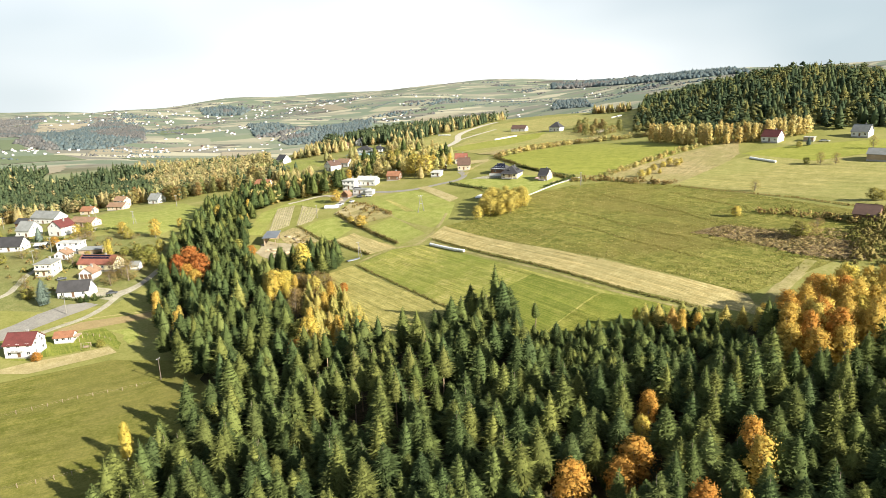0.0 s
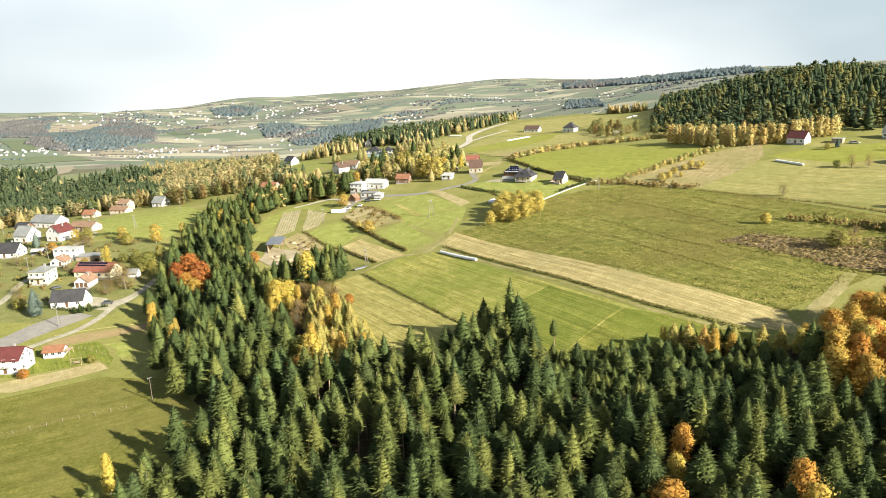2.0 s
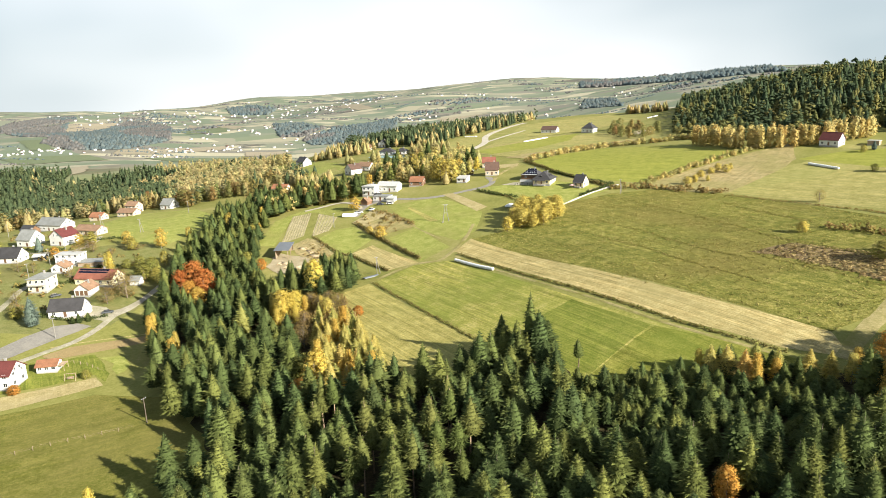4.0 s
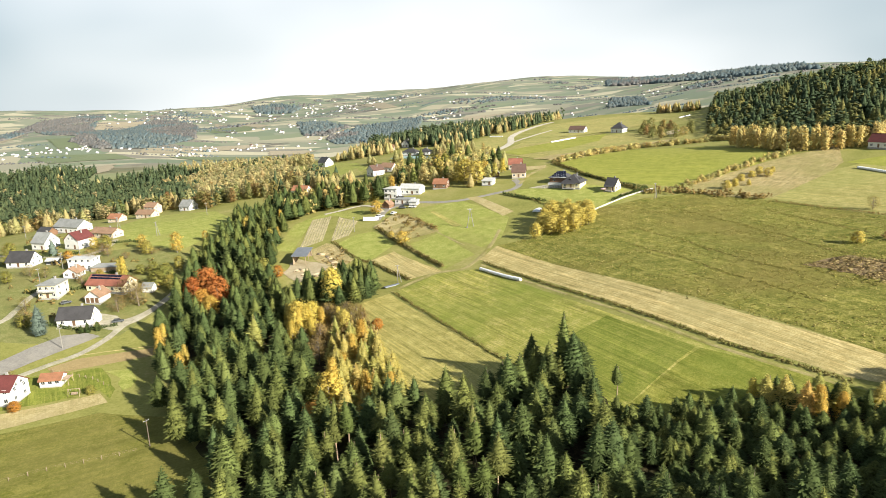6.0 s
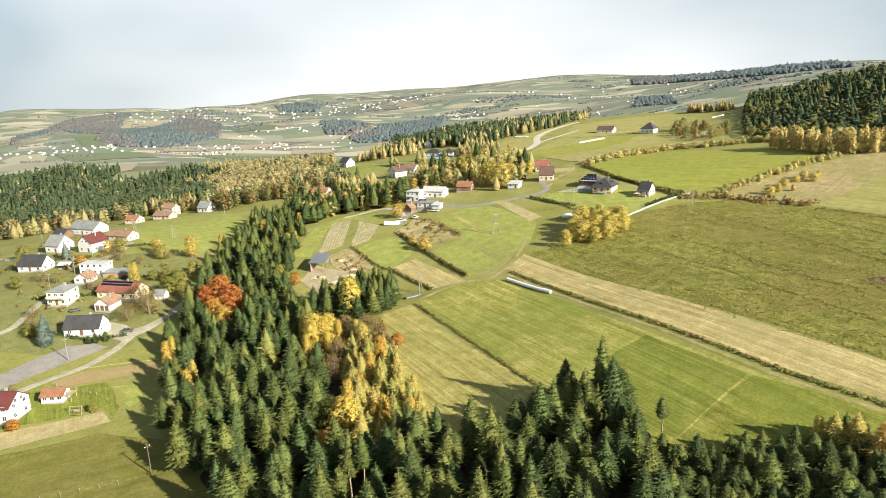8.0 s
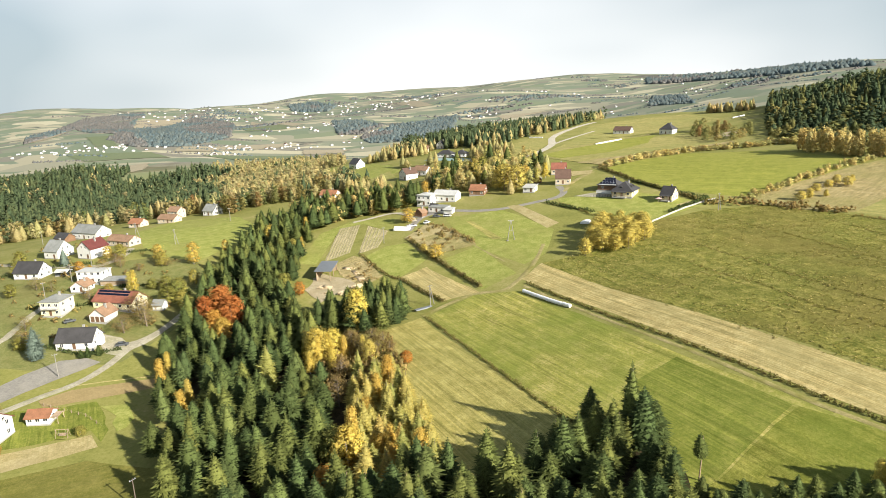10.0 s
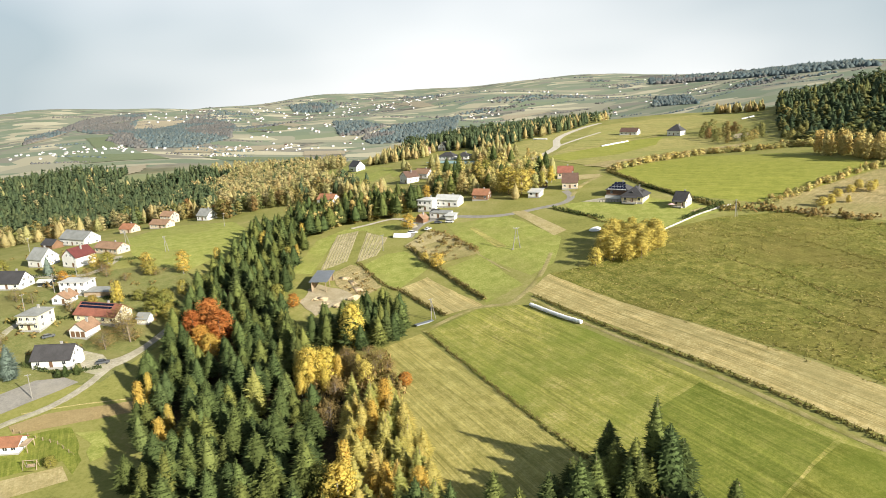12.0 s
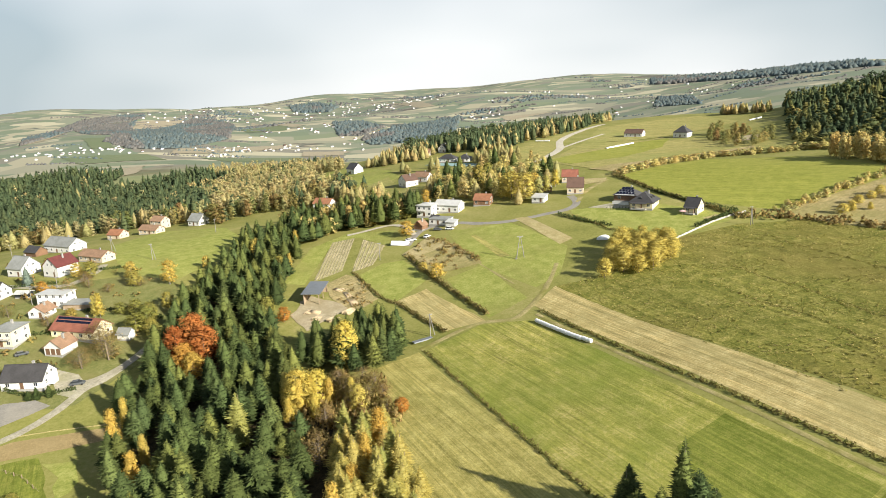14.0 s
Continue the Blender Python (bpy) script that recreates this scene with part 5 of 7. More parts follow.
stand("hill_larches", pale, M_HILLOLIVE, "olive and yellow larches scattered through the hill forest", "trees")
items = [(r.choice(LEAF_MID), x, y, r.uniform(0.6, 0.85), r.uniform(0.62, 0.95), r.uniform(0, 6.28)) for x, y in row_of([(208, 489), (212, 480), (217, 469), (222, 454), (238, 440), (262, 430), (284, 430), (296, 426)], 1.05, 2, 4.5)]
stand("birch_row", items, M_AMBERWOOD, "row of tall amber birches before the dark forest", "trees")
for x, y, w, h_ in ((161, 390, 0.9, 6), (166, 391.5, 0.8, 5), (173, 391, 0.7, 4.5), (189, 402, 1.0, 6.5), (173, 400, 0.9, 5.5), (187, 408, 0.9, 6), (181, 404, 0.8, 5), (194, 407, 0.8, 5), (168, 396, 0.7, 4.5)):
    plant("pale", x, y, w * 0.8, h_ * 0.75)
# woods in the middle distance
VIEW = [(-47, 508), (-19, 508), (-22, 585), (-50, 580)]
CLEAR = [(-165, 820), (-110, 760), (-59, 670), (-46, 620), (-50, 590), (-62, 562), (-98, 632), (-136, 701)]
MID = [(-300, 520), (-250, 555), (-182, 540), (-150, 515), (-135, 545), (-92, 530), (-60, 560), (-90, 640), (-110, 760), (-140, 900), (-197, 1165), (-300, 1165), (-379, 1145), (-419, 1105), (-440, 1030), (-484, 985), (-507, 1105), (-616, 1140), (-640, 1010), (-640, 850), (-520, 640), (-400, 520)]
spr, dec, edge, larches = [], [], [], []
for x, y in scatter(MID, 7.8, 12, 0.6):
    if in_poly(x, y, CLEAR) or y > 760 and r.random() < 0.35:
        continue
    w = -0.36 - x / (y - 55) + 0.10 * noise.noise(Vector((x * 0.012, y * 0.012, 1.0)))
    near = y - 545 < 30 + 26 * noise.noise(Vector((x * 0.03, 0.0, 7.0)))
    conif = r.random() < (0.18 if near else (0.95 if w > 0.0 else 0.07))
    if conif:
        spr.append((r.choice(SPRUCE_LOW if r.random() < 0.8 else PINE_LOW), x, y, r.uniform(0.9, 1.3), r.uniform(0.55, 0.95), r.uniform(0, 6.28)))
    elif r.random() < 0.42:
        larches.append((r.choice(LARCH_MID if near else LARCH_LOW), x, y, r.uniform(1.1, 1.6), r.uniform(0.55, 0.95), r.uniform(0, 6.28)))
    else:
        (edge if near and r.random() < 0.6 else dec).append((r.choice(LEAF_MID if near else LEAF_LOW), x, y, r.uniform(0.85, 1.35), r.uniform(0.5, 0.95), r.uniform(0, 6.28)))
stand("valley_spruce_wood", spr, M_VALLEYSPRUCE, "dark conifer wood in the valley")
stand("valley_wood_edge", edge, M_RUSTWOOD, "olive brown trees along the wood's edge", "trees")
stand("valley_larch_wood", larches, M_LARCHWOOD, "pale gold larches in the wood above the valley")
stand("valley_leaf_wood", dec, M_MIXWOOD, "mixed autumn wood above the valley")
RIDGE = [(-60, 700), (-20, 740), (30, 690), (60, 735), (110, 800), (160, 880), (200, 960), (120, 1100), (20, 1000), (-60, 850)]
items, dark = [], []
for x, y in scatter(RIDGE, 8.0, 13, 0.6):
    if r.random() < 0.74 - (x - 40) / 380:
        dark.append((r.choice(SPRUCE_LOW if r.random() < 0.8 else PINE_LOW), x, y, r.uniform(0.85, 1.2), r.uniform(0.5, 0.85), r.uniform(0, 6.28)))
    else:
        items.append((r.choice(LARCH_LOW), x, y, r.uniform(1.1, 1.5), r.uniform(0.5, 0.85), r.uniform(0, 6.28)))
stand("ridge_spruces", dark, M_VALLEYSPRUCE, "dark spruces along the ridge")
stand("ridge_wood", items, M_LARCHWOOD, "golden autumn larches along the ridge")
items = []
for k, (poly, gap) in enumerate((([(-62, 498), (-22, 503), (-10, 540), (-30, 553), (-62, 548), (-76, 528)], 7.5), ([(-104, 570), (-52, 582), (-44, 610), (-8, 620), (-14, 640), (-60, 660), (-104, 640)], 15.0), ([(-110, 598), (-84, 604), (-76, 590), (-84, 570), (-108, 580)], 6.0), ([(-84, 716), (-34, 702), (-22, 722), (-34, 790), (-78, 800)], 7.5), ([(280, 850), (292, 862), (318, 806), (312, 794)], 6.0), ([(12, 600), (40, 604), (50, 640), (30, 680), (10, 660)], 9.0))):
    items += [(r.choice(LARCH_MID), x, y, r.uniform(1.1, 1.6), r.uniform(0.5, 0.85), r.uniform(0, 6.28)) for x, y in scatter(poly, gap, 40 + k, 0.6) if not in_poly(x, y, CLEAR) and not in_poly(x, y, VIEW)]
stand("copse", items, M_LARCHWOOD, "pale golden larch copses between the upper houses", "trees")
items = [(r.choice(LEAF_MID), x, y, r.uniform(0.7, 1.2), r.uniform(0.3, 0.75), r.uniform(0, 6.28)) for x, y in scatter([(199, 672), (222, 702), (240, 664), (242, 620), (204, 570), (190, 596)], 11.0, 47, 0.8) if not in_poly(x, y, [(214, 644), (236, 645), (227, 614), (206, 614)])]
stand("copse", items, M_RUSTWOOD, "rusty brown and olive trees beside the hill house", "trees")
CENTER = [(-14.8, 488.6), (7.8, 470.9), (25.2, 449), (46.4, 477.5), (60.7, 510.7), (50.7, 576.8), (20.5, 612.4), (-20.2, 565.9)]
items, dark, olive = [], [], []
for x, y in scatter(CENTER, 8.2, 14):
    if in_poly(x, y, VIEW) or x < 30 and y < 484 or y > 530 and r.random() < 0.45:
        continue
    pick = r.random()
    if pick < 0.27:
        dark.append((r.choice(SPRUCE_MID), x, y, r.uniform(0.8, 1.15), r.uniform(0.55, 0.9), r.uniform(0, 6.28)))
    elif pick < 0.45:
        olive.append((r.choice(LARCH_MID), x, y, r.uniform(1.1, 1.5), r.uniform(0.55, 0.85), r.uniform(0, 6.28)))
    else:
        items.append((r.choice(LEAF_MID), x, y, r.uniform(0.8, 1.25), r.uniform(0.5, 0.9), r.uniform(0, 6.28)))
stand("village_spruces", dark, M_SPRUCE, "dark spruces among the village houses", "trees")
stand("village_larches", olive, M_LARCHWOOD, "pale olive larches among the village houses", "trees")
stand("village_trees", items, M_GOLDWOOD, "autumn trees among the village houses", "trees")
# birch grove in the pasture
for x, y in scatter([(51, 347), (68, 349), (82, 359), (87, 375), (75, 386), (64, 384), (54, 368)], 5.2, 15):
    plant("pale", x, y, r.uniform(0.8, 1.05), r.uniform(6.5, 9), 3 + r.randrange(3))
# scrub by the barn, tussocks in the pasture, bracken
items = [(r.choice(BUSH), x, y, r.uniform(0.8, 2.0), r.uniform(0.8, 2.2), r.uniform(0, 6.28)) for x, y in scatter([(166, 212), (176, 228), (186, 240), (215, 262), (230, 240), (205, 205), (180, 190)], 3.4, 18)]
stand("scrub_thicket", items, M_HEDGE, "dark tangled thicket beside the barn", "shrubs")
items = [(r.choice(BUSH), x, y, r.uniform(0.6, 1.4), r.uniform(0.18, 0.5), r.uniform(0, 6.28)) for x, y in scatter([(134, 270), (151, 272), (168, 250), (186, 246), (180, 228), (166, 212), (154, 224), (143, 250)], 2.4, 19)]
stand("bracken_clumps", items, M_BRACKEN, "brown bracken clumps in the pasture", "shrubs")
items = [(r.choice(BUSH), x, y, r.uniform(0.7, 1.5), r.uniform(0.8, 2.2), r.uniform(0, 6.28)) for x, y in scatter([(-48, 296), (-40, 300), (-24, 292), (-18, 268), (-30, 258), (-40, 252), (-47, 268)], 2.4, 20)]
stand("brown_thicket", items, M_SCRUB, "brown half-bare thicket at the meadow edge", "shrubs")
items = [(r.choice(BUSH), x, y, r.uniform(0.5, 1.2), r.uniform(0.4, 1.0), r.uniform(0, 6.28)) for x, y in scatter([(-28, 408), (-16, 428), (-6, 416), (8, 384), (-7, 379), (-17, 383)], 6.0, 22, 0.8)]
stand("weedy_heap", items, M_SCRUB, "weeds on the brown earth heap", "shrubs")
SMALL = []
for k in range(4):
    v, f, cs = leaf_crown(rng, 0.5, 0.5, 0.0, 2, 5, 0.2, "round", 0.5, (OCTA_V[:5], OCTA_F[:4]), 0.5)
    SMALL.append((v, f))
ROUGH = [(88, 382), (119, 387), (147, 388), (170, 359), (191, 321), (207, 271), (214, 244), (160, 216), (119, 200), (76, 270), (53, 314), (36, 350), (84, 360)]
items = []
for x, y in scatter(ROUGH, 1.7, 23):
    w = noise.noise(Vector((x * 0.05 + y * 0.12, y * 0.05 - x * 0.01, 2.0)))
    if r.random() < 0.5 + w:
        items.append((r.choice(SMALL), x, y, r.uniform(0.7, 1.6), r.uniform(0.35, 0.8), r.uniform(0, 6.28)))
stand("grass_tussocks", items, M_TUSSOCK, "olive and straw grass tussocks in the pasture", "grass")
FURROWS = ([(122, 374), (125, 367), (139, 334), (146, 309), (150, 286), (153, 274), (164, 254)], [(98, 345), (110, 316), (116, 293), (123, 272), (130, 262)], [(88, 322), (100, 297), (107, 272), (114, 253), (122, 236)], [(132, 267), (138, 253), (145, 239), (150, 226), (157, 219)], [(160, 350), (168, 322), (176, 296)])
items = []
for line in FURROWS:
    items += [(r.choice(BUSH), x, y, r.uniform(0.25, 0.5), r.uniform(0.08, 0.22), r.uniform(0, 6.28)) for x, y in row_of(line, 0.6, 27, 1.1)]
stand("furrow_weeds", items, M_TUSSOCK, "lines of dark weeds along old pasture banks", "grass")
items = [(r.choice(BUSH), x, y, r.uniform(0.9, 1.8), r.uniform(0.9, 1.6), r.uniform(0, 6.28)) for x, y in row_of([(176, 286), (181, 277), (186, 268), (192, 256), (198, 248)], 1.3, 28, 2.0)]
stand('scrub_row', items, M_SCRUB, 'row of brown leafless scrub in the pasture', 'shrubs')
# garden bushes through the village
items = []
for x, y in scatter([(-172, 290), (-140, 300), (-118, 312), (-116, 360), (-140, 398), (-180, 432), (-236, 448), (-250, 400), (-200, 340)], 12.5, 51, 0.7):
    items.append((r.choice(BUSH), x, y, r.uniform(0.6, 1.5), r.uniform(0.5, 1.4), r.uniform(0, 6.28)))
stand("garden_bushes", items, M_SCRUB, "brown and olive garden bushes among the cottages", "shrubs")
for line in ([(-150, 300), (-133, 294), (-122, 299)], [(-150, 355), (-128, 360), (-116, 350)], [(-176, 332), (-150, 336), (-140, 334)], [(-214, 372), (-196, 384), (-178, 388)], [(-178, 404), (-160, 410), (-150, 402)]):
    items = [(r.choice(BUSH), x, y, r.uniform(0.4, 0.7), r.uniform(0.5, 0.8), r.uniform(0, 6.28)) for x, y in row_of(line, 0.7, 52, 0.3)]
    stand("hedge", items, M_BOXHEDGE, "clipped garden hedge beside a cottage", "hedge")


# ---- buildings ----
def box(bm, x0, x1, y0, y1, z0, z1):
    c = [bm.verts.new(p) for p in ((x0, y0, z0), (x1, y0, z0), (x1, y1, z0), (x0, y1, z0), (x0, y0, z1), (x1, y0, z1), (x1, y1, z1), (x0, y1, z1))]
    for f in ((3, 2, 1, 0), (4, 5, 6, 7), (0, 1, 5, 4), (1, 2, 6, 5), (2, 3, 7, 6), (3, 0, 4, 7)):
        bm.faces.new([c[k] for k in f])


def prism(bm, pts, d0, d1, axis_y=True):
    """A closed outline in the x-z plane (or y-z) pushed along the other way."""
    def at(p, d):
        return (p[0], d, p[1]) if axis_y else (d, p[0], p[1])
    a, b = [bm.verts.new(at(p, d0)) for p in pts], [bm.verts.new(at(p, d1)) for p in pts]
    bm.faces.new(a)
    bm.faces.new(b[::-1])
    for k in range(len(pts)):
        bm.faces.new((a[k - 1], b[k - 1], b[k], a[k]))
    bmesh.ops.recalc_face_normals(bm, faces=bm.faces)


def part(name, bm, mat, parent, label="", bevel=0.0):
    if bevel:
        bmesh.ops.bevel(bm, geom=list(bm.edges), offset=bevel, segments=1, affect="EDGES")
    me = bpy.data.meshes.new(name)
    bm.to_mesh(me)
    bm.free()
    me.materials.append(mat)
    ob = new(name, me)
    ob.parent = parent
    if label:
        ob["label"] = label
    return ob


def window(root, x, z, w, h, y, face):
    """A window set in a wall: face is front, back, left or right, y the wall's plane."""
    bm = bmesh.new()
    t = 0.09
    s = -1 if face in ("front", "left") else 1

    def slab(b, a0, a1, z0, z1, p0, p1):
        lo, hi = sorted((y + s * p0, y + s * p1))
        if face in ("front", "back"):
            box(b, a0, a1, lo, hi, z0, z1)
        else:
            box(b, lo, hi, a0, a1, z0, z1)
    slab(bm, x - w / 2, x - w / 2 + t, z, z + h, -0.1, 0.05)
    slab(bm, x + w / 2 - t, x + w / 2, z, z + h, -0.1, 0.05)
    slab(bm, x - w / 2 + t, x + w / 2 - t, z, z + t, -0.1, 0.05)
    slab(bm, x - w / 2 + t, x + w / 2 - t, z + h - t, z + h, -0.1, 0.05)
    slab(bm, x - 0.04, x + 0.04, z + t, z + h - t, -0.1, 0.04)
    fr = part("window", bm, M_FRAME, root)
    bm = bmesh.new()
    slab(bm, x - w / 2 + t, x + w / 2 - t, z + t, z + h - t, -0.1, 0.02)
    part("pane", bm, M_GLASS, fr)


def house(label, corner, rz, w, d, h, roof="dark", style="gable_x", pitch=38, wall=None, door=True, chimney=True, over=0.5, cols=3, storeys=1, solar=0, category="house", name="house", group="", panes=True):
    """A house with its front right corner at a place, turned rz; front along local x, depth along y."""
    wall = wall or M_WHITE
    root = new(name)
    tagged(root, label, category, group)
    zs = [on_ground(corner[0] + cx * math.cos(radians(rz)) - cy * math.sin(radians(rz)), corner[1] + cx * math.sin(radians(rz)) + cy * math.cos(radians(rz))) for cx in (-w, 0) for cy in (0, d)]
    base = sum(zs) / 4 + 0.1
    drop = base - min(zs) + 0.5
    root.matrix_basis = pose(corner[0], corner[1], base, 0, 0, rz)
    k = math.tan(radians(pitch))
    bm = bmesh.new()
    box(bm, -w - 0.05, 0.05, -0.05, d + 0.05, -drop, 0.25)
    part("plinth", bm, M_PLINTH, root)
    bm = bmesh.new()
    th = 0.22
    if style == "gable_x":
        rise = d / 2 * k
        prism(bm, [(0, 0.25), (d, 0.25), (d, h), (d / 2, h + rise), (0, h)], -w, 0, False)
    elif style == "gable_y":
        rise = w / 2 * k
        prism(bm, [(-w, 0.25), (0, 0.25), (0, h), (-w / 2, h + rise), (-w, h)], 0, d, True)
    elif style == "shed":
        rise = d * k
        prism(bm, [(0, 0.25), (d, 0.25), (d, h + rise), (0, h)], -w, 0, False)
    else:
        rise = 0.0 if style == "flat" else min(w, d) / 2 * k
        box(bm, -w, 0, 0, d, 0.25, h)
    part("wall", bm, wall, root)
    bm = bmesh.new()
    if style == "gable_x":
        for s in (0, 1):
            e, r_ = (-over, h - over * k) , (d / 2, h + rise)
            pts = [e, r_, (r_[0], r_[1] + th), (e[0], e[1] + th)]
            if s:
                pts = [(d - p[0], p[1]) for p in pts]
            prism(bm, pts, -w - over * 0.8, over * 0.8, False)
    elif style == "gable_y":
        for s in (0, 1):
            e, r_ = (-w - over, h - over * k), (-w / 2, h + rise)
            pts = [e, r_, (r_[0], r_[1] + th), (e[0], e[1] + th)]
            if s:
                pts = [(-w - p[0], p[1]) for p in pts]
            prism(bm, pts, -over * 0.8, d + over * 0.8, True)
    elif style == "shed":
        prism(bm, [(-over, h - over * k), (d + over, h + rise + over * k), (d + over, h + rise + over * k + 0.15), (-over, h - over * k + 0.15)], -w - over, over, False)
    elif style == "flat":
        box(bm, -w - 0.3, 0.3, -0.3, d + 0.3, h, h + 0.3)
    else:
        o = over
        z0, z1 = h - 0.05, h + (min(w, d) / 2 + o) * k
        if w >= d:
            ra, rb = (-w + d / 2, d / 2), (-d / 2, d / 2)
        else:
            ra, rb = (-w / 2, w / 2), (-w / 2, d - w / 2)
        e = [bm.verts.new(p) for p in ((-w - o, -o, z0), (o, -o, z0), (o, d + o, z0), (-w - o, d + o, z0))]
        b = [bm.verts.new((v.co.x, v.co.y, z0 - 0.18)) for v in e]
        p, q = bm.verts.new((*ra, z1)), bm.verts.new((*rb, z1))
        if w >= d:
            for f in ((e[0], e[1], q, p), (e[1], e[2], q), (e[2], e[3], p, q), (e[3], e[0], p)):
                bm.faces.new(f)
        else:
            for f in ((e[0], e[1], p), (e[1], e[2], q, p), (e[2], e[3], q), (e[3], e[0], p, q)):
                bm.faces.new(f)
        bm.faces.new(b[::-1])
        for i in range(4):
            bm.faces.new((e[i - 1], b[i - 1], b[i], e[i]))
        bmesh.ops.recalc_face_normals(bm, faces=bm.faces)
    rf = part("roof", bm, ROOFS[roof], root, {"dark": "dark tiled roof", "red": "red tiled roof", "orange": "orange tiled roof", "maroon": "dark red roof", "grey": "grey roof", "tan": "weathered tan roof", "brown": "brown roof", "white": "pale sheet roof"}[roof])
    if chimney and style != "flat":
        bm = bmesh.new()
        cx, cy = -w * 0.35, d * 0.56
        box(bm, cx - 0.35, cx + 0.35, cy - 0.3, cy + 0.3, h + rise * 0.5, h + rise + 0.9)
        box(bm, cx - 0.42, cx + 0.42, cy - 0.37, cy + 0.37, h + rise + 0.9, h + rise + 1.02)
        part("chimney", bm, M_PLINTH, rf)
    if style == "gable_x":
        # ridge cap and gutters
        bm = bmesh.new()
        box(bm, -w - over * 0.8, over * 0.8, d / 2 - 0.14, d / 2 + 0.14, h + rise + th - 0.06, h + rise + th + 0.06)
        part("ridge_cap", bm, ROOFS[roof], rf)
    if panes:
        for fl in range(storeys):
            z = 1.0 + fl * 2.9
            if z + 1.3 > h + 0.4:
                break
            n = max(1, cols)
            for i in range(n):
                x = -w + w * (i + 0.5) / n
                if fl == 0 and door and i == n // 2:
                    continue
                window(root, x, z, 1.3, 1.35, 0.0, "front")
            m = 2 if d > 6.5 else 1
            for i in range(m):
                window(root, d * (i + 0.5) / m, z, 1.2, 1.35, 0.0, "right")
                window(root, d * (i + 0.5) / m, z, 1.2, 1.35, -w, "left")
        if style == "gable_x" and rise > 2.2:
            for yy in ((d * 0.36, d * 0.64) if d > 7 else (d * 0.5,)):
                window(root, yy, h + 0.25, 1.0, 1.2, 0.0, "right")
        if style == "gable_y" and rise > 2.2:
            for xx in ((-w * 0.64, -w * 0.36) if w > 7 else (-w * 0.5,)):
                window(root, xx, h + 0.2, 1.0, 1.2, 0.0, "front")
    if door:
        bm = bmesh.new()
        x = -w + w * (max(1, cols) // 2 + 0.5) / max(1, cols)
        box(bm, x - 0.55, x + 0.55, -0.06, 0.1, 0.25, 2.35)
        part("door", bm, M_DOORWOOD, root, "brown wooden front door")
    if solar:
        nrm = math.sqrt(1 + k * k)
        cols_s, rows_s = solar
        for i in range(cols_s):
            for j in range(rows_s):
                bm = bmesh.new()
                x0 = -w * 0.97 + i * (w * 0.8 / cols_s)
                x1 = x0 + w * 0.8 / cols_s - 0.08
                s0 = d * (0.385 - 0.125 * j)
                s1 = s0 + d * 0.085
                off = th + 0.06
                vs = [bm.verts.new((x, s, h + s * k + off + o)) for o in (0, 0.05) for x, s in ((x0, s0), (x1, s0), (x1, s1), (x0, s1))]
                for f in ((4, 5, 6, 7), (3, 2, 1, 0), (0, 1, 5, 4), (1, 2, 6, 5), (2, 3, 7, 6), (3, 0, 4, 7)):
                    bm.faces.new([vs[q] for q in f])
                part("solar_panel", bm, M_SOLAR, rf, "dark blue solar panel")
    return root


V = "village houses"
h1 = house("white cottage with a wide dark tiled roof beside the road", (-131.5, 298), 2, 13, 8.5, 3.0, "dark", "gable_x", 40, group=V)
bm = bmesh.new()
prism(bm, [(2.9, 0.25), (5.6, 0.25), (5.6, 2.6), (4.25, 4.0), (2.9, 2.6)], 0, 1.8, False)
part("porch", bm, M_WHITE, h1, "white gabled porch")
house("long cream farmhouse with a red roof and solar panels", (-131.5, 329), -15, 19, 9, 3.2, "red", "gable_x", 36, M_CREAM, cols=5, solar=(8, 2), group=V)
g = house("small white garage house with a tan gable roof", (-137.5, 319), -8, 6.5, 8, 2.8, "tan", "gable_y", 38, door=False, cols=1, group=V, category="garage", panes=False)
for x in (-5.2, -3.2, -1.2):
    bm = bmesh.new()
    box(bm, x - 0.75, x + 0.75, -0.05, 0.1, 0.25, 2.4)
    part("garage_door", bm, M_DOORWOOD, g, "dark garage door")
cream_house = house("two-storey cream house with a shallow grey roof", (-157.5, 324), -3, 8, 9.5, 6.0, "grey", "hip", 20, M_CREAM, cols=3, storeys=2, group=V)
house("white flat-roofed two-storey house in the village", (-158, 358), -6, 12, 7, 5.2, "white", "flat", 0, cols=4, storeys=2, group=V, chimney=False)
house("small white outbuilding with a tan gable roof", (-160.5, 348), -4, 6.5, 7, 2.4, "tan", "gable_y", 34, cols=2, group=V)
house("white house with a steep dark blue-black roof", (-191.5, 366), -7, 12.5, 9, 3.0, "dark", "gable_x", 42, group=V)
house("white house with a grey cross-gabled roof", (-203, 401), -18, 9, 10, 4.0, "grey", "gable_x", 42, cols=2, group=V)
house("white gabled house with a dark red roof", (-183, 396), -20, 9, 11, 5.0, "maroon", "gable_y", 40, cols=2, storeys=1, group=V)
house("long low beige house with a weathered tan roof", (-175.5, 420), -22, 16, 8, 3.0, "tan", "gable_x", 30, M_BEIGE, cols=5, group=V)
house("large white farm building with a pale grey roof", (-214, 458), -22, 20, 11, 4.0, "grey", "gable_x", 34, cols=5, group=V)
house("dark wooden barn beside the grey farm building", (-231, 455), -22, 9, 7, 2.8, "dark", "gable_x", 36, M_BRICKW, door=False, panes=False, chimney=False, group=V, category="barn")
house("small cottage with an orange roof", (-206, 497), -15, 9, 8, 2.8, "orange", "gable_x", 32, M_BEIGE, cols=2, group=V)
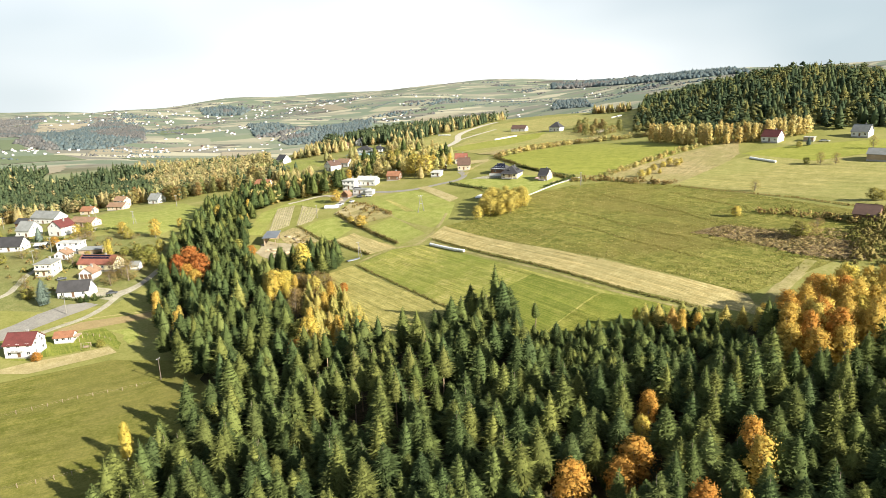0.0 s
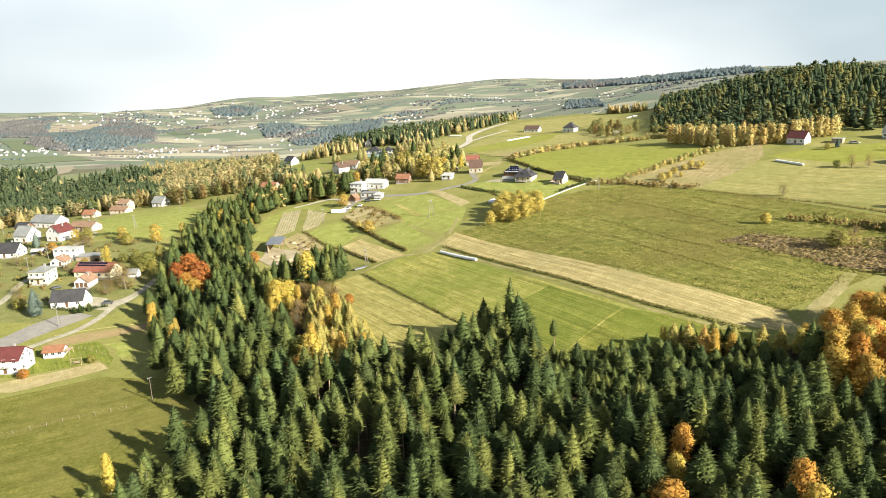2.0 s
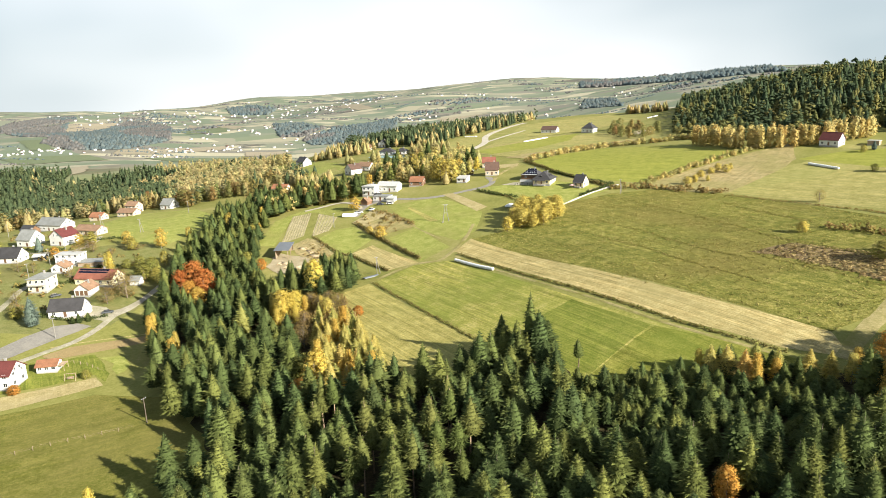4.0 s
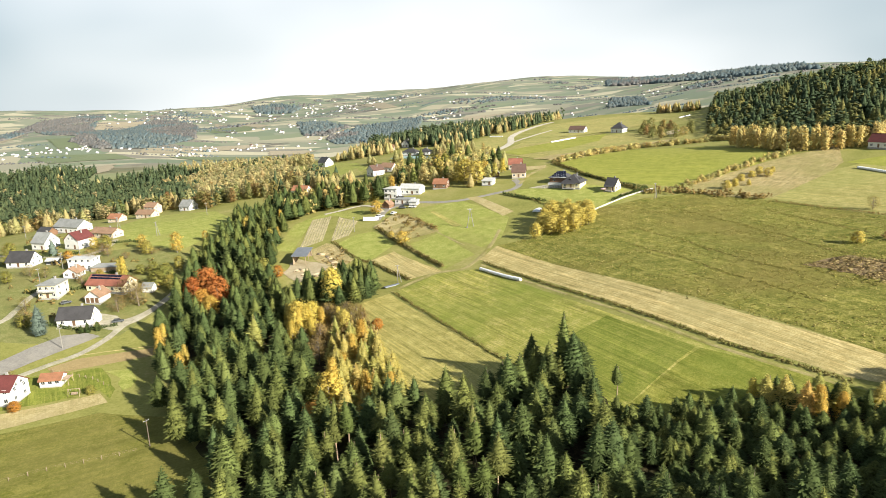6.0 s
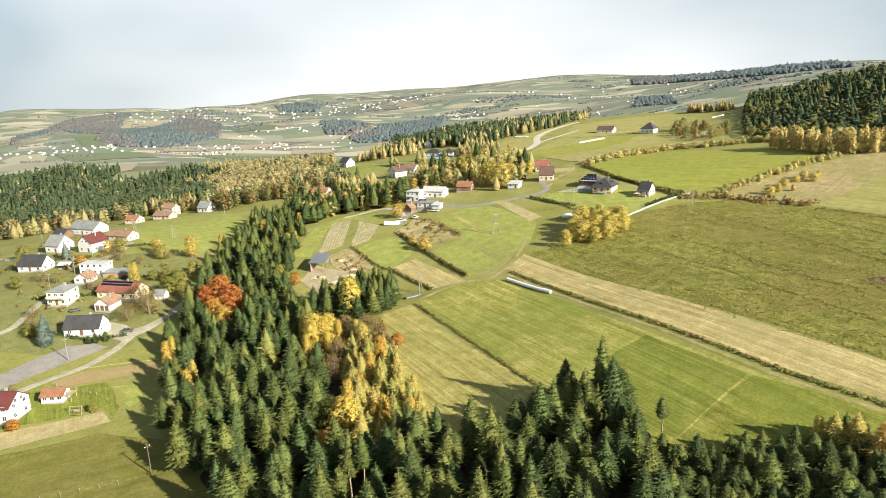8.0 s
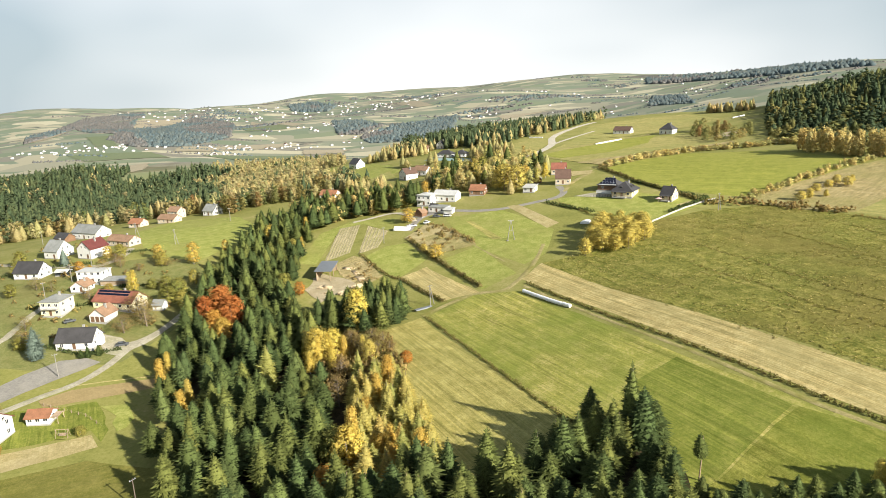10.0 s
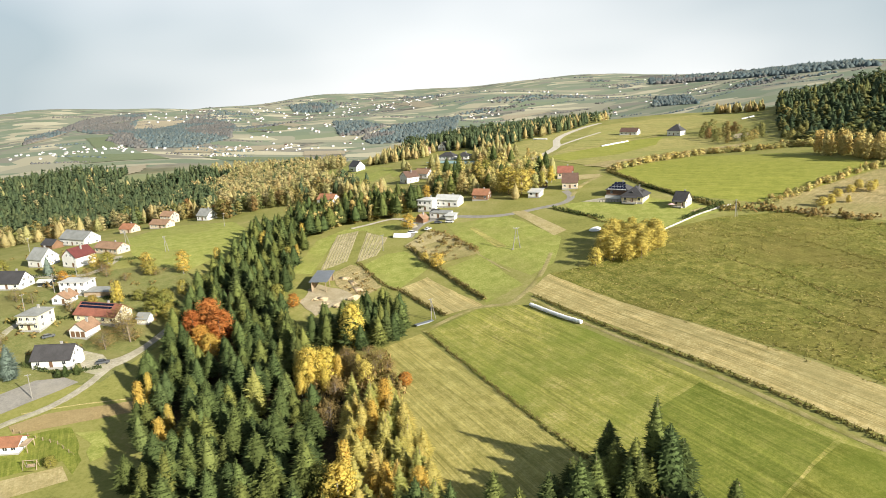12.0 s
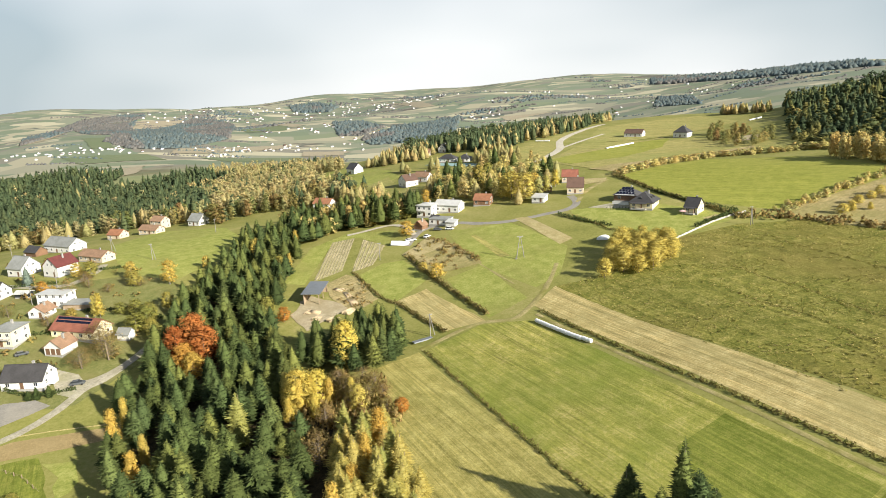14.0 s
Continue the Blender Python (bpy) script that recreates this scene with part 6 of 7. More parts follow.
house("long brown walled cottage with a tan roof", (-186, 502), -18, 13, 8, 2.8, "tan", "gable_x", 30, M_BEIGE, cols=4, group=V)
house("white gabled house with a grey roof at the meadow", (-166, 520), -22, 9, 9, 3.4, "grey", "gable_x", 40, cols=3, group=V)
house("tall pale house with a tan roof before the wood", (-194, 528), -20, 9, 8, 5.5, "tan", "gable_x", 32, M_BEIGE, cols=3, storeys=2, group=V)
red_house = house("two-storey white house with a dark red roof", (-128.4, 239), -3, 10, 9, 5.0, "maroon", "gable_x", 34, cols=3, storeys=2, group=V)
g = house("small white garage with an orange tiled roof", (-120, 251.5), 5, 6.5, 5, 2.4, "orange", "gable_x", 28, cols=3, chimney=False, door=False, group=V, category="garage")
bm = bmesh.new()
box(bm, 0.2, 2.2, 0.4, 4.2, 1.9, 2.05)
for px, py in ((2.1, 0.5), (2.1, 4.1)):
    box(bm, px - 0.07, px + 0.07, py - 0.07, py + 0.07, -0.4, 1.9)
part("lean_to", bm, M_WOOD, g, "open wooden lean-to")
pale_house = house("white two-storey house with a pale flat roof", (-15.8, 461), -24, 9, 9, 6.2, "white", "hip", 12, cols=3, storeys=2, group=V)
house("long white building with a pale sheet roof", (-1.5, 462), -25, 14, 8, 4.0, "white", "gable_x", 28, cols=4, group=V)
house("low white workshop with a flat pale roof", (-7.5, 441), -24, 10, 8, 2.8, "grey", "flat", 0, cols=3, group=V)
house("small brown hut with a tan roof", (-20, 439), -32, 5, 5, 2.5, "tan", "gable_y", 40, M_BRICKW, cols=1, panes=False, group=V, category="hut")
house("brown boarded house with an orange roof", (15.5, 467), -20, 9, 7.5, 3.0, "orange", "gable_x", 36, M_BRICKW, cols=3, group=V)
house("small white shed with a pale roof beside the road", (43.5, 456), -25, 6.5, 7, 2.6, "white", "shed", 8, cols=2, chimney=False, group=V, category="shed")
house("tall brick house with a steep brown roof", (66, 466), -12, 8.5, 8.5, 3.8, "brown", "gable_x", 46, M_BEIGE, cols=3, group=V)
house("small grey roofed outbuilding under trees", (51, 479), -5, 6, 7, 2.5, "grey", "gable_y", 42, M_BRICKW, cols=1, panes=False, group=V, category="shed")
villa = house("cream villa with a big dark hipped roof", (90, 421), -30, 10.5, 13, 3.0, "dark", "hip", 36, M_CREAM, over=0.8, cols=3, group="hill houses")
wing = house("timber garage wing with solar panels on a dark hipped roof", (86.5, 437), -30, 11, 10, 3.0, "dark", "hip", 32, M_BRICKW, over=0.7, cols=2, group="hill houses", category="garage")
cottage = house("small cream house with a steep dark roof", (106.5, 408), -42, 6.0, 7.5, 3.0, "dark", "gable_x", 44, M_CREAM, cols=2, group="hill houses")
house("white farmhouse with a low dark brown roof", (165.5, 719), -32, 16, 11, 3.2, "brown", "gable_x", 30, cols=4, group="hill houses")
house("white house with a dark hipped roof on the hill", (194, 684), -42, 12, 11, 4.2, "dark", "hip", 42, cols=3, group="hill houses")
house("white gabled house with a brown roof among trees", (-37, 563), -55, 10, 10, 4.4, "brown", "gable_y", 36, cols=2, group=V)
house("pale house with a grey tan roof among trees", (-23, 575), -30, 11, 8, 3.6, "tan", "gable_x", 36, cols=3, group=V)
house("low white house with a dark hipped roof", (-4, 657), -25, 14, 9, 3.0, "dark", "hip", 32, cols=4, group=V)
house("white house with a dark hipped roof beside another", (8, 647), -20, 10, 9, 3.0, "dark", "hip", 30, cols=3, group=V)
house("white house with a steep dark roof above the wood", (-92, 690), -45, 11, 10, 4.5, "dark", "gable_x", 42, cols=3, group=V)
house("tan walled house with a tan roof", (-27, 728), -25, 11, 8, 3.4, "tan", "gable_x", 36, M_BEIGE, cols=3, group=V)
house("small white house with a dark roof", (-12, 734), -30, 8, 8, 4.0, "dark", "gable_y", 42, cols=2, group=V)
house("white walled house with a pinkish orange roof", (-84, 527), -22, 12, 8.5, 3.2, "orange", "gable_x", 34, cols=3, group=V)
house("white house with a dark red roof before the larches", (264, 415), -58, 11, 9, 3.6, "maroon", "gable_x", 42, cols=3, group="hill houses")
house("white house with a grey cross roof by the forest", (313, 396), -58, 10, 9, 3.4, "grey", "gable_x", 42, cols=3, group="hill houses")
house("old grey wooden barn by the pasture", (201, 245), -50, 9, 10, 3.0, "brown", "gable_x", 34, M_BRICKW, door=False, panes=False, chimney=False, group="barns", category="barn")
house("grey roofed barn beside the hay field", (284, 340), -50, 12, 10, 3.4, "grey", "gable_x", 30, M_WOOD, door=False, panes=False, chimney=False, group="barns", category="barn")

def porch(root, x0, x1, deep, h, n):
    """An open porch with posts under a low roof before a house's front."""
    bm = bmesh.new()
    prism(bm, [(-deep, h), (0.4, h + 0.7), (0.4, h + 0.85), (-deep, h + 0.15)], x0 - 0.3, x1 + 0.3, False)
    top = part("porch_roof", bm, ROOFS["dark"], root, "low dark porch roof")
    bm = bmesh.new()
    box(bm, x0, x1, -deep, -0.06, -0.4, 0.12)
    part("terrace", bm, M_PLINTH, root, "paved terrace")
    for i in range(n):
        bm = bmesh.new()
        x = x0 + 0.2 + (x1 - x0 - 0.4) * i / (n - 1)
        box(bm, x - 0.12, x + 0.12, -deep + 0.1, -deep + 0.34, 0.12, h + 0.12)
        part("porch_post", bm, M_WOOD, root)


def balcony(root, x0, x1, z, deep=1.3):
    """A slab with a slatted white railing along a house's front."""
    bm = bmesh.new()
    box(bm, x0, x1, -deep, 0.0, z - 0.12, z + 0.04)
    slab = part("balcony", bm, M_PLINTH, root, "balcony slab with a pale railing")
    bm = bmesh.new()
    box(bm, x0, x1, -deep, -deep + 0.06, z + 0.92, z + 1.0)
    part("handrail", bm, M_FRAME, slab)
    n = max(2, int((x1 - x0) / 0.45))
    for i in range(n + 1):
        bm = bmesh.new()
        x = x0 + 0.04 + (x1 - x0 - 0.08) * i / n
        box(bm, x - 0.03, x + 0.03, -deep, -deep + 0.05, z + 0.04, z + 0.92)
        part("baluster", bm, M_FRAME, slab)


def dormer(root, x, y, z, w, deep, side):
    """A small gabled dormer looking to the front or the right side of a roof."""
    bm = bmesh.new()
    if side == "front":
        prism(bm, [(x - w / 2, z), (x + w / 2, z), (x + w / 2, z + 0.9), (x, z + 1.6), (x - w / 2, z + 0.9)], y, y + deep, True)
    else:
        prism(bm, [(y - w / 2, z), (y + w / 2, z), (y + w / 2, z + 0.9), (y, z + 1.6), (y - w / 2, z + 0.9)], x - deep, x, False)
    d = part("dormer", bm, ROOFS["dark"], root, "small gabled dormer")
    bm = bmesh.new()
    if side == "front":
        box(bm, x - w * 0.35, x + w * 0.35, y - 0.05, y - 0.01, z + 0.15, z + 0.9)
    else:
        box(bm, x + 0.01, x + 0.05, y - w * 0.35, y + w * 0.35, z + 0.15, z + 0.9)
    part("pane", bm, M_GLASS, d)


balcony(cream_house, -7.6, -0.4, 3.1)
balcony(red_house, -7.5, -3.0, 2.6, 1.1)
balcony(pale_house, -8.5, -3.5, 3.1)
porch(villa, -9.6, -2.6, 2.2, 2.5, 4)
dormer(villa, -6.0, 1.2, 3.9, 1.8, 2.6, "front")
dormer(villa, -1.2, 5.0, 3.9, 1.5, 2.2, "right")
dormer(villa, -1.2, 8.6, 3.9, 1.5, 2.2, "right")
porch(cottage, -5.4, -1.0, 1.8, 2.3, 3)
bm = bmesh.new()
box(bm, -9.5, -1.5, -7.2, -6.9, -0.5, 0.9)
part("retaining_wall", bm, M_WHITE, wing, "low white retaining wall")
parasol = tagged(new("parasol"), "pale pink garden parasol on the terrace", "parasol")
parasol.matrix_basis = pose(100.5, 409.5, on_ground(100.5, 409.5), 0, 0, 15)
vs, fs = [], []
cyl(vs, fs, (0, 0, 0), (0, 0, 2.5), 0.05, 0.05, 6)
ob = new("pole", mesh_of("pole", vs, fs, M_WOOD))
ob.parent = parasol
vs, fs = [], []
cyl(vs, fs, (0, 0, 2.1), (0, 0, 2.75), 1.7, 0.05, 8)
ob = new("canopy", mesh_of("canopy", vs, fs, M_PARASOL))
ob.parent = parasol

# solar panels lie on the front slope of the garage wing's hipped roof
k = math.tan(radians(32))
roof_ob = [o for o in wing.children if o.name.startswith("roof")][0]
for j in range(3):
    for i in range(6 - j):
        bm = bmesh.new()
        x0, s0 = -9.9 + j * 0.95 + i * 1.5, 0.0 + j * 1.62
        vs = [bm.verts.new((x, s, 3.0 - 0.05 + (s + 0.7) * k + o)) for o in (0.06, 0.12) for x, s in ((x0, s0), (x0 + 1.32, s0), (x0 + 1.32, s0 + 1.42), (x0, s0 + 1.42))]
        for f in ((4, 5, 6, 7), (3, 2, 1, 0), (0, 1, 5, 4), (1, 2, 6, 5), (2, 3, 7, 6), (3, 0, 4, 7)):
            bm.faces.new([vs[q] for q in f])
        panel = part("solar_panel", bm, M_SOLAR, roof_ob, "dark blue solar panel")
bm = bmesh.new()
for p in ((-10.35, -0.45), (-0.65, -0.45), (-4.3, 4.75), (-7.3, 4.75)):
    bm.verts.new((p[0], p[1], 3.0 - 0.05 + (p[1] + 0.7) * k + 0.03))
bm.faces.new(list(bm.verts))
bmesh.ops.solidify(bm, geom=list(bm.faces), thickness=0.02)
part("panel_rails", bm, M_FRAME, roof_ob, "pale aluminium mounting rails")

house("long low shed with a weathered grey roof", (-146.5, 356.5), -2, 12, 5, 2.2, "grey", "shed", 6, M_WOOD, door=False, chimney=False, panes=False, group=V, category="shed", name="shed")
house("small garden hut with a blue-grey roof", (-120.5, 331.5), -8, 4.5, 4, 2.2, "grey", "gable_x", 38, M_WHITE, door=False, chimney=False, panes=False, group=V, category="hut", name="hut")
house("low glass garden greenhouse", (-180.5, 369.7), 0, 5.5, 4, 1.8, "white", "gable_x", 20, M_GLASS, door=False, chimney=False, panes=False, group=V, category="greenhouse", name="greenhouse")
house("older house with a faded red roof behind the brick house", (69, 500), -12, 9, 8, 3.4, "red", "gable_x", 40, M_BEIGE, cols=3, group=V)
house("open carport with a pale roof by the hill house", (283, 406), -50, 6, 5, 2.2, "white", "flat", 0, M_WOOD, door=False, chimney=False, panes=False, group="hill houses", category="carport", name="carport")
house("small white lean-to workshop beside the road", (-3.5, 437), -24, 5, 4, 2.2, "white", "shed", 10, M_WHITE, door=False, chimney=False, panes=False, group=V, category="shed", name="shed")
house("small brown shed behind the workshops", (-12.5, 449), -24, 4, 4, 2.3, "dark", "gable_x", 30, M_BRICKW, door=False, chimney=False, panes=False, group=V, category="shed", name="shed")

# white polytunnel by the earth heap
bm = bmesh.new()
arch = [(1.7 * math.cos(math.pi * k / 8), 1.9 * math.sin(math.pi * k / 8)) for k in range(9)]
prism(bm, arch, 0, 8.5, True)
me = bpy.data.meshes.new("polytunnel")
bm.to_mesh(me)
bm.free()
me.materials.append(M_WRAP)
ob = tagged(new("polytunnel", me), "low white polytunnel beside the earth heap", "polytunnel")
ob.matrix_basis = pose(-25.8, 421.5, on_ground(-29, 422) - 0.05, 0, 0, 76)

# villa grounds: forecourt, terrace bed, clipped thujas, boundary hedges
patch("forecourt", [(63, 437.5), (71, 432.5), (82.5, 428), (86, 436), (75, 440.5)], M_LANE, "pale paved forecourt before the villa", "pavement", 0.14, 0.2)
patch("garden_bed", [(107, 403), (114.5, 406.5), (116, 403.5), (109.3, 399.4)], M_PLOUGH, "tilled garden bed beside the small house", "garden bed", 0.14, 0.2)
tv, tf, _ = leaf_crown(random.Random(4), 1.8, 0.55, 0.0, 7, 9, 0.13, "cone")
thuja = None
for i in range(9):
    p = Vector((71.0, 430.6)).lerp(Vector((82.0, 426.3)), i / 8)
    m = pose(p.x, p.y, on_ground(p.x, p.y) - 0.02, 0, 0, i * 40)
    if thuja is None:
        thuja = tagged(new("thuja", mesh_of("thuja", tv, tf, M_BOXHEDGE)), "small clipped dark green thuja by the forecourt", "shrub", "thuja row")
        thuja.matrix_basis = m
    else:
        copy_thing(thuja, m)
for line in ([(98.7, 459), (108.3, 435), (117.5, 418), (125, 409)], [(106, 396), (113, 400), (121, 405)], [(47.3, 432), (57.4, 417), (68, 406)]):
    stand("hedge", [(r.choice(BUSH), x, y, r.uniform(0.5, 0.8), r.uniform(0.5, 0.9), r.uniform(0, 6.28)) for x, y in row_of(line, 0.8, 61, 0.4)], M_BOXHEDGE, "dark boundary hedge round the villa lawn", "hedge")

# open timber shed in the lumber yard
shed = tagged(new("timber_shed"), "open timber shed with a grey sheet roof", "shed")
shed.matrix_basis = pose(-57.5, 360.5, on_ground(-57, 366) + 0.05, 0, 0, -4)
for px, py, hh in ((-6.3, 0.3, 3.9), (-0.2, 0.3, 3.9), (-6.3, 6.5, 4.4), (-0.2, 6.5, 4.4), (-6.3, 12.6, 4.9), (-0.2, 12.6, 4.9)):
    bm = bmesh.new()
    box(bm, px - 0.13, px + 0.13, py - 0.13, py + 0.13, -0.8, hh)
    part("post", bm, M_WOOD, shed)
bm = bmesh.new()
prism(bm, [(-0.6, 3.85), (13.4, 5.0), (13.4, 5.15), (-0.6, 4.0)], -7.2, 0.7, False)
part("roof", bm, M_SHEETGREY, shed, "grey metal sheet roof")
for x0, x1, y0, y1, nm in ((-6.45, -6.35, 0.5, 12.5, "side_wall"), (-6.3, -0.2, 12.7, 12.8, "back_wall")):
    bm = bmesh.new()
    box(bm, x0, x1, y0, y1, -0.3, 3.9)
    part(nm, bm, M_WOOD, shed)


def log_pile(x, y, rz, length, n, rows_, mat, label):
    """Stacked boards or logs, each its own piece."""
    root = tagged(new("timber_stack"), label, "timber", "timber stacks")
    root.matrix_basis = pose(x, y, on_ground(x, y), 0, 0, rz)
    q = random.Random(int(x * 7 + y))
    for j in range(rows_):
        for i in range(n - j):
            vs, fs = [], []
            rad = 0.2
            cx = (i + j * 0.5) * 0.42
            o = q.uniform(-0.5, 0.5)
            cyl(vs, fs, (cx, o, 0.2 + j * 0.36), (cx, o + length, 0.2 + j * 0.36), rad, rad * 0.85, 6)
            k0 = len(vs) - 12
            for e in (0, 6):
                for t in range(1, 5):
                    fs.append((k0 + e, k0 + e + t, k0 + e + t + 1) if e else (k0 + e, k0 + e + t + 1, k0 + e + t))
            ob = new("log", mesh_of("log", vs, fs, mat))
            ob.parent = root


for args in ((-52, 344, -30, 4.5, 8, 3), (-47, 350, -30, 5.0, 9, 3), (-58, 346, -20, 4.0, 8, 2), (-62, 352, -15, 4.0, 7, 2), (-44, 357, 28, 8.0, 8, 2), (-47, 365, 28, 7.0, 6, 2), (-50, 373, 28, 6.0, 5, 1), (-51, 372, 55, 4.0, 6, 2), (-56, 351, 70, 4.5, 7, 2)):
    log_pile(*args, M_LOG, "pale stacked timber in the lumber yard")
patch("ground_lumber_yard", [(-67, 352), (-66, 364), (-63, 370), (-52, 363), (-46, 354), (-50, 347), (-57, 337)], M_SAND, "pale bare ground of the lumber yard", "ground", 0.16, 2.2)
patch("ground_timber_scrub", [(-60, 380), (-52, 391), (-46, 387), (-34, 361), (-40, 354), (-46, 353.5), (-52, 364)], M_FALLOW, "tan weedy ground with old timber", "ground", 0.12, 1.5)
stand("yard_scrub", [(r.choice(BUSH), x, y, r.uniform(0.4, 1.1), r.uniform(0.3, 0.9), r.uniform(0, 6.28)) for x, y in scatter([(-53, 366), (-52, 379), (-46, 384), (-38, 372), (-34, 358), (-42, 353)], 4.2, 71, 0.6)], M_SCRUB, "brown weeds and brush round the old timber", "shrubs")

# ---- bale rows, poles, mast, fences ----
def bale():
    bm = bmesh.new()
    n, rad, half = 14, 0.72, 0.62
    rings = [(-half, rad - 0.12), (-half + 0.06, rad - 0.03), (-half + 0.16, rad), (half - 0.16, rad), (half - 0.06, rad - 0.03), (half, rad - 0.12)]
    loops = [[bm.verts.new((x, r_ * math.cos(6.2832 * k / n), rad * 0.97 + r_ * math.sin(6.2832 * k / n) * 0.97)) for k in range(n)] for x, r_ in rings]
    for a, b in zip(loops, loops[1:]):
        for k in range(n):
            bm.faces.new((a[k], b[k], b[(k + 1) % n], a[(k + 1) % n]))
    bm.faces.new(loops[0])
    bm.faces.new(loops[-1][::-1])
    bmesh.ops.recalc_face_normals(bm, faces=bm.faces)
    for f in bm.faces:
        f.smooth = True
    me = bpy.data.meshes.new("silage_bale")
    bm.to_mesh(me)
    bm.free()
    me.materials.append(M_WRAP)
    return tagged(new("silage_bale", me), "white plastic-wrapped round silage bale in a row", "bale", "silage bale rows")


proto_bale, first = bale(), True
q = random.Random(8)
for line in ([(23.6, 320.8), (33, 305), (37.6, 298.6)], [(231.5, 391.5), (238, 374.5)], [(118, 646), (145, 669)], [(72.5, 738.8), (84.4, 729.9)], [(273.8, 749.5), (287.3, 754.3)]):
    for a, b in zip(line, line[1:]):
        a, b = Vector(a), Vector(b)
        n = int((b - a).length / 1.26)
        ang = math.degrees(math.atan2(b.y - a.y, b.x - a.x))
        for i in range(n):
            p = a.lerp(b, (i + 0.5) / n)
            m = pose(p.x + q.uniform(-0.08, 0.08), p.y + q.uniform(-0.08, 0.08), on_ground(p.x, p.y), 0, 0, ang + q.uniform(-3, 3))
            if first:
                proto_bale.matrix_basis, first = m, False
            else:
                copy_thing(proto_bale, m)


def pole(x, y, h=8.5, strut=0, arm_turn=30, mat=None, transformer=False):
    root = tagged(new("utility_pole"), "slim concrete utility pole with a crossarm", "pole", "utility poles")
    root.matrix_basis = pose(x, y, on_ground(x, y), 0, 0, arm_turn)
    vs, fs = [], []
    cyl(vs, fs, (0, 0, -0.5), (0, 0, h), 0.17, 0.11, 8)
    ob = new("shaft", mesh_of("shaft", vs, fs, mat or M_CONCRETE))
    ob.parent = root
    if strut:
        vs, fs = [], []
        cyl(vs, fs, (strut, 0, -0.5), (0.1, 0, h * 0.93), 0.15, 0.11, 8)
        ob = new("strut", mesh_of("strut", vs, fs, mat or M_CONCRETE))
        ob.parent = root
    bm = bmesh.new()
    box(bm, -0.8, 0.8, -0.06, 0.06, h - 0.45, h - 0.33)
    arm = part("crossarm", bm, M_STEEL, root)
    for i in (-0.7, 0.7):
        vs, fs = [], []
        cyl(vs, fs, (i, 0, h - 0.33), (i, 0, h - 0.1), 0.06, 0.04, 6)
        ob = new("insulator", mesh_of("insulator", vs, fs, M_WHITE))
        ob.parent = arm
    if transformer:
        bm = bmesh.new()
        box(bm, -0.5, 0.5, 0.1, 0.8, h - 2.4, h - 1.2)
        part("transformer", bm, M_STEEL, root, "grey transformer box")


for x, y, s in ((-133.8, 280, 0), (-173, 340, 0), (-174, 362, 0), (-247, 459, 0), (-176, 383, 0), (-152, 423, 1.6), (-12, 322, 1.8), (-187, 300, 0), (-38, 405, 0), (-77, 378, 0), (-143, 486, 0), (122, 388, 1.6)):
    pole(x, y, 8.2, s)
pole(-76.5, 212.5, 8.0, 0, 60, M_OLDWOOD)
pole(-184, 446, 8.5, 2.0, 10, None, True)

mast = tagged(new("power_pole"), "tall A-frame concrete power pole in the meadow", "pole")
mast.matrix_basis = pose(24.3, 383, on_ground(24.3, 383), 0, 0, 8)
Hm = 9.4
for sx in (-1, 1):
    vs, fs = [], []
    cyl(vs, fs, (sx * 1.75, 0, -0.5), (sx * 0.16, 0, Hm), 0.19, 0.12, 8)
    ob = new("leg", mesh_of("leg", vs, fs, M_CONCRETE))
    ob.parent = mast
    bm = bmesh.new()
    box(bm, sx * 1.75 - 0.45, sx * 1.75 + 0.45, -0.4, 0.4, -0.4, 0.25)
    part("footing", bm, M_CONCRETE, mast, "square concrete footing", 0.04)
for z, half_ in ((Hm * 0.52, 0.95), (Hm - 0.3, 0.5)):
    bm = bmesh.new()
    box(bm, -half_, half_, -0.07, 0.07, z - 0.09, z + 0.09)
    part("brace", bm, M_STEEL, mast)
bm = bmesh.new()
box(bm, -1.3, 1.3, 0.08, 0.2, Hm - 0.1, Hm + 0.06)
arm = part("crossarm", bm, M_STEEL, mast)
for x in (-1.2, 0.0, 1.2):
    vs, fs = [], []
    cyl(vs, fs, (x, 0.14, Hm + 0.06), (x, 0.14, Hm + 0.4), 0.08, 0.05, 6)
    ob = new("insulator", mesh_of("insulator", vs, fs, M_WHITE))
    ob.parent = arm


def fence(line, gap, h, rails, mat, label, post_w=0.14):
    root = tagged(new("fence"), label, "fence", "field fences")
    a0 = Vector(line[0])
    root.matrix_basis = pose(a0.x, a0.y, on_ground(a0.x, a0.y))
    bm = bmesh.new()
    box(bm, -post_w / 2, post_w / 2, -post_w / 2, post_w / 2, -0.3, h)
    pm = bpy.data.meshes.new("post")
    bm.to_mesh(pm)
    bm.free()
    pm.materials.append(mat)
    for p0, p1 in zip(line, line[1:]):
        p0, p1 = Vector(p0), Vector(p1)
        n = max(1, round((p1 - p0).length / gap))
        for i in range(n):
            p, e = p0.lerp(p1, i / n), p0.lerp(p1, (i + 1) / n)
            z, ze = on_ground(p.x, p.y), on_ground(e.x, e.y)
            base = root.matrix_basis.translation
            ob = new("post", pm)
            ob.parent = root
            ob.location = Vector((p.x, p.y, z)) - base
            for rz_ in rails:
                vs, fs = [], []
                cyl(vs, fs, Vector((p.x, p.y, z + rz_)) - base, Vector((e.x, e.y, ze + rz_)) - base, post_w * 0.12, post_w * 0.12, 4)
                ob = new("rail", mesh_of("rail", vs, fs, mat))
                ob.parent = root


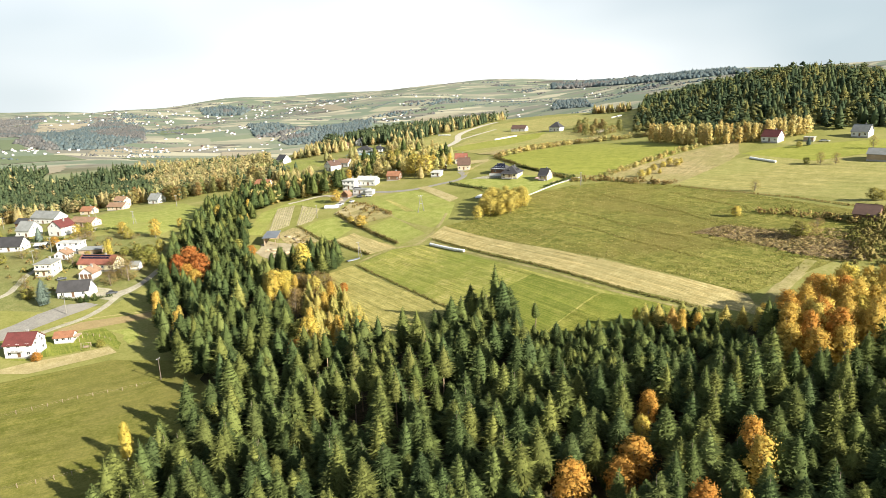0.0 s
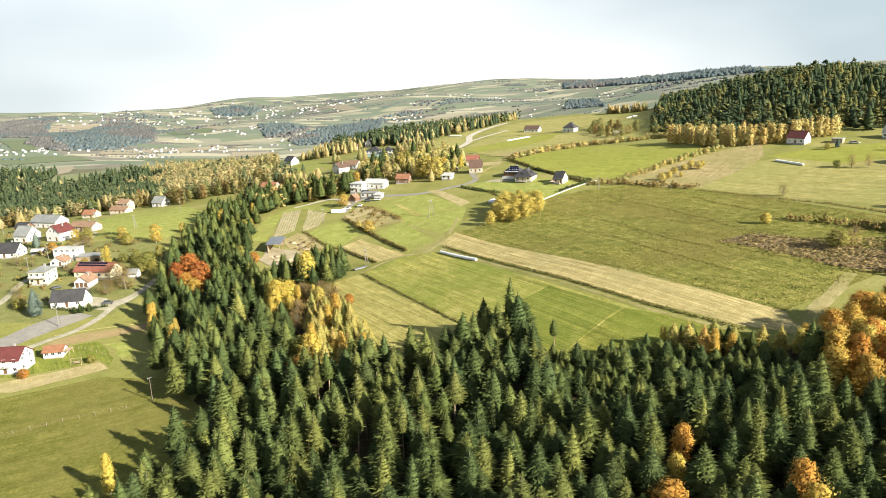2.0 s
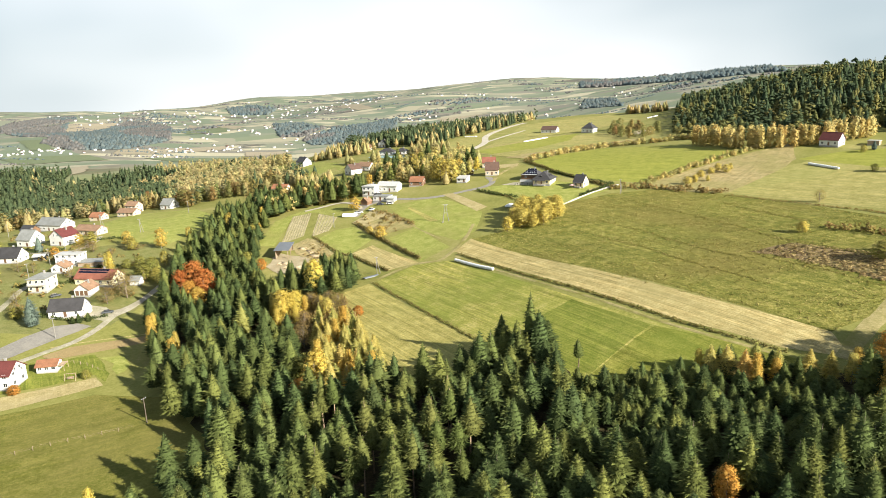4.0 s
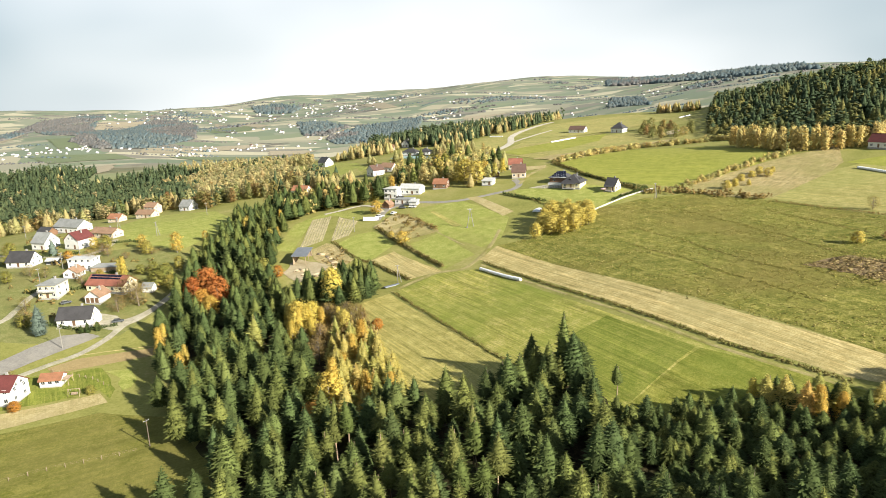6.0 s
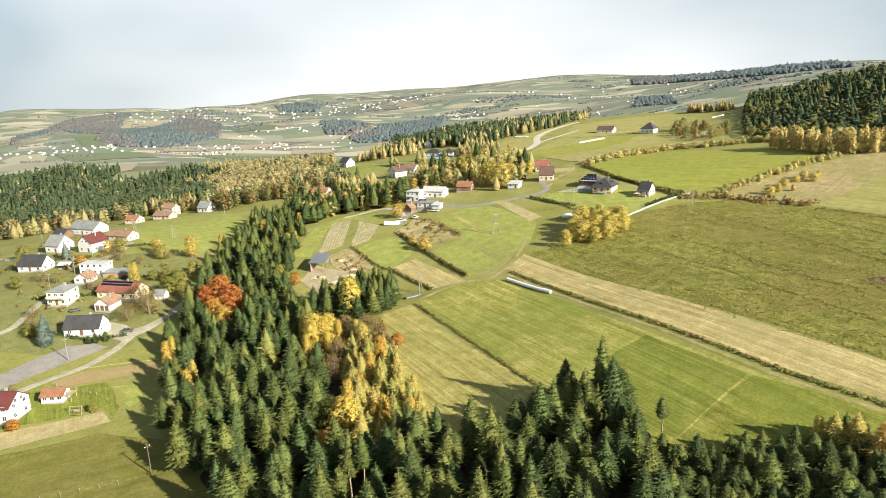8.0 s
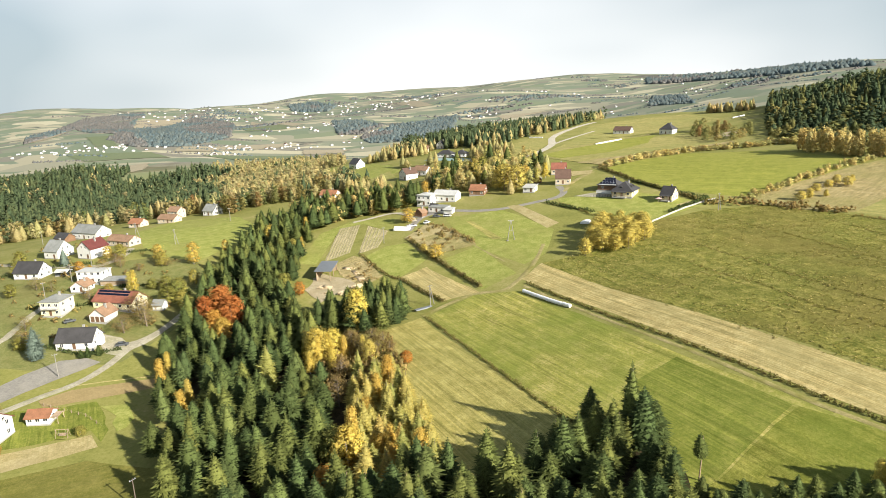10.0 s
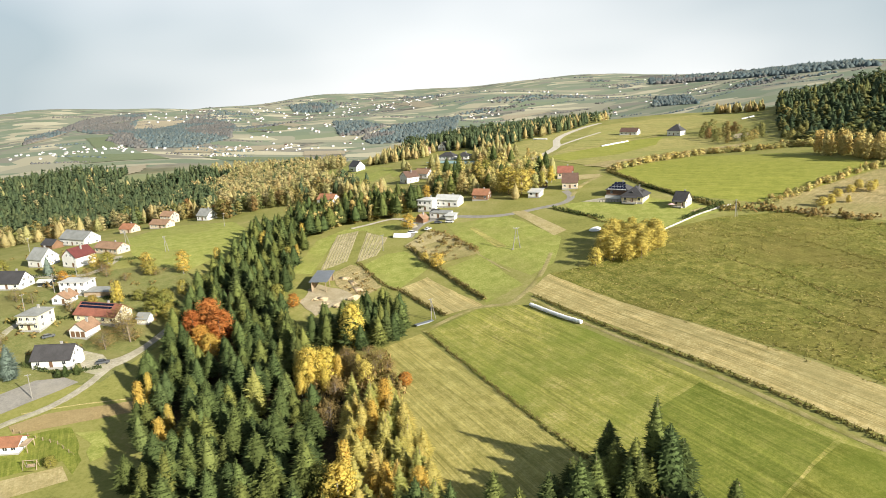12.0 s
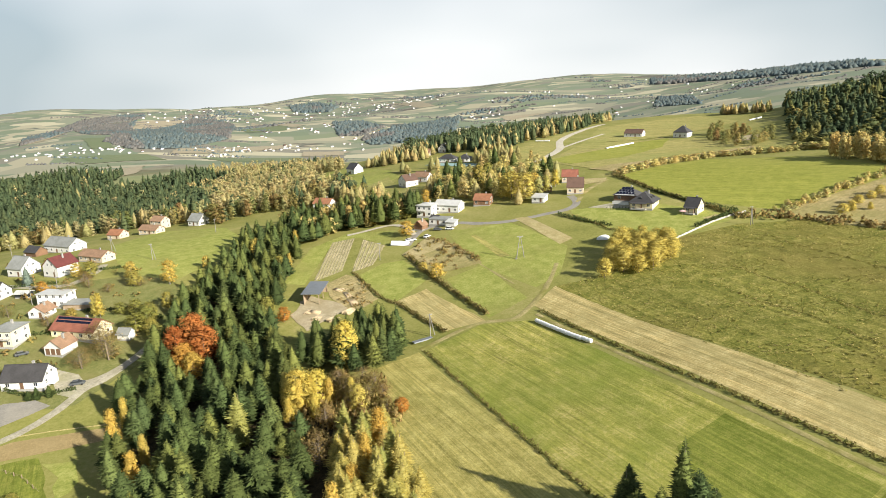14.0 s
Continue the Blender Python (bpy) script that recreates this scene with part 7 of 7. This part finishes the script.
fence([(-140, 186), (-117, 193), (-99, 203), (-79, 210)], 4.0, 1.3, (0.7, 1.15), M_WOOD, "low pale post fence across the meadow", 0.11)
fence([(-120, 146), (-97, 152.5), (-79, 160)], 4.0, 1.3, (0.7, 1.15), M_WOOD, "low pale post fence at the meadow's end", 0.11)
wall_root = tagged(new("garden_wall"), "low pale concrete panel wall along the villa lawn", "wall")
WALL = [(88, 380.5), (97.5, 387.7), (109, 396.2), (119.9, 402.6), (127.5, 406.1)]
wall_root.matrix_basis = pose(88, 380.5, on_ground(88, 380.5))
for a, b in zip(WALL, WALL[1:]):
    a, b = Vector(a), Vector(b)
    n = round((b - a).length / 2.4)
    for i in range(n):
        p, e = a.lerp(b, i / n), a.lerp(b, (i + 1) / n)
        turn = math.degrees(math.atan2(e.y - p.y, e.x - p.x))
        for nm, x0, x1, half_, top in (("panel", 0.1, (e - p).length - 0.1, 0.06, 0.9), ("post", -0.1, 0.1, 0.1, 0.94)):
            bm = bmesh.new()
            box(bm, x0, x1, -half_, half_, -0.5, top)
            ob = part(nm, bm, M_PALECONCRETE, wall_root)
            ob.matrix_basis = pose(p.x - 88, p.y - 380.5, on_ground(p.x, p.y) - on_ground(88, 380.5), 0, 0, turn)
stand("hedge", [(r.choice(BUSH), x, y, r.uniform(0.45, 0.7), r.uniform(0.6, 1.0), r.uniform(0, 6.28)) for x, y in row_of([(100, 391.5), (109, 398.2), (119, 404.5), (125, 409)], 0.8, 62, 0.3)], M_BOXHEDGE, "dark conifer hedge inside the garden wall", "hedge")
fence([(122, 400), (118, 415), (112, 428)], 2.5, 1.3, (0.5, 1.0), M_WOOD, "plain wire fence behind the villa")
fence([(-128, 262), (-112, 256), (-104, 250)], 3.0, 1.2, (0.6, 1.0), M_WOOD, "garden fence beside the garage")


def car(x, y, rz, paint, label, long=4.3):
    root = tagged(new("car"), label, "car", "parked cars")
    root.matrix_basis = pose(x, y, on_ground(x, y) + 0.12, 0, 0, rz)
    bm = bmesh.new()
    prism(bm, [(-long / 2, 0.35), (long / 2, 0.35), (long / 2, 0.75), (long * 0.3, 0.92), (-long * 0.46, 0.95), (-long / 2, 0.8)], -0.87, 0.87, True)
    part("body", bm, paint, root)
    bm = bmesh.new()
    prism(bm, [(-long * 0.42, 0.95), (long * 0.28, 0.92), (long * 0.1, 1.42), (-long * 0.32, 1.45)], -0.76, 0.76, True)
    part("cabin", bm, M_GLASS, root, "dark glazed cabin")
    bm = bmesh.new()
    box(bm, -long * 0.31, long * 0.09, -0.72, 0.72, 1.42, 1.49)
    part("car_roof", bm, paint, root)
    for sx in (-0.31, 0.31):
        for sy in (-0.8, 0.8):
            vs, fs = [], []
            cyl(vs, fs, (sx * long, sy - 0.1, 0.32), (sx * long, sy + 0.1, 0.32), 0.32, 0.32, 12)
            fs += [(0, t + 1, t) for t in range(1, 11)] + [(12, 12 + t, 13 + t) for t in range(1, 11)]
            ob = new("wheel", mesh_of("wheel", vs, fs, M_RUBBER))
            ob.parent = root


car(-17, 427.5, 60, M_CARPAINT, "white car parked by the workshops")
car(-25, 425.5, 20, M_CARPAINT, "white van parked beside the village road", 5.4)
car(-12, 436, -20, M_CARGREY, "dark grey car parked by the white workshop")
car(-6, 434, -20, M_CARPAINT, "white car parked at the workshop")
car(-152, 320, 40, M_CARGREY, "dark car parked in a yard")
car(-123, 302, 20, M_CARGREY, "dark car parked beside the white cottage")
car(288, 402, -50, M_CARPAINT, "white van parked below the hill house", 6.0)

# wooden garden swing on the lawn by the garage
swing = tagged(new("garden_swing"), "weathered wooden A-frame garden swing on the lawn", "swing")
swing.matrix_basis = pose(-112.8, 245.4, on_ground(-112.8, 245.4), 0, 0, 5)
for sx in (-1.7, 1.7):
    for sy in (-0.9, 0.9):
        vs, fs = [], []
        cyl(vs, fs, (sx, sy, -0.2), (sx, 0, 2.3), 0.08, 0.07, 6)
        ob = new("leg", mesh_of("leg", vs, fs, M_WOOD))
        ob.parent = swing
vs, fs = [], []
cyl(vs, fs, (-1.95, 0, 2.3), (1.95, 0, 2.3), 0.08, 0.08, 6)
ob = new("top_beam", mesh_of("top_beam", vs, fs, M_WOOD))
ob.parent = swing
for y0, y1, z0, z1, nm in ((-0.3, 0.3, 0.5, 0.58, "seat"), (0.3, 0.38, 0.58, 1.1, "backrest")):
    bm = bmesh.new()
    box(bm, -1.0, 1.0, y0, y1, z0, z1)
    part(nm, bm, M_WOOD, swing)
for sx in (-0.95, 0.95):
    vs, fs = [], []
    cyl(vs, fs, (sx, 0, 0.58), (sx, 0, 2.25), 0.025, 0.025, 4)
    ob = new("chain", mesh_of("chain", vs, fs, M_STEEL))
    ob.parent = swing

# a dark plank bridge over the ditch, a pale tarpaulin heap beside the grove
bm = bmesh.new()
prism(bm, [(-0.9, 0.0), (0.9, 0.0), (0.8, 0.35), (-0.8, 0.35)], 0, 9.5, True)
me = bpy.data.meshes.new("plank_stack")
bm.to_mesh(me)
bm.free()
me.materials.append(M_SHEETGREY)
ob = tagged(new("plank_stack", me), "long low dark grey stack at the field track", "planks")
ob.matrix_basis = pose(-17.6, 317.3, on_ground(-14, 320) + 0.05, 0, 0, -54)
bm = bmesh.new()
bmesh.ops.create_uvsphere(bm, u_segments=14, v_segments=8, radius=1.0)
for v in bm.verts:
    v.co = Vector((v.co.x * 3.2, v.co.y * 2.0, max(v.co.z, 0) * 1.8)) * (1 + 0.12 * noise.noise(v.co * 1.7))
me = bpy.data.meshes.new("covered_heap")
bm.to_mesh(me)
bm.free()
me.materials.append(M_WRAP)
ob = tagged(new("covered_heap", me), "heap under a pale tarpaulin beside the birch grove", "heap")
ob.matrix_basis = pose(61, 391.5, on_ground(61, 391.5) - 0.05, 0, 0, 20)

# ---- the far valley: fields, villages and woods ----
# far fields: haze is put into the colours, greyed and low in contrast
M_HAZEDSTRAW = turf("far_stubble", (0.27, 0.235, 0.165), (0.31, 0.27, 0.19), (0.35, 0.305, 0.22), None, 1, 0, 0.004, (0.25, 0.23, 0.16), 0.5, 0)
M_HAZEDGREEN = turf("far_meadow", (0.125, 0.155, 0.085), (0.145, 0.175, 0.098), (0.17, 0.195, 0.115), None, 1, 0, 0.004, (0.17, 0.18, 0.11), 0.5, 0)
for poly in ([(-1244, 2054), (-1357, 2419), (-1303, 2331), (-1106, 1880), (-1112, 1793)], [(-582, 1171), (-542, 1250), (-497, 1128), (-519, 1071)], [(-625, 1584), (-409, 1754), (-404, 1672), (-537, 1514), (-600, 1490)],
             [(-891, 3024), (-478, 2210), (-501, 2156), (-811, 2750)], [(-352, 1616), (-246, 1610), (-250, 1552), (-332, 1527)], [(-1383, 2903), (-1227, 3162), (-1160, 2754), (-1198, 2554)],
             [(-372, 3664), (-169, 3236), (-85, 2872), (-153, 2904)], [(148, 2422), (345, 2407), (261, 2368), (159, 2301)]):
    patch("field_far_stubble", poly, M_HAZEDSTRAW, "pale stubble field on the far valley side", "field", 0.8, 6.0)
for poly in ([(-970, 1826), (-909, 1824), (-752, 1564), (-810, 1574)], [(-800, 1440), (-640, 1470), (-560, 1380), (-700, 1330)], [(-520, 1440), (-330, 1500), (-260, 1400), (-420, 1340)], [(-700, 2250), (-560, 2300), (-500, 2080), (-610, 2050)]):
    patch("field_far_meadow", poly, M_HAZEDGREEN, "green meadow on the far valley floor", "field", 0.7, 6.0)

FARWOODS = (
    [(-1305, 2376), (-1337, 2670), (-1362, 2957), (-1165, 2484), (-1147, 2673), (-1212, 3191), (-1105, 3181), (-939, 2939), (-600, 1862), (-604, 1744), (-625, 1584), (-717, 1564), (-851, 1708), (-909, 1883)],
    [(-1475, 2730), (-1502, 3004), (-1569, 3468), (-1402, 3127), (-1359, 2714), (-1336, 2469), (-1257, 2193), (-1112, 1793), (-1315, 2114), (-1364, 2380)],
    [(-177, 2053), (10, 2514), (-9, 1827), (-106, 1700), (-204, 1701), (-247, 1820)], [(-390, 2225), (-303, 2250), (-211, 2057), (-254, 1876), (-319, 1899)],
    [(679, 2405), (710, 2174), (640, 1900), (566, 2069)], [(1069, 3875), (1469, 3475), (1651, 3176), (1362, 2308), (1200, 2500), (1060, 3000), (890, 3231)], [(-955, 3967), (-808, 4045), (-645, 3856), (-671, 3647), (-858, 3681)])
q = random.Random(77)
vs, fs, kinds = [], [], []
VILLAGES = [(-932, 1545, 30, 9), (-845, 1490, 28, 9), (-787, 1483, 26, 8), (-796, 1571, 26, 7), (-696, 1532, 30, 8), (-664, 1571, 28, 8), (-502, 1466, 24, 9), (-538, 1628, 26, 7), (-504, 1603, 26, 9), (-456, 1662, 36, 8), (-377, 1672, 36, 10), (-425, 2127, 70, 14), (-459, 2042, 60, 12),
            (-573, 3412, 130, 26), (-501, 3723, 170, 28), (-191, 1852, 40, 10), (-247, 1820, 40, 10), (-262, 1723, 40, 8), (-291, 3415, 120, 14), (91, 2480, 60, 10), (-961, 3616, 150, 20), (-1331, 3167, 110, 18), (-942, 3152, 60, 10), (533, 2138, 60, 9), (933, 2619, 90, 5), (-171, 3276, 90, 10), (300, 3000, 300, 16), (700, 2900, 260, 10), (-1250, 3600, 250, 14)]
for cx, cy, rad, n in VILLAGES:
    for i in range(n):
        x, y = q.gauss(cx, rad), q.gauss(cy, rad * 1.3)
        if math.hypot(x, y - 60) > 4400 or any(in_poly(x, y, poly) for poly in FARWOODS):
            continue
        z, t = on_ground(x, y), q.uniform(0, 3.14)
        small = 0.55 + 0.45 * min(1.0, max(0.0, (y - 1500) / 1800))
        a, b, hh = q.uniform(4.0, 6.2) * small, q.uniform(3.2, 4.4) * small, q.uniform(2.4, 4.2) * small
        c, sn = math.cos(t), math.sin(t)

        def at(u, v, w):
            return (x + u * c - v * sn, y + u * sn + v * c, z + w)
        o = len(vs)
        vs += [at(-a, -b, -3), at(a, -b, -3), at(a, b, -3), at(-a, b, -3), at(-a, -b, hh), at(a, -b, hh), at(a, b, hh), at(-a, b, hh), at(-a, 0, hh + b * 0.8), at(a, 0, hh + b * 0.8)]
        tri = [(0, 1, 5), (0, 5, 4), (1, 2, 6), (1, 6, 5), (2, 3, 7), (2, 7, 6), (3, 0, 4), (3, 4, 7), (1 + 4, 2 + 4, 9), (3 + 4, 0 + 4, 8), (4, 5, 9), (4, 9, 8), (6, 7, 8), (6, 8, 9)]
        fs += [tuple(o + k for k in f) for f in tri]
        kinds += [0] * 10 + [q.choice([1, 1, 2, 3, 4])] * 4
me = mesh_of("distant_village", vs, fs, [M_FARWALL, ROOFS["grey"], ROOFS["tan"], ROOFS["brown"], ROOFS["white"]])
me.polygons.foreach_set("material_index", np.array(kinds, np.int32))
tagged(new("distant_village", me), "scattered pale houses of distant villages", "village", "", "stuff")

TUFT = []
for k in range(5):
    g = np.random.RandomState(k)
    TUFT.append((OCTA_V * 7.0 * g.uniform(0.7, 1.3, (6, 1)) * np.array([1, 1, 1.1]), OCTA_F))
# underlay for the gaps between far crowns: shade and haze are its colour
M_FARUNDERLAY = turf("hazed_wood_underlay", (0.105, 0.13, 0.125), (0.125, 0.145, 0.135), (0.15, 0.155, 0.14), None, 1, 0, 0.02, (0.16, 0.145, 0.125), 0.5, 0)
items, brown = [], []
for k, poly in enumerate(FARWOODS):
    patch("ground_far_wood", poly, M_FARUNDERLAY, "underlay of a distant wood, shade and haze painted into its colour", "ground", 1.0, 6.0)
    for x, y in scatter(poly, 10.5 if k < 5 else 17.0, 90 + k, 0.7):
        w = noise.noise(Vector((x * 0.004, y * 0.003, 2.0)))
        sc = q.uniform(0.8, 1.3) * (0.9 if k < 5 else 1.9)
        (items if w > (0.05 if k in (0, 1, 3) else -0.35) else brown).append((q.choice(TUFT), x, y, sc, sc * q.uniform(0.7, 1.1), q.uniform(0, 6.28)))
# hedgerows along the strip fields and small woods on the far slopes
for i in range(170):
    y = q.uniform(1350, 4000)
    x, t, long = q.uniform(-0.62, 0.62) * y, q.gauss(0.15, 0.5), q.uniform(40, 190)
    for k in range(int(long / 8)):
        sc = q.uniform(0.35, 0.8) * (0.7 + y / 5000)
        items_or = brown if i % 3 else items
        items_or.append((q.choice(TUFT), x + k * 8 * math.cos(t) + q.uniform(-3, 3), y + k * 8 * math.sin(t) + q.uniform(-3, 3), sc, sc * q.uniform(0.5, 0.9), q.uniform(0, 6.28)))
for i in range(36000):
    y = q.uniform(1250, 4300)
    x = q.uniform(-0.75, 0.72) * y
    w = noise.noise(Vector((x * 0.0022, y * 0.0030, 5.0))) + 0.5 * noise.noise(Vector((x * 0.007, y * 0.011, 9.0)))
    if y > 2300 and w > 0.40:
        sc = q.uniform(0.6, 1.2) * (0.6 + y / 5000)
        (items if w > 0.5 else brown).append((q.choice(TUFT), x, y, sc, sc * q.uniform(0.55, 0.9), q.uniform(0, 6.28)))
stand("distant_woods", items, M_HAZEDWOOD, "blue-green woods on the distant slopes, haze painted into their colour")
stand("distant_woods", brown, M_HAZEDBROWN, "brown autumn woods on the distant slopes, greyed with painted haze")
